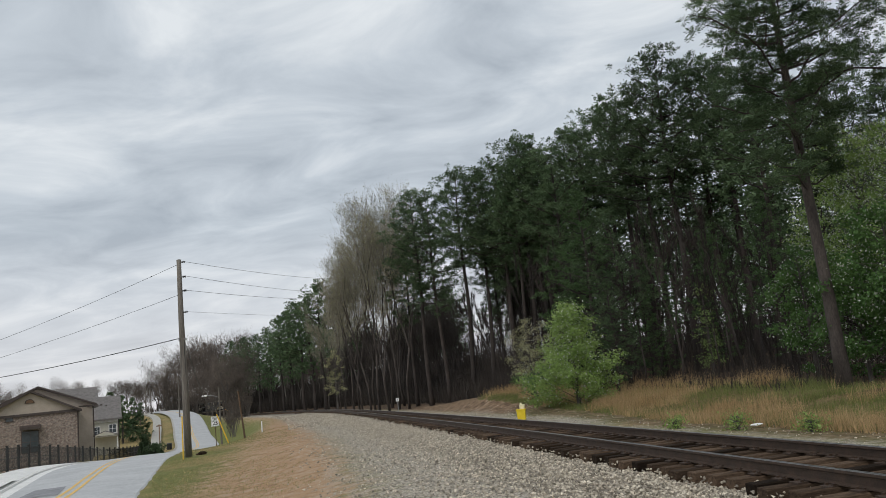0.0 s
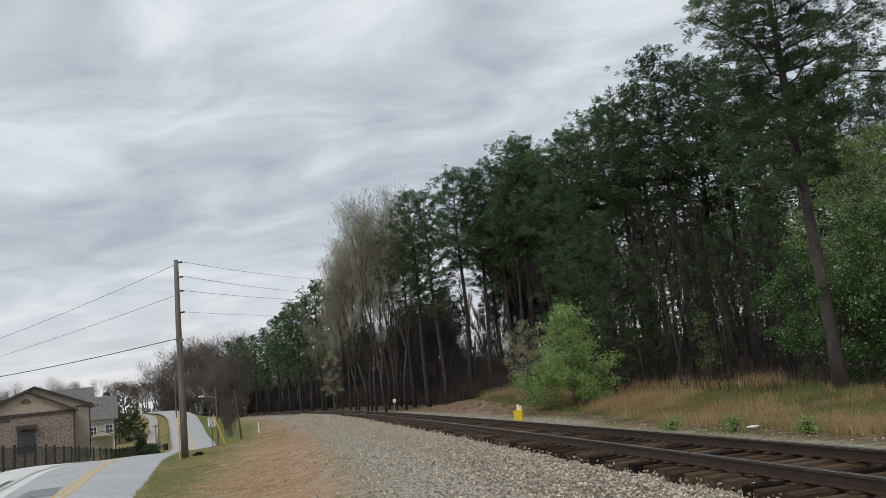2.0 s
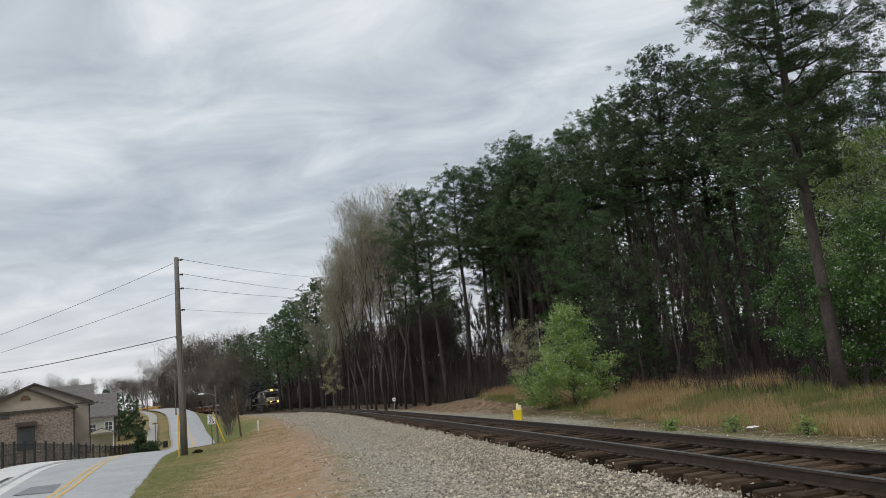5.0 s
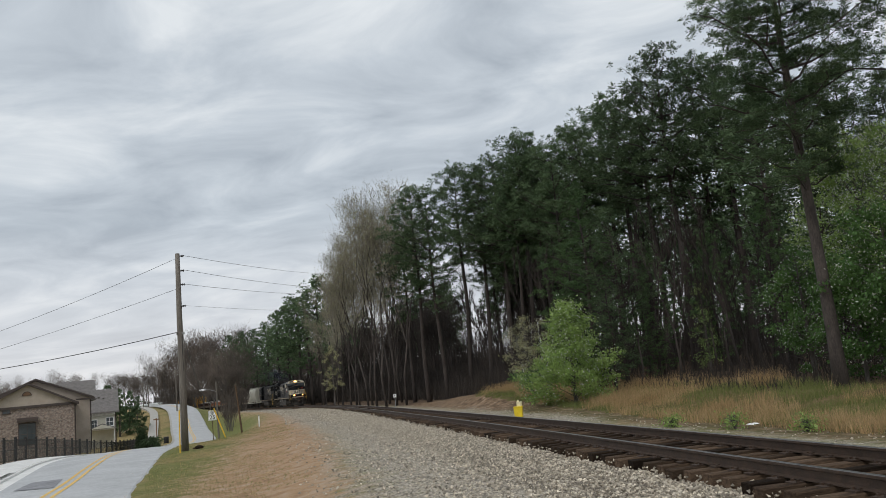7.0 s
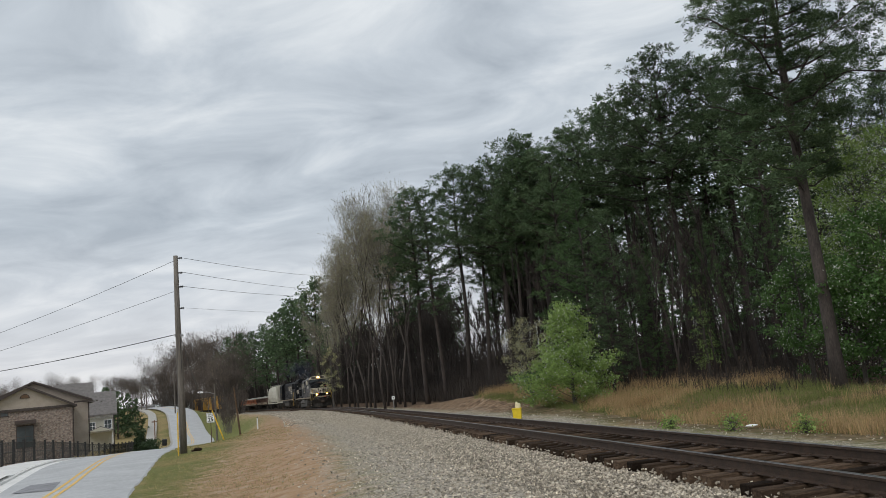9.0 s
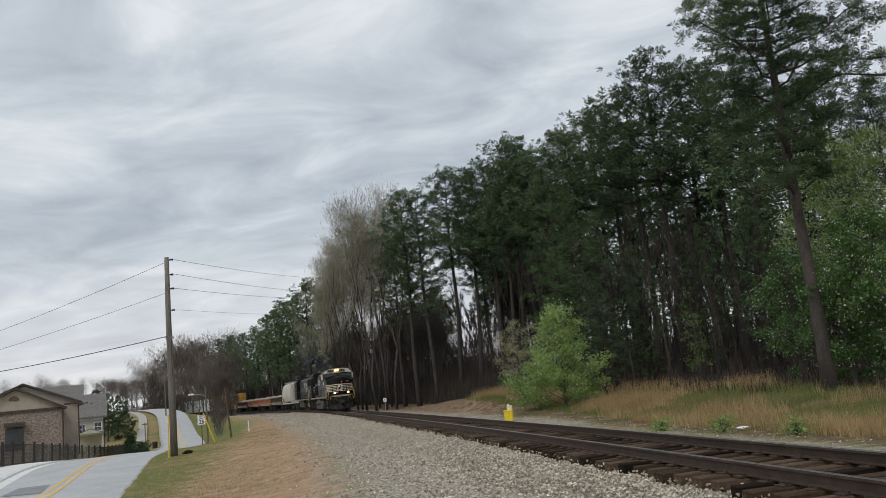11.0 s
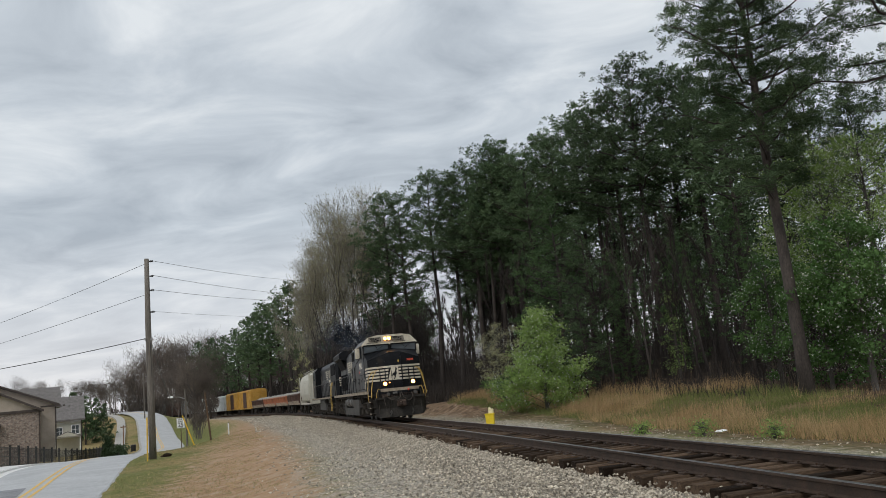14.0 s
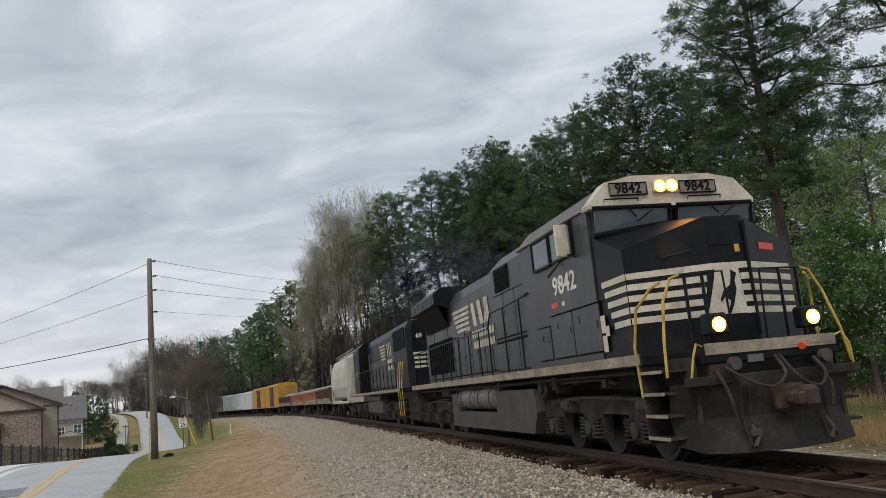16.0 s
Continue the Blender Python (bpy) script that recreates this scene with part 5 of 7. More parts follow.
    p = thing("plastic_litter", "crumpled white plastic litter in the straw", "litter", pose(x, y, ground_z(x, y) + .1, 0, 0, 20))
    part("sheet", Geo().blob((0, 0, .0), (.20, .12, .04), 6, 10, .3, 3), M_SIGN, p)
    part("piece", Geo().blob((-1.0, .3, -.08), (.10, .07, .04), 5, 8, .3, 6), M_SIGN, p)
    # fallen branch on the gravel
    x, y = 0.6, 22.3
    p = thing("fallen_twig", "dark fallen twig on the gravel", "twig", pose(x, y, ground_z(x, y) + .03, 0, 0, 50))
    part("stick", Geo().pipe([(-.4, 0, 0), (-.1, .05, .06), (.35, -.05, .02)], 0, 6, [.018, .02, .01]), M_TIE, p)
    part("side_shoot", Geo().pipe([(0, .04, .05), (.2, .18, .09)], 0, 5, [.012, .006]), M_TIE, p)
    # dark repair patch and worn hatching
    px, py = np.array((-14.57, -15.5, -14.4, -12.92)), np.array((26.3, 29.21, 29.28, 25.63))
    _, q, _, rz, _ = lanes(px, py)
    pz = rz + .03 - .06 * np.abs(q) / 3.05 + .008
    g = Geo().add(list(zip(px, py, pz)), [(3, 2, 1, 0)])
    tagged(new("asphalt_patch", g.mesh("asphalt_patch", M_PATCH)), "dark asphalt repair patch on the road", "road patch", kind="structure")
    # paved forecourt with painted hatching left of the road
    i0, i1 = road_at(20), road_at(38)
    line, nor = ROAD[i0:i1], ROAD_N[i0:i1]
    tagged(new("forecourt", ribbon(line, nor, (LEFT[i0:i1] + .69, 9.5), (.15, .15), M_CONCRETE, "forecourt")), "pale concrete forecourt", "pavement", kind="structure")
    for k in range(7):
        i = road_at(25 + k * 1.6)
        a = ROAD[i, :2] + ROAD_N[i] * (LEFT[i] + .85)
        b = ROAD[i, :2] + ROAD_N[i] * 8.8 + np.array((-.2, -1.2))
        t = np.array((-.33, .94)) * .16
        z = ROAD[i, 2] + .156
        g = Geo().add([(a[0] - t[0], a[1] - t[1], z), (a[0] + t[0], a[1] + t[1], z), (b[0] + t[0], b[1] + t[1], z), (b[0] - t[0], b[1] - t[1], z)], [(0, 1, 2, 3)])
        tagged(new("painted_stripe", g.mesh("painted_stripe", M_WHITE)), "worn white painted hatching stripe", "road marking", kind="structure")


brick_house()
cream_house()
fence()
utility_pole()


def grass():
    """Dry straw and green blades: many thin stalks in clumps."""
    rng = np.random.default_rng(21)

    def strip(n, s0, s1, u0, u1, power=1.0):
        s = s0 + (s1 - s0) * rng.random(n) ** 1.2
        u = u0 + (u1 - u0) * rng.random(n) ** power
        h = np.interp(s, TS, TH)
        return np.interp(s, TS, TX) - np.cos(h) * u, np.interp(s, TS, TY) - np.sin(h) * u, s, u

    def blades(x, y, tall, width, lean, mat_, name, label):
        n = len(x)
        z = height(x, y) - .02
        a = rng.uniform(0, 6.28, n)
        side = np.stack([np.cos(a), np.sin(a), 0 * a], 1) * width[:, None] / 2
        base = np.stack([x, y, z], 1)
        tip = base + np.stack([rng.normal(0, lean, n) * tall, rng.normal(0, lean, n) * tall, tall], 1)
        v = np.stack([base - side, base + side, tip], 1).reshape(-1, 3)
        tagged(new(name, tri_mesh(name, v, np.arange(3 * n).reshape(-1, 3), mat_)), label, "grass", kind="stuff")

    m_straw = mat("dry_straw", (.36, .235, .11), 0.9, vary=0.2, scale=0.5, second=(.55, .40, .22), bump=0, per_island=0.3, through_light=0.3)
    m_green = mat("spring_grass", (.125, .155, .04), 0.85, vary=0.2, scale=0.4, second=(.22, .245, .08), bump=0, per_island=0.3, through_light=0.3)
    x, y, s, u = strip(76000, 9, 62, -14.5, -6.9)
    c = lumps(x, y, 2.6, 11) + .5 * lumps(x, y, .8, 12)
    place = np.where(s > 36, step(-7.6, -9.0, u), step(-10.8, -9.2, u))
    red = (c + 1.1 * place > .55)
    band = step(-.1, .5, c)[red]
    blades(x[red], y[red], rng.uniform(.35, .9, red.sum()) * (.55 + .4 * band), np.full(red.sum(), .014) * rng.uniform(.7, 1.6, red.sum()), .22, m_straw, "straw_grass", "tall dry straw-coloured grass on the bank")
    g = ~red | (rng.random(len(x)) < .25)
    blades(x[g], y[g], rng.uniform(.12, .42, g.sum()), np.full(g.sum(), .016), .35, m_green, "bank_grass", "patchy green grass among the straw")
    # thin turf by the road
    n = 70000
    x = rng.uniform(-17, -2.2, n)
    y = 13 + 52 * rng.random(n) ** 1.3
    uu, q, _, _, _ = lanes(x, y)
    k = (uu > 7.2 + .9 * lumps(x, y, 1.5, 14)) & (q < -2.5 - .8 * step(30, 46, y)) & (lumps(x, y, 3.2, 15) + .6 * lumps(x, y, .8, 16) > -.45)
    x, y = x[k], y[k]
    blades(x, y, rng.uniform(.03, .085, len(x)), np.full(len(x), .014), .5, m_green, "verge_turf", "thin patchy green turf on the verge")
    x2, y2 = x[::2] + rng.normal(0, .3, len(x[::2])), y[::2] + rng.normal(0, .3, len(x[::2]))
    blades(x2, y2, rng.uniform(.04, .12, len(x2)), np.full(len(x2), .013), .6, m_straw, "dead_turf", "dead straw turf on the verge")
    # a few weeds between the track and the bank
    for i, (wx, wy, hh) in enumerate(((8.0, 23.9, .5), (6.9, 26.5, .35), (9.3, 22.0, .4))):
        t = leafy(401 + i, hh, .28, 500, M_LEAF, .07, 0, "round", "weed_clump", "small bright green weed clump by the track")
        stow(t, (wx, wy))


grass()


# ---- train ----
M_BLACK = mat("weathered_black_paint", (.006, .0065, .008), 0.38, vary=0.25, scale=1.3, second=(.014, .015, .0175), bump=0.05, bump_scale=12, dirt=(.028, .024, .020), dirt_amount=0.1, spec=0.14)
M_GREYED = mat("dusty_black_paint", (.014, .015, .017), 0.40, vary=0.35, scale=0.9, second=(.052, .054, .057), bump=0.05, bump_scale=10, dirt=(.085, .076, .063), dirt_amount=0.25, spec=0.5, stretch=(1, 1, 0.35))
M_GRIME = mat("road_grime", (.024, .021, .018), 0.85, vary=0.35, scale=3, second=(.070, .061, .052), spec=0.15, bump=0.3)
M_TANK = mat("dusty_grey_tank", (.050, .047, .043), 0.7, vary=0.2, scale=1.6, second=(.088, .083, .077), spec=0.25, bump=0.1, dirt=(.07, .062, .052), dirt_amount=0.2)
M_CREAM = mat("dirty_white_paint", (.50, .44, .34), 0.6, vary=0.15, scale=3, second=(.66, .61, .50), bump=0.05, dirt=(.33, .25, .17), dirt_amount=0.15)
M_SILL = mat("grimy_white_sill", (.23, .18, .125), 0.7, vary=0.25, scale=2, second=(.38, .32, .245), dirt=(.15, .12, .09), dirt_amount=0.4)
M_RAILY = mat("yellow_handrail_paint", (.48, .29, .04), 0.5, vary=0.25, scale=5, second=(.58, .40, .10), dirt=(.20, .14, .07), dirt_amount=0.3)
M_GLASS = mat("dark_cab_glass", (.10, .115, .13), 0.08, vary=0.05, scale=1, second=(.13, .15, .165), bump=0)
M_ROOF = mat("weathered_roof", (.07, .068, .066), 0.6, vary=0.25, scale=1.5, second=(.16, .155, .15), dirt=(.05, .045, .04), dirt_amount=0.3)
M_BOARD = mat("tan_number_board", (.19, .165, .13), 0.5, vary=0.1, scale=5, second=(.26, .23, .19))
M_PLOW = mat("dusty_plow_plate", (.017, .0155, .0135), 0.75, vary=0.3, scale=1.4, second=(.040, .036, .031), spec=0.2, bump=0.15, bump_scale=9, dirt=(.085, .07, .055), dirt_amount=0.15)
M_COUPLER = mat("rusty_coupler_steel", (.028, .019, .014), 0.8, vary=0.3, scale=4, second=(.06, .038, .027), bump=0.3)
M_RESERVOIR = mat("dusty_reservoir", (.10, .096, .09), 0.6, vary=0.15, scale=2, second=(.15, .143, .134))
M_GRILLE = mat("dark_grille", (.004, .004, .0045), 0.8, vary=0.2, scale=20, spec=0.1)
M_RED = mat("red_decal", (.50, .06, .03), 0.5, vary=0.1, scale=6)
M_STEEL = mat("dark_steel", (.025, .023, .021), 0.6, metal=0.3, vary=0.3, scale=5)
M_LAMP = glow("headlight_glow", (1.0, .44, .08), 40.0)
M_DITCH = glow("ditch_light_glow", (1.0, .42, .07), 34.0)
# glowing ring round each lamp, added to imitate its orange glare
M_HALO = glow("reflector_glow", (1.0, .40, .08), 3.0)
M_MARK = glow("marker_glow", (1.0, .30, .08), 2.5)
M_LETTER = mat("cream_lettering", (.62, .59, .52), 0.6, vary=0.1, scale=6)
M_HOPPER = mat("cream_hopper_paint", (.47, .45, .375), 0.6, vary=0.1, scale=0.8, second=(.58, .56, .48), dirt=(.28, .25, .20), dirt_amount=0.2)
M_ORANGE = mat("faded_orange_steel", (.33, .115, .055), 0.75, vary=0.2, scale=1.5, second=(.46, .19, .10), dirt=(.15, .08, .05), dirt_amount=0.4)
M_BROWN = mat("rusty_brown_steel", (.075, .042, .032), 0.8, vary=0.25, scale=1.5, second=(.13, .075, .055), dirt=(.05, .035, .028), dirt_amount=0.3)
M_GOLD = mat("golden_boxcar_paint", (.46, .25, .035), 0.65, vary=0.15, scale=1.1, second=(.58, .34, .07), dirt=(.22, .13, .05), dirt_amount=0.3)
M_PALE = mat("pale_grey_boxcar", (.50, .53, .53), 0.65, vary=0.1, scale=0.8, second=(.62, .65, .64), dirt=(.26, .27, .27), dirt_amount=0.3)
M_DULL = mat("dull_grey_boxcar", (.15, .145, .14), 0.75, vary=0.15, scale=0.8, second=(.22, .215, .21), dirt=(.08, .07, .06), dirt_amount=0.3)
M_LOAD = mat("stone_load", (.22, .205, .185), 0.95, vary=0.3, scale=4, second=(.38, .36, .325), bump=1.0, bump_scale=14)


class Car(Geo):
    """Geometry in a car's own space: u to the near side, d backwards from its front, z over the rails."""
    mid = 0.0

    def ubox(self, u0, u1, d0, d1, z0, z1, c=0.0):
        if c:
            return self.chamfer(-u1, -u0, d0 - self.mid, d1 - self.mid, z0, z1, c)
        return self.box(-u1, -u0, d0 - self.mid, d1 - self.mid, z0, z1)

    def p(self, u, d, z):
        return (-u, d - self.mid, z)

    def urod(self, a, b, r, n=8, r2=None):
        return self.rod(self.p(*a), self.p(*b), r, n, r2)

    def upipe(self, pts, r, n=6):
        return self.pipe([self.p(*q) for q in pts], r, n)

    def hull(self, secs):
        """Cross-sections at d: lists of (u, z)."""
        return self.loft([[self.p(u, d, z) for u, z in sec] for d, sec in secs])

    def plate(self, pts, t):
        """A flat plate through points, thickened by a vector."""
        a = [self.p(*q) for q in pts]
        b = [self.p(q[0] + t[0], q[1] + t[1], q[2] + t[2]) for q in pts]
        return self.loft([a, b])


def both(sec):
    """A symmetric outline from its near half, from the bottom up."""
    return sec + [(-u, z) for u, z in sec[::-1]]


FONT_CACHE = {}


def letters(text, size, material, parent, at, name="lettering", depth=0.004, label=""):
    key = (text, size, depth)
    if key not in FONT_CACHE:
        cu = bpy.data.curves.new("text", "FONT")
        cu.body, cu.size, cu.extrude, cu.align_x, cu.align_y = text, size, depth, "CENTER", "CENTER"
        cu.resolution_u = 3
        cu.offset = 0.02 * size
        ob = bpy.data.objects.new("text", cu)
        scene.collection.objects.link(ob)
        me = bpy.data.meshes.new_from_object(ob.evaluated_get(bpy.context.evaluated_depsgraph_get()))
        bpy.data.objects.remove(ob)
        bpy.data.curves.remove(cu)
        FONT_CACHE[key] = me
    me = FONT_CACHE[key].copy()
    me.name = name
    me.materials.clear()
    me.materials.append(material)
    return again(name, me, parent, at, label)


WHEEL = None


def wheelset(car, d, mid, parent):
    """An axle with its two wheels, part of a truck."""
    global WHEEL
    if WHEEL is None:
        g = Geo()
        for s in (-1, 1):
            g.rod((s * .69, 0, 0), (s * .82, 0, 0), .50, 22).rod((s * .68, 0, 0), (s * .705, 0, 0), .53, 22).rod((s * .82, 0, 0), (s * .835, 0, 0), .42, 18)
            g.rod((s * .83, 0, 0), (s * .95, 0, 0), .09, 10)
        g.rod((-.8, 0, 0), (.8, 0, 0), .085, 10)
        WHEEL = g.mesh("wheelset", M_STEEL, False)
        fix_normals(WHEEL)
    again("wheelset", WHEEL, parent, pose(0, d - mid, .50))


def truck_loco(car, mids, mid, make):
    """A three-axle locomotive truck with side frames and springs."""
    a, b, c = mids
    g = make()
    for s in (1, -1):
        u0, u1 = (1.02, 1.2) if s > 0 else (-1.2, -1.02)
        # side frame: deep over the axles, waisted between them
        out = [(a - .75, .95), (a - .75, .62), (a - .38, .55), (a - .38, .30), (a + .38, .30), (a + .42, .72), (b - .42, .72), (b - .38, .30), (b + .38, .30), (b + .42, .72),
               (c - .42, .72), (c - .38, .30), (c + .38, .30), (c + .38, .55), (c + .75, .62), (c + .75, .95), (b + .9, 1.02), (b - .9, 1.02)]
        g.loft([[g.p(u0, d, z) for d, z in out], [g.p(u1, d, z) for d, z in out]])
        for q in mids:
            g.ubox(min(u1, u1 + .1 * s), max(u1, u1 + .1 * s), q - .2, q + .2, .34, .62, .02)
            g.urod((u1, q, .5), (u1 + .14 * s, q, .5), .13, 12)
    t = part("truck", g, M_GRIME, car, "dust-covered three-axle truck")
    for s in (1, -1):
        for q in mids:
            for e in (-.30, .30):
                sp = make().upipe([(s * 1.26 + .085 * math.cos(k * 1.257), q + e + .085 * math.sin(k * 1.257), .36 + k * .012) for k in range(26)], .018, 5)
                sp.urod((s * 1.26, q + e, .33), (s * 1.26, q + e, .36), .11, 10)
                part("spring", sp, M_GRIME, t, "dusty coil spring")
    cy = make()
    for s in (1, -1):
        for e in (a - .5, (b + c) / 2 - .1):
            cy.urod((s * 1.30, e - .16, .86), (s * 1.30, e + .2, .86), .12, 12)
        cy.upipe([(s * 1.26, a - .3, .95), (s * 1.33, b, 1.0), (s * 1.26, c, .9)], .025)
    part("brake_gear", cy, M_GRIME, t)
    for q in mids:
        wheelset(car, q, mid, t)
    return t


def rail_posts(car, make, pts, base, r=.018, posts=None, material=None, label="black handrail", skip_foot=False):
    """A handrail through points (u, d, z), with posts down to the walkway."""
    g = make()
    g.upipe(pts, r)
    for u, d, z in posts or []:
        g.upipe([(u, d, z), (u, d, base)], r)
    return part("handrail", g, material or M_BLACK, car, label)


def lead_locomotive():
    mid = 10.2

    def make():
        g = Car()
        g.mid = mid
        return g

    car = thing("lead_locomotive", "black six-axle diesel locomotive with white nose stripes and lit headlights", "locomotive")
    # frame and walkway
    g = make()
    g.ubox(-1.50, 1.50, .85, 20.0, 1.44, 1.60, .015)
    g.ubox(-1.05, 1.05, -.02, .9, 1.38, 1.60, .015)
    g.ubox(-.65, .65, 0, 20.2, 1.10, 1.44)
    body = part("underframe", g, M_BLACK, car)
    g = make()
    for s in (1, -1):
        g.ubox(*sorted((1.50 * s, 1.525 * s)), .9, 20.0, 1.46, 1.615)
    g.ubox(-1.0, 1.0, -.045, -.02, 1.50, 1.655)
    g.ubox(-1.0, -.02, -.05, -.04, 1.54, 1.60)
    part("sill_stripe", g, M_SILL, body, "grimy white sill stripe")
    # nose: swept-back face, ridged top, sloping up to the windscreen
    g = make()
    lo = [(1.40, 1.20), (.30, .60), (-.30, .60), (-1.40, 1.20)]
    hi = [(1.40, 3.20, 1.24), (.30, 3.54, .66), (-.30, 3.54, .66), (-1.40, 3.20, 1.24)]
    back = [(1.44, 3.62, 2.25), (.30, 3.77, 2.10), (-.30, 3.77, 2.10), (-1.44, 3.62, 2.25)]
    v = [g.p(u, d, 1.6) for u, d in lo] + [g.p(u, d, z) for u, z, d in hi] + [g.p(u, d, z) for u, z, d in back]
    v += [g.p(1.45, 2.25, 1.6), g.p(-1.45, 2.25, 1.6)]
    g.add(v, [(0, 1, 5, 4), (1, 2, 6, 5), (2, 3, 7, 6), (4, 5, 9, 8), (5, 6, 10, 9), (6, 7, 11, 10), (0, 4, 8, 12), (3, 13, 11, 7), (0, 12, 13, 3, 2, 1), (8, 9, 10, 11, 13, 12)])
    nose = part("nose", g, M_BLACK, car, "black nose with white stripes")

    def on_nose(u, z, off=.006):
        """A place just before the nose's front faces."""
        t = (z - 1.6) / 1.7
        a = abs(u)
        d0 = np.interp(a, [.3, 1.4], [.60, 1.20])
        d1 = np.interp(a, [.3, 1.4], [.655, 1.24])
        return (u, float(d0 + (d1 - d0) * t) - off, z)

    for i in range(5):
        z1 = 2.83 - i * .168
        z0 = z1 - .095
        k = .36 + .10 * i / 4
        for ua, ub in ((1.395, .3), (.3, -.3), (-.3, -1.39)) if i == 0 else ((1.395, k), (-.14, -.3), (-.3, -1.39)):
            g = make().plate([on_nose(ua, z0), on_nose(ub, z0), on_nose(ub, z1), on_nose(ua, z1)], (0, -.004, 0))
            part("nose_stripe", g, M_CREAM, nose, "dirty white stripe")
        a = 1.99 - .075 * i
        for w in (1, -1):
            g = make().plate([(1.406 * w, 1.22, z0), (1.452 * w, a, z0 - .02), (1.452 * w, a, z1 - .02), (1.406 * w, 1.22, z1)], (.004 * w, 0, 0))
            part("nose_stripe", g, M_CREAM, nose, "dirty white stripe")
    g = make()
    g.plate([on_nose(.44, 2.07, .008), on_nose(.30, 2.07, .008), on_nose(.30, 2.59, .008)], (0, -.004, 0))
    g.plate([on_nose(.30, 2.07, .008), on_nose(-.16, 2.07, .008), on_nose(-.12, 2.74, .008), on_nose(.26, 2.74, .008), on_nose(.30, 2.59, .008)], (0, -.004, 0))
    part("emblem_panel", g, M_CREAM, nose, "dirty white panel")
    # emblem: a plain dark slanted shape on the white panel
    g = make()
    em = [(.02, 2.72), (-.07, 2.66), (-.02, 2.55), (-.03, 2.42), (.05, 2.20), (.12, 2.08), (.15, 2.10), (.09, 2.26), (.17, 2.33), (.24, 2.25), (.25, 2.29), (.18, 2.42), (.06, 2.50), (.03, 2.62)]
    g.plate([on_nose(u, z, .016) for u, z in em], (0, -.003, 0))
    part("emblem", g, M_BLACK, nose, "plain dark emblem")
    # nose door, seams and fittings
    g = make()
    g.ubox(-.32, -.28, .59, .64, 1.75, 3.44)
    g.plate([on_nose(.30, 3.10, .02), on_nose(-.26, 3.10, .02), on_nose(-.26, 3.38, .02), on_nose(.30, 3.38, .02)], (0, .012, 0))
    g.upipe([on_nose(.95, 3.02, .0), on_nose(.95, 3.0, .06), on_nose(.55, 3.05, .06), on_nose(.55, 3.07, .0)], .012)
    part("nose_door", g, M_BLACK, nose, "narrow nose door with small window")
    g = make()
    g.plate([on_nose(-.66, 3.03, .012), on_nose(-1.05, 3.03, .012), on_nose(-1.05, 3.14, .012), on_nose(-.66, 3.14, .012)], (0, .004, 0))
    part("warning_decal", g, M_RED, nose, "red warning decal")
    g = make()
    g.plate([on_nose(-.12, 2.98, .012), on_nose(-.2, 2.98, .012), on_nose(-.2, 3.12, .012), on_nose(-.12, 3.12, .012)], (0, .004, 0))
    part("small_decal", g, M_RAILY, nose, "small yellow decal")
    # cab
    g = make()
    prof = both([(1.47, 1.62), (1.47, 4.06), (1.16, 4.40), (.7, 4.50)])
    g.hull([(2.22, [(u, min(z, 4.5)) for u, z in prof]), (5.9, prof)])
    cab = part("cab", g, M_GREYED, car, "dusty black cab")
    g = make()
    band = both([(1.50, 4.03), (1.50, 4.10), (1.18, 4.46), (.7, 4.56)])
    g.hull([(1.97, band), (2.3, both([(1.50, 4.03), (1.50, 4.10), (1.18, 4.46), (.7, 4.57)]))])
    part("roof_band", g, M_CREAM, cab, "dirty white roof band over the windscreens")
    g = make()
    g.hull([(2.3, both([(1.49, 4.06), (1.49, 4.09), (1.17, 4.43), (.7, 4.53)])), (6.0, both([(1.49, 4.06), (1.49, 4.09), (1.17, 4.43), (.7, 4.53)]))])
    part("cab_roof", g, M_ROOF, cab, "grey weathered cab roof")
    for s in (1, -1):
        part("roof_gutter", make().upipe([(1.5 * s, 2.3, 4.08), (1.5 * s, 6.0, 4.08)], .02, 5), M_SILL, cab)
    # windscreens
    for sgn in (1, -1):
        g = make()
        a, b = sorted((.10 * sgn, 1.40 * sgn))
        top = 4.0
        g.plate([(a, 2.07, 3.64 + .16 * (abs(a) < .6)), (b, 2.07, 3.64 + .16 * (abs(b) < .6)), (b, 2.0, top), (a, 2.0, top)], (0, .05, 0))
        ws = part("windscreen", g, M_GLASS, cab, "dark reflecting windscreen")
        g = make()
        q = [(a - .05, 2.06, 3.59 + .16 * (abs(a) < .6)), (b + .05, 2.06, 3.59 + .16 * (abs(b) < .6)), (b + .05, 1.985, top + .045), (a - .05, 1.985, top + .045), (a - .05, 2.06, 3.59 + .16 * (abs(a) < .6))]
        g.upipe(q, .035, 6)
        part("window_seal", g, M_BLACK, ws)
        g = make()
        m = (a + b) / 2
        g.upipe([(m + .1, 1.96, 4.05), (m - .05, 1.95, 3.86)], .014)
        g.upipe([(m - .35, 1.95, 3.97), (m - .05, 1.95, 3.78)], .012)
        g.upipe([(m + .5, 1.93, 4.12), (m + .5, 1.90, 4.16), (m - .1, 1.90, 4.16), (m - .1, 1.93, 4.12)], .012)
        part("wiper", g, M_GRILLE, ws)
    # number boards and headlight
    for u in (.80, -.46):
        g = make()
        g.ubox(u - .33, u + .33, 1.925, 1.98, 4.225, 4.43, .015)
        nb = part("number_board", g, M_BOARD, cab, "tan number board with black figures")
        g = make()
        g.upipe([(u - .33, 1.92, 4.225), (u + .33, 1.92, 4.225), (u + .33, 1.92, 4.43), (u - .33, 1.92, 4.43), (u - .33, 1.92, 4.225)], .012, 5)
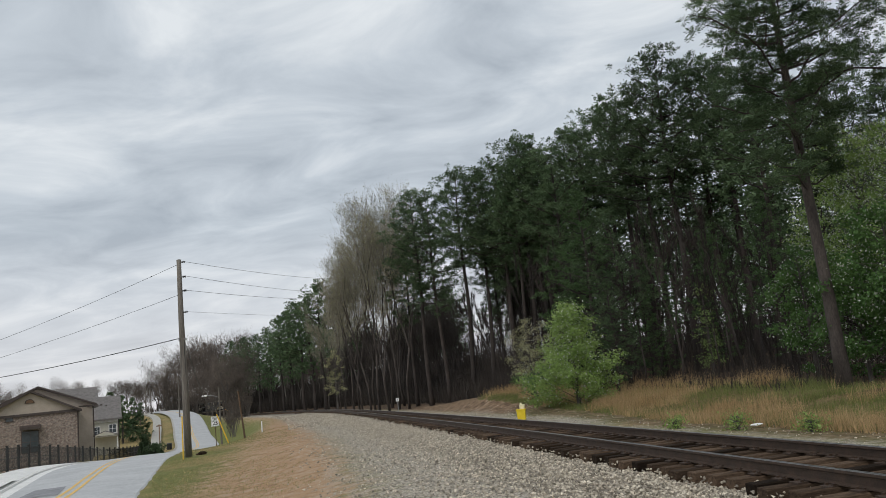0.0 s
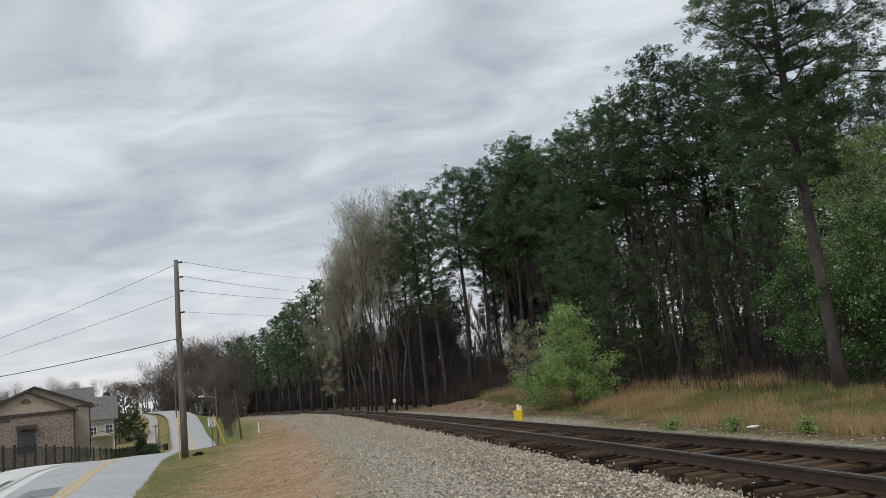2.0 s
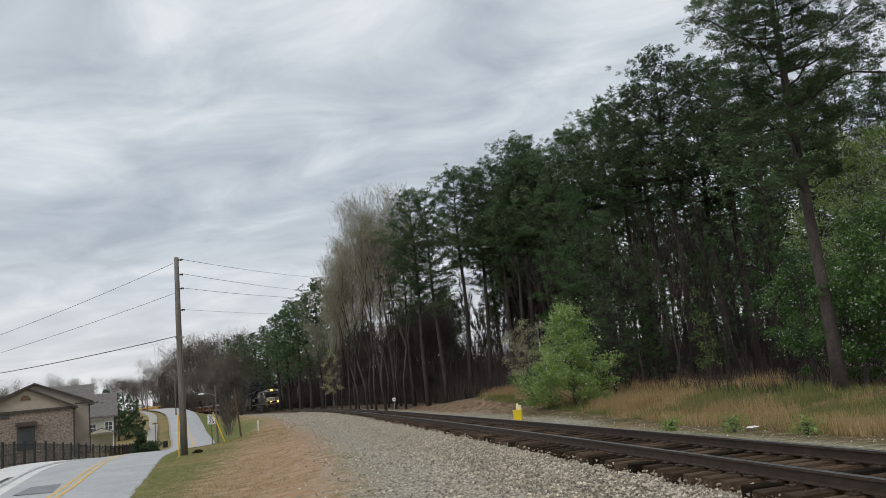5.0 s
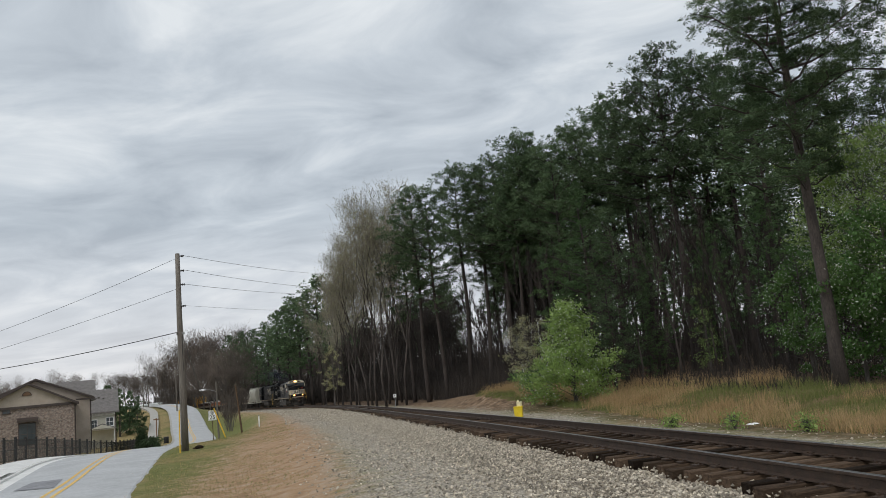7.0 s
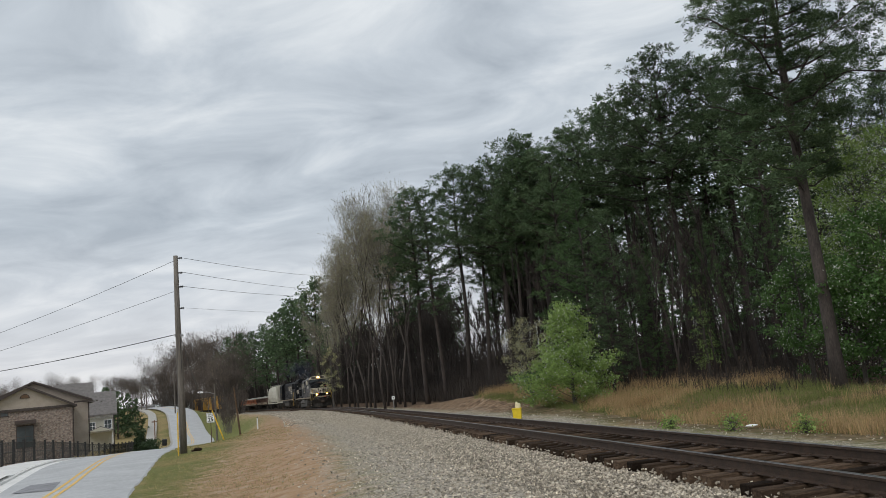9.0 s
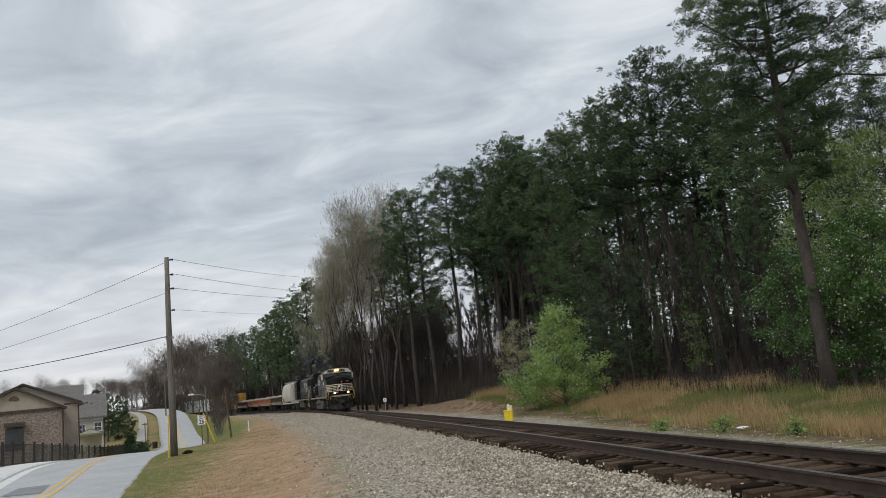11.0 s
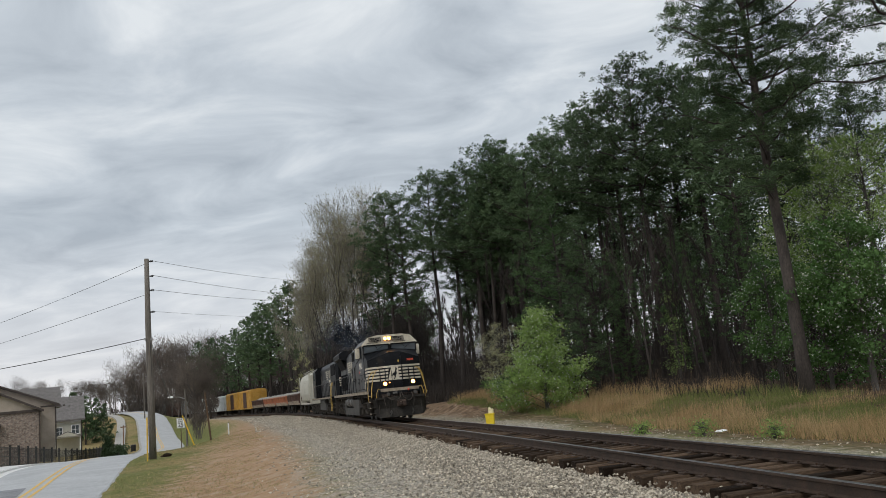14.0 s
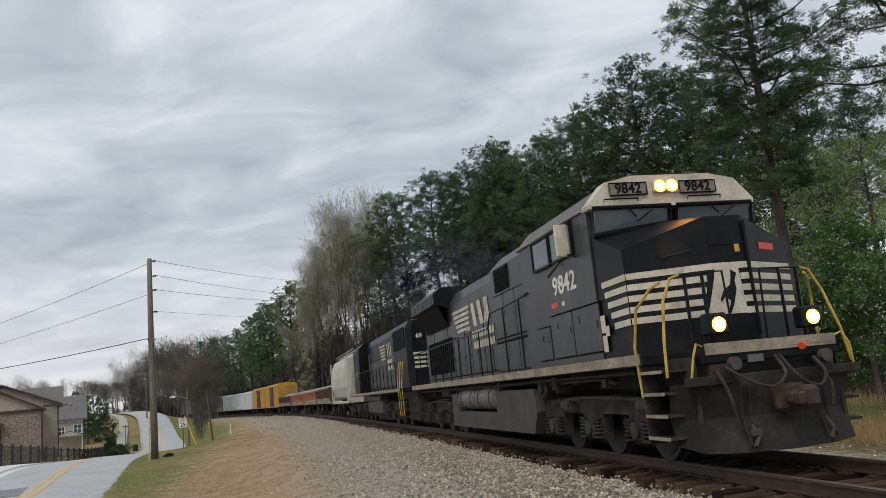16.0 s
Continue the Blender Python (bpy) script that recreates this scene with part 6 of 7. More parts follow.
        part("board_frame", g, M_GRILLE, nb)
        letters("9842", .235, M_GRILLE, nb, pose(-u, 1.918 - mid, 4.327, 90, 0, 0), label="black figures")
    g = make()
    g.ubox(-.09, .35, 1.90, 1.98, 4.25, 4.45, .02)
    hb = part("headlight_housing", g, M_CREAM, cab)
    for u in (.235, .02):
        g = make().urod((u, 1.905, 4.35), (u, 1.885, 4.35), .07, 16)
        hl = part("headlight", g, M_LAMP, hb, "glowing warm headlight")
        # emissive ring in place of the headlight's halo
        part("reflector", make().urod((u, 1.899, 4.35), (u, 1.893, 4.35), .107, 16), M_HALO, hl, "orange glowing ring that imitates lamp glare")
    # cab side: windows, mirror, doors, number
    for s in (1, -1):
        g = make()
        f = lambda u: u * s
        g.ubox(*sorted((f(1.47), f(1.50))), 2.95, 3.95, 3.5, 4.0, .01)
        g.ubox(*sorted((f(1.47), f(1.50))), 4.1, 4.95, 3.5, 4.0, .01)
        w = part("side_window", g, M_GLASS, cab, "dark sliding cab window")
        g = make()
        for d0, d1 in ((2.92, 3.98), (4.07, 4.98)):
            g.upipe([(f(1.5), d0, 3.47), (f(1.5), d1, 3.47), (f(1.5), d1, 4.03), (f(1.5), d0, 4.03), (f(1.5), d0, 3.47)], .028, 5)
        part("window_frame", g, M_BLACK, w)
        g = make()
        g.ubox(*sorted((f(1.56), f(1.80))), 2.86, 2.92, 3.42, 3.98, .015)
        part("mirror", g, M_CREAM, cab, "pale wind deflector")
        g = make()
        g.upipe([(f(1.47), 2.86, 3.4), (f(1.62), 2.86, 3.45)], .02)
        g.upipe([(f(1.5), 3.6, 3.44), (f(1.66), 3.8, 3.2)], .03)
        # access doors with proud edges and latches
        for d0, d1, z0, z1 in ((2.15, 3.3, 1.75, 2.52), (3.34, 4.35, 1.75, 2.52), (4.5, 5.2, 1.75, 2.35)):
            g.ubox(*sorted((f(1.47), f(1.486))), d0, d1, z0, z1, .006)
            g.ubox(*sorted((f(1.486), f(1.50))), d0 + .1, d0 + .16, (z0 + z1) / 2, (z0 + z1) / 2 + .12)
            g.ubox(*sorted((f(1.486), f(1.50))), d1 - .3, d1 - .24, z1 - .25, z1 - .13)
            part("door_seam", make().ubox(*sorted((f(1.465), f(1.474))), d0 - .028, d1 + .028, z0 - .028, z1 + .028), M_GRILLE, cab)
        g.ubox(*sorted((f(1.47), f(1.51))), 2.1, 4.4, 2.54, 2.56)
        part("side_door", g, M_GREYED, cab, "dusty side access doors")
        g = make()
        g.ubox(*sorted((f(1.472), f(1.478))), 1.98, 2.16, 2.02, 2.30)
        g.ubox(*sorted((f(1.472), f(1.478))), 1.86, 2.0, 1.96, 2.12)
        g.ubox(*sorted((f(1.472), f(1.478))), 1.98, 2.14, 1.72, 1.98)
        part("white_block", g, M_CREAM, cab)
        letters("9842", .47, M_LETTER, cab, pose(-1.476 * s, 3.55 - mid, 3.03, 90, 0, -90 * s) @ Matrix.Diagonal((1.22, 1, 1, 1)), label="large pale road number")
        g = make()
        g.ubox(*sorted((f(1.472), f(1.477))), 3.95, 4.3, 2.66, 2.76)
        part("side_decal", g, M_RED, cab, "small red decal")
        g = make()
        g.ubox(*sorted((f(1.472), f(1.477))), 3.62, 3.75, 2.66, 2.74)
        part("small_plate", g, M_LETTER, cab)
    # equipment compartment behind the cab
    g = make()
    g.hull([(5.9, both([(1.34, 1.62), (1.34, 4.08), (1.0, 4.40)])), (8.7, both([(1.34, 1.62), (1.34, 4.08), (1.0, 4.40)]))])
    eq = part("equipment_cabinet", g, M_GREYED, car, "tall dusty equipment cabinet")
    for s in (1, -1):
        g = make()
        g.ubox(*sorted((1.34 * s, 1.365 * s)), 7.2, 8.3, 3.5, 4.05, .01)
        for i in range(7):
            z = 3.54 + i * .07
            g.ubox(*sorted((1.365 * s, 1.385 * s)), 7.22, 8.28, z, z + .03)
        part("intake_grille", g, M_GRILLE, eq, "black intake grille")
        g = make()
        for d in (5.98, 6.5, 7.0, 7.5, 8.0, 8.55):
            g.ubox(*sorted((1.34 * s, 1.36 * s)), d, d + .03, 2.42, 3.45)
        g.ubox(*sorted((1.34 * s, 1.36 * s)), 5.95, 8.65, 2.36, 2.40)
        for d in (6.5, 7.6):
            for i in range(5):
                g.ubox(*sorted((1.34 * s, 1.37 * s)), d, d + .28, 2.0 + i * .065, 2.03 + i * .065)
        for d0, d1 in ((6.0, 6.85), (6.89, 7.72), (7.76, 8.6)):
            g.ubox(*sorted((1.34 * s, 1.358 * s)), d0, d1, 1.68, 2.30, .005)
            g.ubox(*sorted((1.34 * s, 1.358 * s)), d0, d1, 2.44, 3.42, .005)
        part("door_seam", make().ubox(*sorted((1.335 * s, 1.347 * s)), 5.97, 8.63, 1.66, 3.45), M_GRILLE, eq)
        for i in range(24):
            g.ubox(*sorted((1.34 * s, 1.362 * s)), 6.05 + i * .105, 6.09 + i * .105, 1.64, 1.68)
        part("cabinet_panelling", g, M_GREYED, eq)
    # engine hood
    g = make()
    g.hull([(8.7, both([(.96, 1.62), (.96, 4.02), (.78, 4.34), (.3, 4.42)])), (19.2, both([(.96, 1.62), (.96, 4.02), (.78, 4.34), (.3, 4.42)]))])
    hood = part("engine_hood", g, M_GREYED, car, "weathered black engine hood")
    for s in (1, -1):
        for i in range(14):
            g = make()
            d = 8.9 + i * .74
            part("door_seam", make().ubox(*sorted((.955 * s, .963 * s)), d - .03, d + .71, 1.72, 2.93 if i % 3 else 3.33), M_GRILLE, hood)
            g.ubox(*sorted((.96 * s, .975 * s)), d, d + .68, 1.75, 2.9 if i % 3 else 3.3, .004)
            g.ubox(*sorted((.975 * s, .99 * s)), d + .05, d + .09, 2.2, 2.35)
            part("hood_door", g, M_GREYED, hood)
        g = make()
        for i in range(12):
            d = 15.0 + i * .32
            g.ubox(*sorted((.96 * s, 1.02 * s)), d, d + .13, 1.9, 3.0)
        part("louvre_bank", g, M_GRILLE, hood, "vertical dark louvres")
        # big faded lettering: plain bars and slanted blocks
        g = make()
        for i in range(5):
            z = 3.72 - i * .15
            g.ubox(*sorted((.977 * s, .981 * s)), 12.5 + .02 * i, 14.6 - .12 * i, z - .09, z)
        for d0 in (10.3, 11.0, 11.7):
            g.plate([(.977 * s, d0, 3.05), (.977 * s, d0 + .34, 3.05), (.977 * s, d0 + .54, 3.72), (.977 * s, d0 + .2, 3.72)], (.004 * s, 0, 0))
        g.plate([(.977 * s, 10.75, 3.05), (.977 * s, 10.95, 3.05), (.977 * s, 10.55, 3.72), (.977 * s, 10.4, 3.72)], (.004 * s, 0, 0))
        g.ubox(*sorted((.977 * s, .981 * s)), 12.5, 12.9, 3.0, 3.1)
        part("faded_emblem", g, M_CREAM, hood, "faded white bars and blocks")
        g = make()
        rnd = random.Random(4)
        for z in (2.72, 2.42):
            d = 10.0
            while d < 12.2:
                w = rnd.choice((.16, .2, .24))
                g.ubox(*sorted((.992 * s, .996 * s)), d, d + w, z, z + .2)
                g.ubox(*sorted((.992 * s, .996 * s)), d + .02, d + .05, z, z + .2)
                d += w + .08
        part("faded_lettering", g, M_CREAM, hood, "faded bars of lettering")
    # radiator section with overhanging wings
    g = make()
    g.hull([(15.0, both([(.9, 3.9), (1.45, 4.10), (1.45, 4.42), (1.2, 4.62)])), (19.2, both([(.9, 3.9), (1.45, 4.10), (1.45, 4.42), (1.2, 4.62)]))])
    rad = part("radiator", g, M_BLACK, car, "black overhanging radiator wings")
    for s in (1, -1):
        g = make()
        g.plate([(.98 * s, 15.2, 3.35), (1.30 * s, 15.2, 4.02), (1.30 * s, 18.8, 4.02), (.98 * s, 18.8, 3.35)], (.02 * s, 0, .01))
        part("radiator_intake", g, M_GRILLE, rad)
        g = make()
        for i in range(9):
            g.ubox(*sorted((1.45 * s, 1.465 * s)), 15.1 + i * .46, 15.13 + i * .46, 4.12, 4.42)
        g.ubox(*sorted((1.45 * s, 1.463 * s)), 15.05, 19.15, 4.40, 4.43)
        part("radiator_edge", g, M_GREYED, rad)
    g = make()
    g.ubox(-.35, .35, 10.5, 12.2, 4.40, 4.62, .04)
    g.ubox(-.5, .5, 13.2, 14.4, 4.40, 4.52, .04)
    g.ubox(-.25, .25, 8.9, 9.7, 4.40, 4.50, .03)
    for d in (6.6,):
        g.ubox(-.6, .6, d, d + 1.5, 4.38, 4.46, .03)
    g.urod((.3, 5.0, 4.5), (.3, 5.0, 4.66), .05)
    g.urod((.3, 4.7, 4.66), (.3, 5.3, 4.66), .04, 8, .08)
    part("exhaust_stack", g, M_GRILLE, hood, "sooty exhaust stack and hatches")
    # steps and end platform
    for s in (1, -1):
        g = make()
        g.ubox(*sorted((1.08 * s, 1.13 * s)), .12, .95, .42, 1.5)
        g.plate([(1.1 * s, .92, .35), (1.5 * s, .92, .35), (1.5 * s, .92, 1.6), (1.1 * s, .92, 1.6)], (0, .04, 0))
        st = part("stepwell", g, M_GRIME, car)
        for i in range(4):
            g = make().ubox(*sorted((1.12 * s, 1.50 * s)), .30, .92, .42 + i * .30, .455 + i * .30)
            sp = part("step", g, M_GRIME, st, "grimy steel step")
            part("step_edge", make().ubox(*sorted((1.50 * s, 1.515 * s)), .30, .92, .415 + i * .30, .46 + i * .30), M_SILL, sp, "worn pale step edge")
        for d in (19.35,):
            g = make()
            g.plate([(1.1 * s, d, .35), (1.5 * s, d, .35), (1.5 * s, d, 1.6), (1.1 * s, d, 1.6)], (0, .04, 0))
            for i in range(4):
                g.ubox(*sorted((1.12 * s, 1.50 * s)), d + .04, d + .6, .42 + i * .3, .455 + i * .3)
            part("rear_stepwell", g, M_GRIME, car)
        # yellow grab rails at the front corner
        g = make()
        g.upipe([(1.50 * s, .95, 1.0), (1.52 * s, .97, 1.7), (1.46 * s, .9, 2.25), (1.30 * s, .7, 2.52), (1.18 * s, .6, 2.60)], .022)
        g.upipe([(1.45 * s, .25, 1.25), (1.40 * s, .30, 1.72), (1.28 * s, .40, 2.3), (1.12 * s, .42, 2.62), (.98 * s, .42, 2.66)], .022)
        g.upipe([(1.25 * s, -.02, 1.2), (1.2 * s, -.06, 1.5), (1.12 * s, -.03, 1.66), (1.02 * s, .0, 1.62)], .018)
        part("grab_rail", g, M_RAILY, car, "chipped yellow grab rails")
        g = make()
        g.upipe([(.98 * s, .42, 2.66), (.30 * s, .40, 2.68), (.26 * s, .40, 1.62)], .018)
        for u in (.9, .62):
            g.upipe([(u * s, .41, 2.66), (u * s, .41, 1.62)], .025)
        part("front_handrail", g, M_BLACK, car, "black front handrail")
        # long walkway handrail
        rail_posts(car, make, [(1.5 * s, 5.6, 3.15), (1.5 * s, 6.2, 3.10), (1.5 * s, 8.5, 3.05), (1.5 * s, 8.8, 2.72), (1.5 * s, 19.6, 2.72), (1.45 * s, 19.9, 2.4)], 1.6,
                   posts=[(1.5 * s, d, 2.72 if d > 8.6 else 3.08) for d in (6.2, 7.4, 8.75, 9.7, 10.8, 12.0, 13.2, 14.4, 15.6, 16.8, 18.0, 19.2)])
    # ditch lights on the front deck
    for u in (.73, -.73):
        g = make()
        g.ubox(u - .15, u + .15, -.02, .22, 1.76, 2.06, .03)
        dl = part("ditch_light", g, M_BLACK, car)
        part("lens", make().urod((u, -.025, 1.9), (u, -.05, 1.9), .08, 16), M_DITCH, dl, "glowing warm ditch light")
        # emissive ring in place of the ditch light's halo
        part("reflector", make().urod((u, -.022, 1.9), (u, -.034, 1.9), .105, 16), M_HALO, dl, "orange glowing ring that imitates lamp glare")
    part("marker_light", make().urod((.42, .38, 1.95), (.42, .36, 1.95), .04, 10), M_MARK, car, "small orange marker light")
    # pilot plow: bent plate with ribs
    g = make()
    top = [(1.38, .34, 1.14), (1.25, .10, 1.14), (.7, -.08, 1.14), (0, -.18, 1.14), (-.7, -.08, 1.14), (-1.25, .10, 1.14), (-1.38, .34, 1.14)]
    low = [(1.33, .38, .32), (1.14, .06, .22), (.66, -.14, .20), (0, -.28, .20), (-.66, -.14, .20), (-1.14, .06, .22), (-1.33, .38, .32)]
    midr = [(u * 1.01, d + .14, .66) for u, d, z in low]
    rows = [top, midr, low]
    v, fcs = [], []
    for r in rows:
        v += [g.p(*q) for q in r]
    for r in rows:
        v += [g.p(q[0], q[1] + .03, q[2]) for q in r]
    for layer in (0, 21):
        for i in range(2):
            for k in range(6):
                fcs.append((layer + i * 7 + k, layer + i * 7 + k + 1, layer + i * 7 + k + 8, layer + i * 7 + k + 7))
    for k in range(6):
        fcs += [(k, k + 1, 21 + k + 1, 21 + k), (14 + k, 14 + k + 1, 35 + k + 1, 35 + k)]
    g.add(v, fcs)
    plow = part("pilot_plow", g, M_PLOW, car, "dust-brown pilot plow")
    g = make()
    for u in (.62, .5, -.62, -.5):
        g.upipe([(u, -.13, 1.1), (u * 1.02, -.09, .66), (u * 1.04, -.23, .3)], .02)
    g.ubox(-1.3, 1.3, -.08, .1, 1.10, 1.22, .01)
    part("plow_stiffening", g, M_PLOW, plow)
    g = make()
    for u in (.57, -.55):
        g.upipe([(u, -.17, .55), (u - .04, -.24, .40), (u + .05, -.27, .28)], .03)
    g.ubox(.5, .64, -.27, -.22, .42, .50)
    part("hose_coupling", g, M_TANK, plow)
    g = make()
    g.ubox(-.95, .95, .0, .1, 1.1, 1.5)
    g.ubox(-.13, .13, -.52, .1, .76, .96, .05)
    g.ubox(-.19, .04, -.66, -.44, .71, 1.01, .06)
    g.ubox(.04, .15, -.68, -.52, .76, .94, .03)
    g.ubox(-.24, .24, -.34, -.18, .68, 1.04, .05)
    part("coupler", g, M_COUPLER, car, "rusty knuckle coupler")
    g = make()
    for line in ([(.75, -.05, 1.33), (.62, -.28, 1.15), (.3, -.38, 1.02), (.06, -.34, 1.18), (.02, -.10, 1.42)], [(-.05, -.10, 1.42), (-.15, -.33, 1.1), (-.4, -.38, .98), (-.58, -.28, 1.15), (-.6, -.05, 1.35)],
                 [(-.62, -.05, 1.3), (-.66, -.25, 1.0), (-.60, -.30, .7)], [(.9, -.05, 1.3), (.86, -.22, 1.0), (.8, -.26, .6)]):
        g.upipe([tuple(q) for q in smooth_line(line, .07)], .024, 7)
    part("air_hose", g, M_GRIME, car, "hanging rubber air hoses")
    for u in (.62, -.78):
        part("receptacle", make().urod((u, -.02, 1.36), (u, -.12, 1.36), .09, 12), M_TANK, car)
    part("name_plate", make().ubox(.14, .38, -.03, -.01, 1.36, 1.46), M_RESERVOIR, car)
    part("red_gladhand", make().urod((-.48, -.05, 1.53), (-.42, -.10, 1.51), .05, 10), M_RED, car, "small red fitting")
    # fuel tank and air reservoirs
    g = make()
    tank = [(6.35, .30), (6.05, .75), (6.15, 1.22), (9.0, 1.22), (9.05, .72), (13.0, .72), (13.05, 1.22), (13.9, 1.22), (13.9, .30)]
    g.loft([[g.p(1.40, d, z) for d, z in tank], [g.p(-1.40, d, z) for d, z in tank]])
    ft = part("fuel_tank", g, M_TANK, car, "dusty grey fuel tank")
    for d0 in (9.25, 11.15):
        for s in (1, -1):
            g = make()
            g.urod((1.17 * s, d0, 1.06), (1.17 * s, d0 + 1.65, 1.06), .29, 20)
            g.urod((1.17 * s, d0 - .06, 1.06), (1.17 * s, d0, 1.06), .18, 20, .29)
            g.urod((1.17 * s, d0 + 1.65, 1.06), (1.17 * s, d0 + 1.71, 1.06), .29, 20, .18)
            res = part("air_reservoir", g, M_RESERVOIR, ft, "dusty grey air reservoir", smooth=False)
            g = make()
            for e in (.25, 1.35):
                g.urod((1.17 * s, d0 + e, 1.06), (1.17 * s, d0 + e + .06, 1.06), .302, 20)
            part("strap", g, M_GRIME, res)
    g = make()
    rnd = random.Random(8)
    for s in (1, -1):
        g.upipe([(1.3 * s, 1.5, 1.36), (1.3 * s, 6.0, 1.36), (1.35 * s, 8.7, 1.34), (1.35 * s, 19, 1.36)], .035)
        g.upipe([(1.2 * s, 2.4, 1.2), (1.25 * s, 3.0, 1.30), (1.25 * s, 5.5, 1.28), (1.3 * s, 5.9, 1.0)], .03)
        for i in range(16):
            d = rnd.uniform(1.6, 18.6)
            if 6 < d < 14:
                continue
            g.ubox(*sorted((1.05 * s, rnd.uniform(1.2, 1.36) * s)), d, d + rnd.uniform(.1, .35), rnd.uniform(1.08, 1.2), rnd.uniform(1.24, 1.43))
        for d in (8.6, 14.2):
            g.ubox(*sorted((1.2 * s, 1.42 * s)), d, d + .12, 1.2, 1.46)
    part("piping", g, M_GRIME, car)
    truck_loco(car, (1.75, 3.6, 5.45), mid, make)
    truck_loco(car, (14.9, 16.75, 18.6), mid, make)
    return car, mid, 3.6, 16.75


def second_locomotive():
    """Runs with its long hood leading and the cab behind."""
    mid = 10.0

    def make():
        g = Car()
        g.mid = mid
        return g

    car = thing("trailing_locomotive", "older black diesel locomotive running long hood first", "locomotive")
    g = make()
    g.ubox(-1.5, 1.5, .7, 19.6, 1.44, 1.60, .015)
    g.ubox(-.65, .65, -.2, 20, 1.1, 1.44)
    fr = part("underframe", g, M_BLACK, car)
    g = make()
    for s in (1, -1):
        g.ubox(*sorted((1.50 * s, 1.525 * s)), .8, 19.5, 1.48, 1.60)
    part("sill_stripe", g, M_SILL, fr, "grimy white sill stripe")
    prof = both([(.93, 1.62), (.93, 4.1), (.75, 4.45), (.3, 4.52)])
    g = make()
    g.hull([(1.4, both([(.72, 1.62), (.72, 4.1), (.6, 4.4), (.3, 4.46)])), (1.7, prof), (14.4, prof)])
    hood = part("engine_hood", g, M_BLACK, car, "long black hood with white end stripes")
    g = make()
    for i in range(4):
        z = 2.95 - i * .19
        g.ubox(-.70, .70, 1.385, 1.395, z, z + .10)
    part("end_striping", g, M_CREAM, hood, "dirty white end stripes")
    for u in (.42, -.42):
        g = make().ubox(u - .26, u + .26, 1.34, 1.40, 3.62, 3.84, .03)
        nb = part("number_board", g, M_GRILLE, hood)
        letters("69", .27, M_LETTER, nb, pose(-u, 1.33 - mid, 3.73, 90, 0, 0), label="pale figures")
    for s in (1, -1):
        g = make()
        g.ubox(*sorted((.93 * s, .96 * s)), 1.9, 4.9, 3.3, 4.2, .01)
        part("radiator_grille", g, M_GRILLE, hood, "dark radiator grille")
        for i in range(15):
            d = 5.0 + i * .6
            part("hood_door", make().ubox(*sorted((.93 * s, .945 * s)), d, d + .55, 1.75, 3.2, .004), M_GREYED, hood)
            part("door_seam", make().ubox(*sorted((.925 * s, .933 * s)), d - .025, d + .575, 1.72, 3.23), M_GRILLE, hood)
        g = make()
        for i in range(5):
            z = 3.85 - i * .16
            g.ubox(*sorted((.947 * s, .951 * s)), 7.6, 9.4 - .12 * i, z - .09, z)
        for d0 in (5.6, 6.1, 6.6):
            g.plate([(.947 * s, d0, 3.2), (.947 * s, d0 + .2, 3.2), (.947 * s, d0 + .38, 3.85), (.947 * s, d0 + .18, 3.85)], (.004 * s, 0, 0))
        for z in (2.85, 2.55):
            g.ubox(*sorted((.95 * s, .954 * s)), 5.6, 6.9, z, z + .2)
        part("faded_emblem", g, M_CREAM, hood, "faded white bars and blocks")
        rail_posts(car, make, [(1.5 * s, 1.2, 2.5), (1.5 * s, 1.5, 2.72), (1.5 * s, 14.2, 2.72)], 1.6, posts=[(1.5 * s, d, 2.72) for d in np.arange(1.6, 14.3, 1.15)])
        g = make()
        for d in (.15, .7, 1.15):
            g.upipe([(1.5 * s, d, .5), (1.52 * s, d + .05, 1.7), (1.40 * s, d + .25, 2.45), (1.3 * s, d + .5, 2.7)], .014)
        part("grab_rail", g, M_RAILY, car, "chipped yellow grab rails")
        g = make()
        for i in range(4):
            g.ubox(*sorted((1.1 * s, 1.5 * s)), .1, .8, .42 + .3 * i, .455 + .3 * i)
        part("step", g, M_GRIME, car)
        g = make()
        g.upipe([(.97 * s, 13.4, 3.7), (1.02 * s, 12.9, 2.6), (1.0 * s, 12.6, 2.2)], .05)
        part("exhaust_stain_pipe", g, M_TANK, hood)
    g = make()
    cabp = both([(1.45, 1.62), (1.45, 4.1), (1.1, 4.45), (.5, 4.58)])
    g.hull([(14.4, cabp), (17.2, cabp)])
    g.hull([(17.2, both([(.9, 1.62), (.9, 3.2)])), (19.0, both([(.9, 1.62), (.9, 3.0)]))])
    cab = part("cab", g, M_BLACK, car, "black cab facing backwards")
    for s in (1, -1):
        part("side_window", make().ubox(*sorted((1.45 * s, 1.48 * s)), 15.0, 16.6, 3.3, 3.95, .01), M_GLASS, cab)
        part("side_plate", make().ubox(*sorted((1.45 * s, 1.46 * s)), 15.4, 16.2, 2.6, 2.85), M_SILL, cab)
    g = make()
    for d in (3.0, 5.2, 8.0, 10.6):
        g.urod((0, d, 4.5), (0, d, 4.66), .5, 14)
    g.ubox(-.4, .4, 11.4, 12.6, 4.5, 4.72, .04)
    part("roof_fan_row", g, M_GRILLE, hood, "round roof fans")
    g = make()
    g.hull([(7.0, both([(.9, .3), (1.35, .55), (1.35, 1.1)])), (12.4, both([(.9, .3), (1.35, .55), (1.35, 1.1)]))])
    ft = part("fuel_tank", g, M_TANK, car, "dusty grey fuel tank")
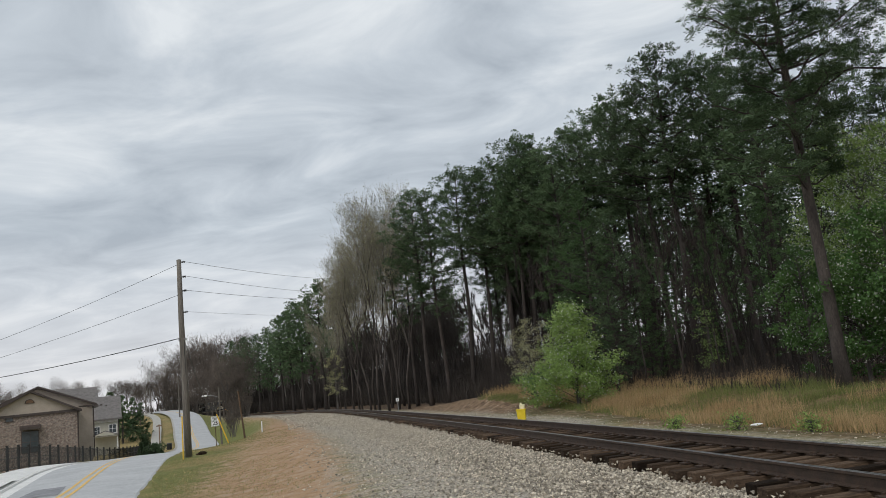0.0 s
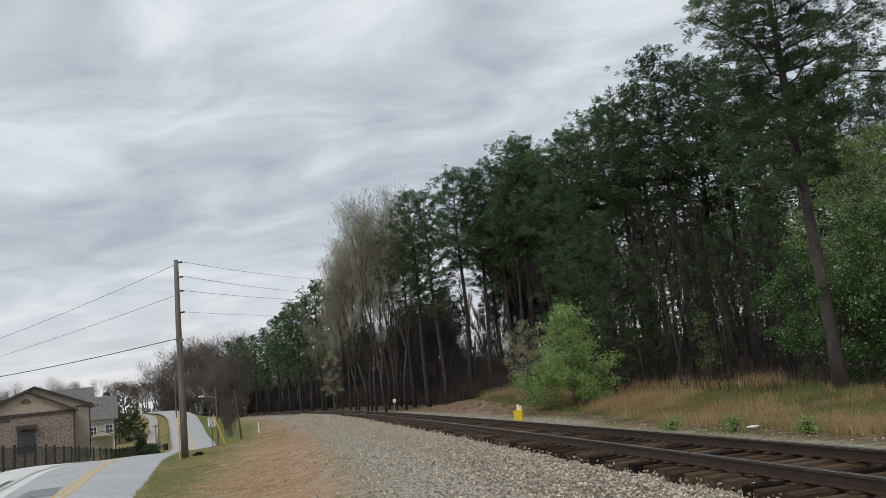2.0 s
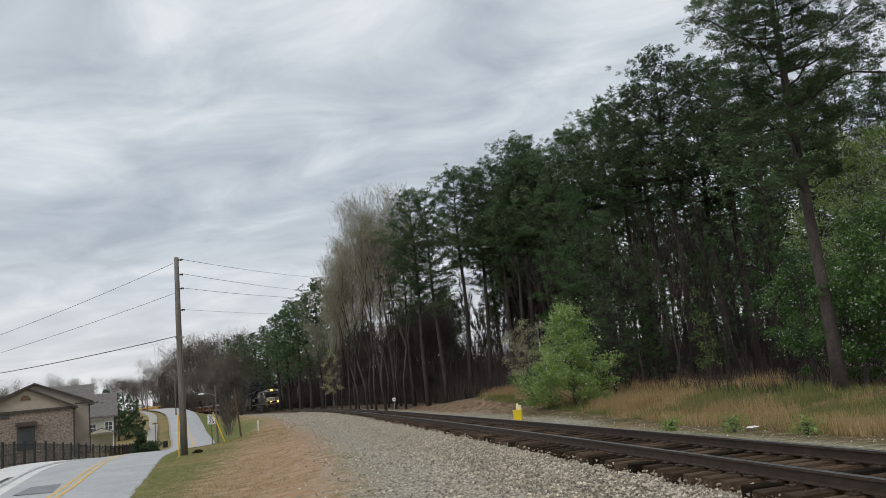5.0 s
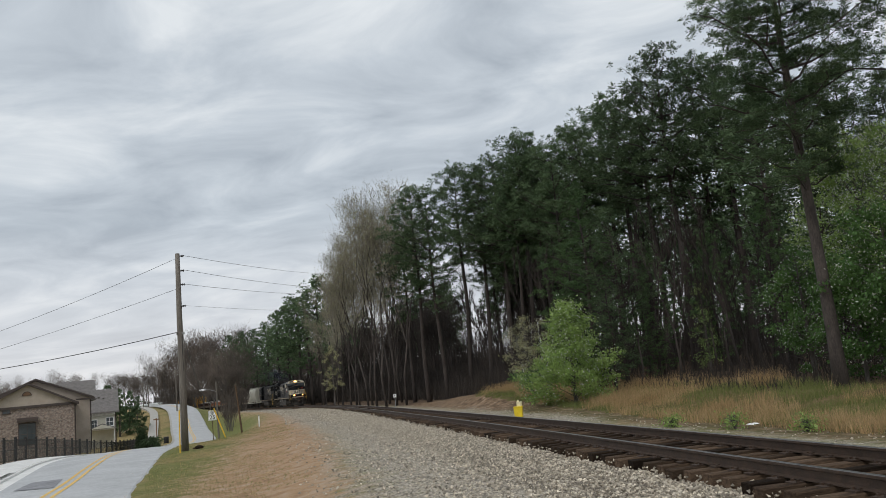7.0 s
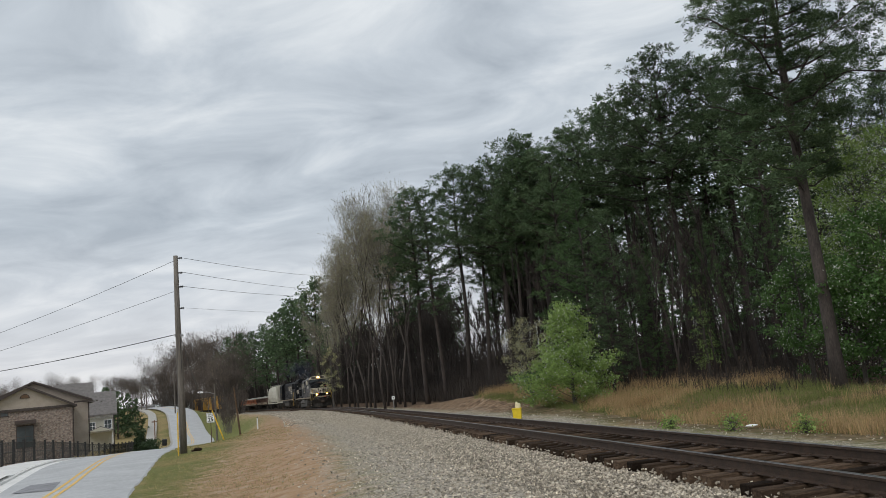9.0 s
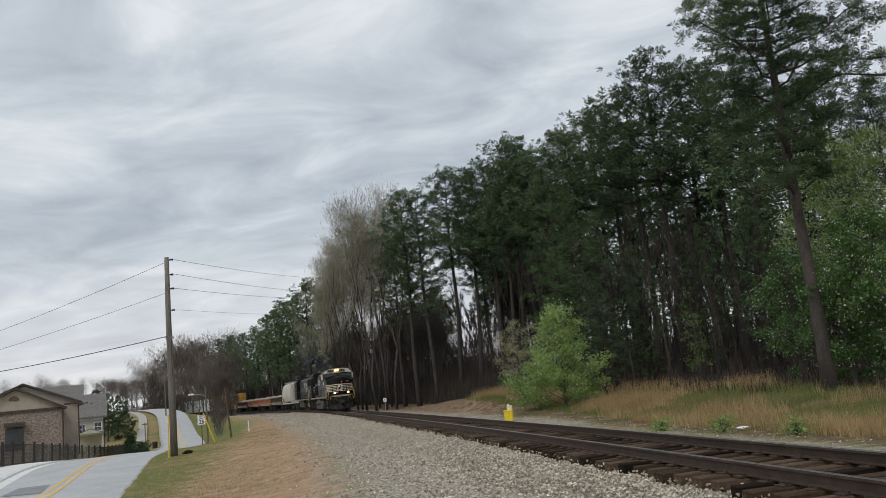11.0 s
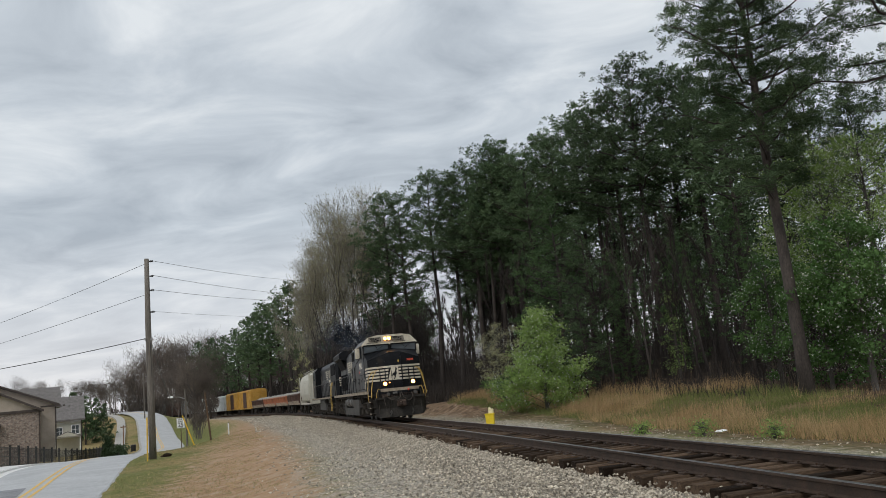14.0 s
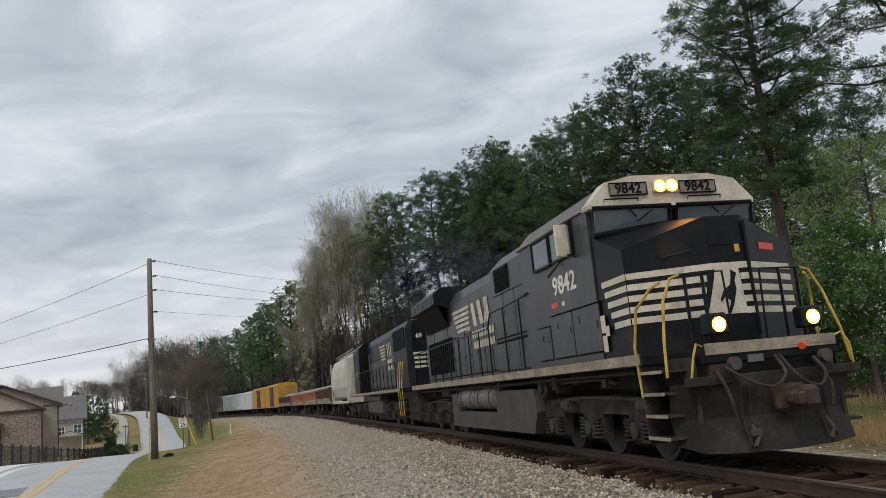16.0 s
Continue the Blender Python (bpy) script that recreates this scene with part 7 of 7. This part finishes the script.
    for s in (1, -1):
        part("air_reservoir", make().urod((1.2 * s, 7.6, 1.25), (1.2 * s, 11.4, 1.25), .2, 14), M_TANK, ft)
    g = make()
    g.ubox(-.15, .15, -.9, .2, .74, 1.0, .04)
    g.ubox(-1.3, 1.3, .0, .06, .3, 1.2)
    part("coupler", g, M_GRIME, car)
    truck_loco(car, (2.3, 4.1, 5.9), mid, make)
    truck_loco(car, (13.8, 15.6, 17.4), mid, make)
    return car, mid, 4.1, 15.6


def freight_truck(car, make, d, mid):
    g = make()
    for s in (1, -1):
        u0, u1 = sorted((1.0 * s, 1.13 * s))
        out = [(d - 1.15, .62), (d - 1.15, .42), (d - .7, .40), (d - .35, .22), (d + .35, .22), (d + .7, .40), (d + 1.15, .42), (d + 1.15, .62), (d + .5, .86), (d - .5, .86)]
        g.loft([[g.p(u0, a, b) for a, b in out], [g.p(u1, a, b) for a, b in out]])
        for e in (-.86, .86):
            g.urod((1.1 * s, d + e, .48), (1.2 * s, d + e, .48), .12, 10)
    g.ubox(-1.0, 1.0, d - .2, d + .2, .45, .95)
    t = part("truck", g, M_GRIME, car, "two-axle freight truck")
    for e in (-.86, .86):
        wheelset(car, d + e, mid, t)


def ladder(g, u, d, z0, z1, w=.42):
    for e in (0, w):
        g.upipe([(u, d + e, z0), (u, d + e, z1)], .018, 5)
    z = z0 + .1
    while z < z1:
        g.upipe([(u, d, z), (u, d + w, z)], .014, 5)
        z += .38


def car_base(name, label, L):
    mid = L / 2

    def make():
        g = Car()
        g.mid = mid
        return g

    return thing(name, label, "freight car"), make, mid


def round_hopper():
    """A short covered hopper with bulging sides and roof walk."""
    L = 12.4
    car, make, mid = car_base("covered_hopper", "cream two-bay covered hopper with rounded sides", L)
    g = make()
    sec = both([(.55, 1.15), (1.30, 1.55), (1.50, 2.2), (1.53, 2.9), (1.47, 3.6), (1.25, 4.15), (.7, 4.42)])
    end = both([(.35, 1.35), (1.25, 1.75), (1.45, 2.3), (1.48, 2.9), (1.42, 3.55), (1.2, 4.08), (.6, 4.32)])
    g.hull([(1.4, end), (1.75, sec), (L - 1.75, sec), (L - 1.4, end)])
    body = part("hopper_body", g, M_HOPPER, car, "curved cream steel sides", smooth=False)
    g = make()
    for s in (1, -1):
        for d in (.35, L - .4):
            g.ubox(*sorted((1.35 * s, 1.45 * s)), d, d + .1, 1.1, 4.2)
        g.ubox(*sorted((1.25 * s, 1.45 * s)), .3, L - .3, 1.08, 1.25)
        g.upipe([(1.4 * s, .4, 4.2), (1.1 * s, 1.5, 4.4)], .04)
    g.ubox(-1.45, 1.45, .3, .4, 1.1, 1.5)
    g.ubox(-1.45, 1.45, L - .4, L - .3, 1.1, 1.5)
    for s in (1, -1):
        for a, b in ((.35, 1.5), (L - .35, L - 1.5)):
            g.upipe([(1.3 * s, a, 1.2), (1.0 * s, b, 3.4)], .06)
    part("end_frame", g, M_HOPPER, car)
    g = make()
    for s in (1, -1):
        ladder(g, 1.47 * s, .35, 1.2, 4.2)
    part("ladder", g, M_HOPPER, car)
    g = make()
    for s in (1, -1):
        g.ubox(*sorted((.35 * s, .75 * s)), .3, L - .3, 4.50, 4.54)
        g.upipe([(.95 * s, .3, 4.62), (.95 * s, L - .3, 4.62)], .02)
        for d in np.arange(.3, L, 1.3):
            g.upipe([(.95 * s, d, 4.62), (.85 * s, d, 4.38)], .016, 5)
    for d in (3, 6.2, 9.4):
        g.urod((0, d, 4.4), (0, d, 4.56), .4, 14)
    part("roof_walk", g, M_HOPPER, car)
    g = make()
    for d in (3.9, 7.6):
        g.hull([(d - .7, both([(.4, .5), (1.1, 1.35)])), (d + .9, both([(.4, .5), (1.1, 1.35)]))])
    part("discharge_bay", g, M_GRIME, car)
    g = make()
    g.ubox(-.12, .12, -.35, L + .35, .75, 1.0)
    part("coupler", g, M_GRIME, car)
    freight_truck(car, make, 1.6, mid)
    freight_truck(car, make, L - 1.6, mid)
    return car, mid, 1.6, L - 1.6


def dump_car(material, label, load):
    """A side-dump stone car in two ribbed halves with heaped load."""
    L = 14.0
    car, make, mid = car_base("side_dump_car", label, L)
    g = make()
    g.ubox(-.35, .35, .2, L - .2, .85, 1.25)
    g.ubox(-1.3, 1.3, .2, .5, 1.0, 1.3)
    g.ubox(-1.3, 1.3, L - .5, L - .2, 1.0, 1.3)
    part("underframe", g, M_GRIME, car)
    for d0, d1 in ((.45, L / 2 - .1), (L / 2 + .1, L - .45)):
        g = make()
        sec = [(1.25, 1.35), (1.50, 2.40), (1.42, 2.40), (1.17, 1.45), (-1.17, 1.45), (-1.42, 2.40), (-1.50, 2.40), (-1.25, 1.35)]
        g.hull([(d0, sec), (d1, sec)])
        for e in (d0, d1 - .06):
            g.plate([(1.2, e, 1.36), (1.48, e, 2.45), (-1.48, e, 2.45), (-1.2, e, 1.36)], (0, .06, 0))
        tub = part("tub", g, material, car)
        n = 6
        for s in (1, -1):
            g = make()
            g.ubox(*sorted((1.46 * s, 1.58 * s)), d0, d1, 2.28, 2.44)
            g.ubox(*sorted((1.28 * s, 1.46 * s)), d0, d1, 1.52, 1.66)
            part("side_rail", g, material, tub)
            for i in range(n + 1):
                d = d0 + (d1 - d0 - .1) * i / n
                rib = make().plate([(1.26 * s, d, 1.3), (1.50 * s, d, 1.35), (1.60 * s, d, 2.36), (1.47 * s, d, 2.36)], (0, .1, 0))
                part("rib", rib, material, tub)
            for i in range(n):
                d = d0 + (d1 - d0 - .1) * (i + .5) / n
                g = make().plate([(1.34 * s, d - .42, 1.12), (1.50 * s, d - .42, 1.12), (1.56 * s, d - .1, 1.58), (1.40 * s, d - .1, 1.58)], (0, .22, 0))
                part("bracket", g, M_SILL, tub, "dusty pale bracket")
                g = make().plate([(1.405 * s, d - .3, 1.84), (1.405 * s, d + .38, 1.84), (1.455 * s, d + .38, 2.12), (1.455 * s, d - .3, 2.12)], (.02 * s, 0, 0))
                part("side_slot", g, M_GRILLE, tub, "dark side slot")
        if load:
            nx, ny = 9, 12
            g = make()
            v = []
            rnd = random.Random(int(d0 * 10))
            for j in range(ny + 1):
                for i in range(nx + 1):
                    a, b = i / nx * 2 - 1, j / ny * 2 - 1
                    hgt = 2.14 + .68 * max(0, 1 - abs(a) ** 2.2) * max(0, 1 - abs(b) ** 2.5) + rnd.uniform(-.04, .04)
                    v.append(g.p(a * 1.4, (d0 + d1) / 2 + b * (d1 - d0) * .49, hgt))
            g.add(v, [(j * (nx + 1) + i, j * (nx + 1) + i + 1, (j + 1) * (nx + 1) + i + 1, (j + 1) * (nx + 1) + i) for j in range(ny) for i in range(nx)])
            part("stone_load", g, M_LOAD, tub, "heaped pale crushed stone", smooth=True)
    g = make()
    g.ubox(-.12, .12, -.3, L + .3, .75, 1.0)
    part("coupler", g, M_GRIME, car)
    freight_truck(car, make, 1.9, mid)
    freight_truck(car, make, L - 1.9, mid)
    return car, mid, 1.9, L - 1.9


def boxcar(material, label, L, H=4.6, doors=True, end_mat=None):
    car, make, mid = car_base("boxcar", label, L)
    g = make()
    sec = both([(1.46, 1.1), (1.46, H - .35), (1.3, H - .12), (0.2, H)])
    g.hull([(.3, sec), (L - .3, sec)])
    body = part("body", g, material, car)
    for s in (1, -1):
        n = int(L / .95)
        for i in range(n + 1):
            d = .3 + (L - .66) * i / n
            part("side_post", make().ubox(*sorted((1.46 * s, 1.51 * s)), d, d + .06, 1.1, H - .4), material, body)
        g = make()
        g.ubox(*sorted((1.46 * s, 1.52 * s)), .3, L - .3, 1.02, 1.16)
        g.ubox(*sorted((1.46 * s, 1.52 * s)), .3, L - .3, H - .45, H - .36)
        part("side_sill", g, material, body)
        if doors:
            g = make()
            g.ubox(*sorted((1.5 * s, 1.56 * s)), L * .36, L * .60, 1.18, H - .5, .01)
            for k in range(6):
                z = 1.4 + k * .45
                g.ubox(*sorted((1.56 * s, 1.6 * s)), L * .37, L * .59, z, z + .08)
            for e in (.365, .475, .585):
                g.ubox(*sorted((1.56 * s, 1.6 * s)), L * e, L * e + .07, 1.2, H - .5)
            part("sliding_door", g, M_BROWN if material is M_GOLD else material, body, "sliding side door")
    for d0 in (.3, L - .3):
        e = -1 if d0 < 1 else 1
        for k in range(9):
            z = 1.35 + k * .33
            part("end_rib", make().ubox(-1.38, 1.38, *sorted((d0, d0 + e * .07)), z, z + .13, .03), end_mat or material, body)
    g = make()
    for s in (1, -1):
        ladder(g, 1.53 * s, .45, 1.1, H - .5)
    part("ladder", g, material, body)
    g = make()
    g.ubox(-.5, .5, .2, L - .2, .8, 1.1)
    g.ubox(-.12, .12, -.35, L + .35, .75, 1.0)
    part("underframe", g, M_GRIME, car)
    freight_truck(car, make, 2.0, mid)
    freight_truck(car, make, L - 2.0, mid)
    return car, mid, 2.0, L - 2.0


# order of the train, with the distance of each car's own front behind the ditch lights
TRAIN = []


def build_train():
    TRAIN.append((*lead_locomotive(), 0.0))
    TRAIN.append((*second_locomotive(), 22.1))
    at = 43.2
    TRAIN.append((*round_hopper(), at))
    at += 13.2
    for m, lab, load in ((M_BROWN, "rusty brown side-dump car heaped with crushed stone", True), (M_ORANGE, "faded orange side-dump car heaped with crushed stone", True),
                         (M_ORANGE, "faded orange side-dump car heaped with crushed stone", True), (M_BROWN, "rusty brown side-dump car heaped with crushed stone", True)):
        TRAIN.append((*dump_car(m, lab, load), at))
        at += 14.7
    for m, lab, L, doors in ((M_GOLD, "golden yellow boxcar with brown sliding door", 15.6, True), (M_GOLD, "golden yellow boxcar with brown sliding door", 15.6, True),
                             (M_PALE, "pale grey high boxcar with rust streaks", 18.4, False), (M_PALE, "pale grey high boxcar with rust streaks", 18.4, False),
                             (M_DULL, "dull grey boxcar at the bend", 16.0, False), (M_BROWN, "dark brown boxcar at the bend", 16.0, True), (M_DULL, "dull grey boxcar at the bend", 16.0, False)):
        TRAIN.append((*boxcar(m, lab, L, 4.5 if m is M_PALE else 4.7, doors), at))
        at += L + .8


build_train()


def exhaust_smoke():
    """Thin dark haze over the exhaust, made of many faint flakes in three puffs."""
    m = bpy.data.materials.new("thin_exhaust_smoke")
    m.use_nodes = True
    n, l = m.node_tree.nodes, m.node_tree.links
    tr, ms = n.new("ShaderNodeBsdfTransparent"), n.new("ShaderNodeMixShader")
    n["Principled BSDF"].inputs["Base Color"].default_value = (.055, .065, .085, 1)
    n["Principled BSDF"].inputs["Roughness"].default_value = 1.0
    ms.inputs[0].default_value = .10
    l.new(tr.outputs[0], ms.inputs[1])
    l.new(n["Principled BSDF"].outputs[0], ms.inputs[2])
    l.new(ms.outputs[0], n["Material Output"].inputs[0])
    ob = thing("exhaust_smoke", "thin blue-grey exhaust haze over the locomotives", "smoke")
    rng = np.random.default_rng(61)
    for k, (d, z, r, count) in enumerate(((13.5, 5.1, .55, 60), (19.5, 5.9, 1.0, 150), (27.0, 6.6, 1.5, 230))):
        c = rng.normal(0, 1, (count, 3)) * (r * .7, r * 2.2, r * .55) + (0, d - 10.2, z)
        v, f = leaves(rng, c, .55 + .35 * k)
        puff = new("puff", tri_mesh("puff", v, f, m))
        puff.parent = ob
        tagged(puff, kind="stuff")
    return ob


SMOKE = exhaust_smoke()


def train_s(t):
    """Place of the ditch lights along the track."""
    k = 16 - t
    return 11.314 + 15.825 * k - 0.085 * k * k


def motions():
    times = [i * 0.5 for i in range(33)]
    for car, mid, a, b, behind in TRAIN:
        rows = []
        for t in times:
            s = train_s(t) + behind
            p0, p1 = Vector(on_track(s + a)), Vector(on_track(s + b))
            d = (p1 - p0).normalized()
            c = p0 + d * (mid - a)
            rows.append((t, pose(*c, math.degrees(math.asin(d.z)), 0, math.degrees(math.atan2(-d.x, d.y)))))
        walk(car, rows)
        if behind == 0.0:
            walk(SMOKE, rows)


small_things()
motions()
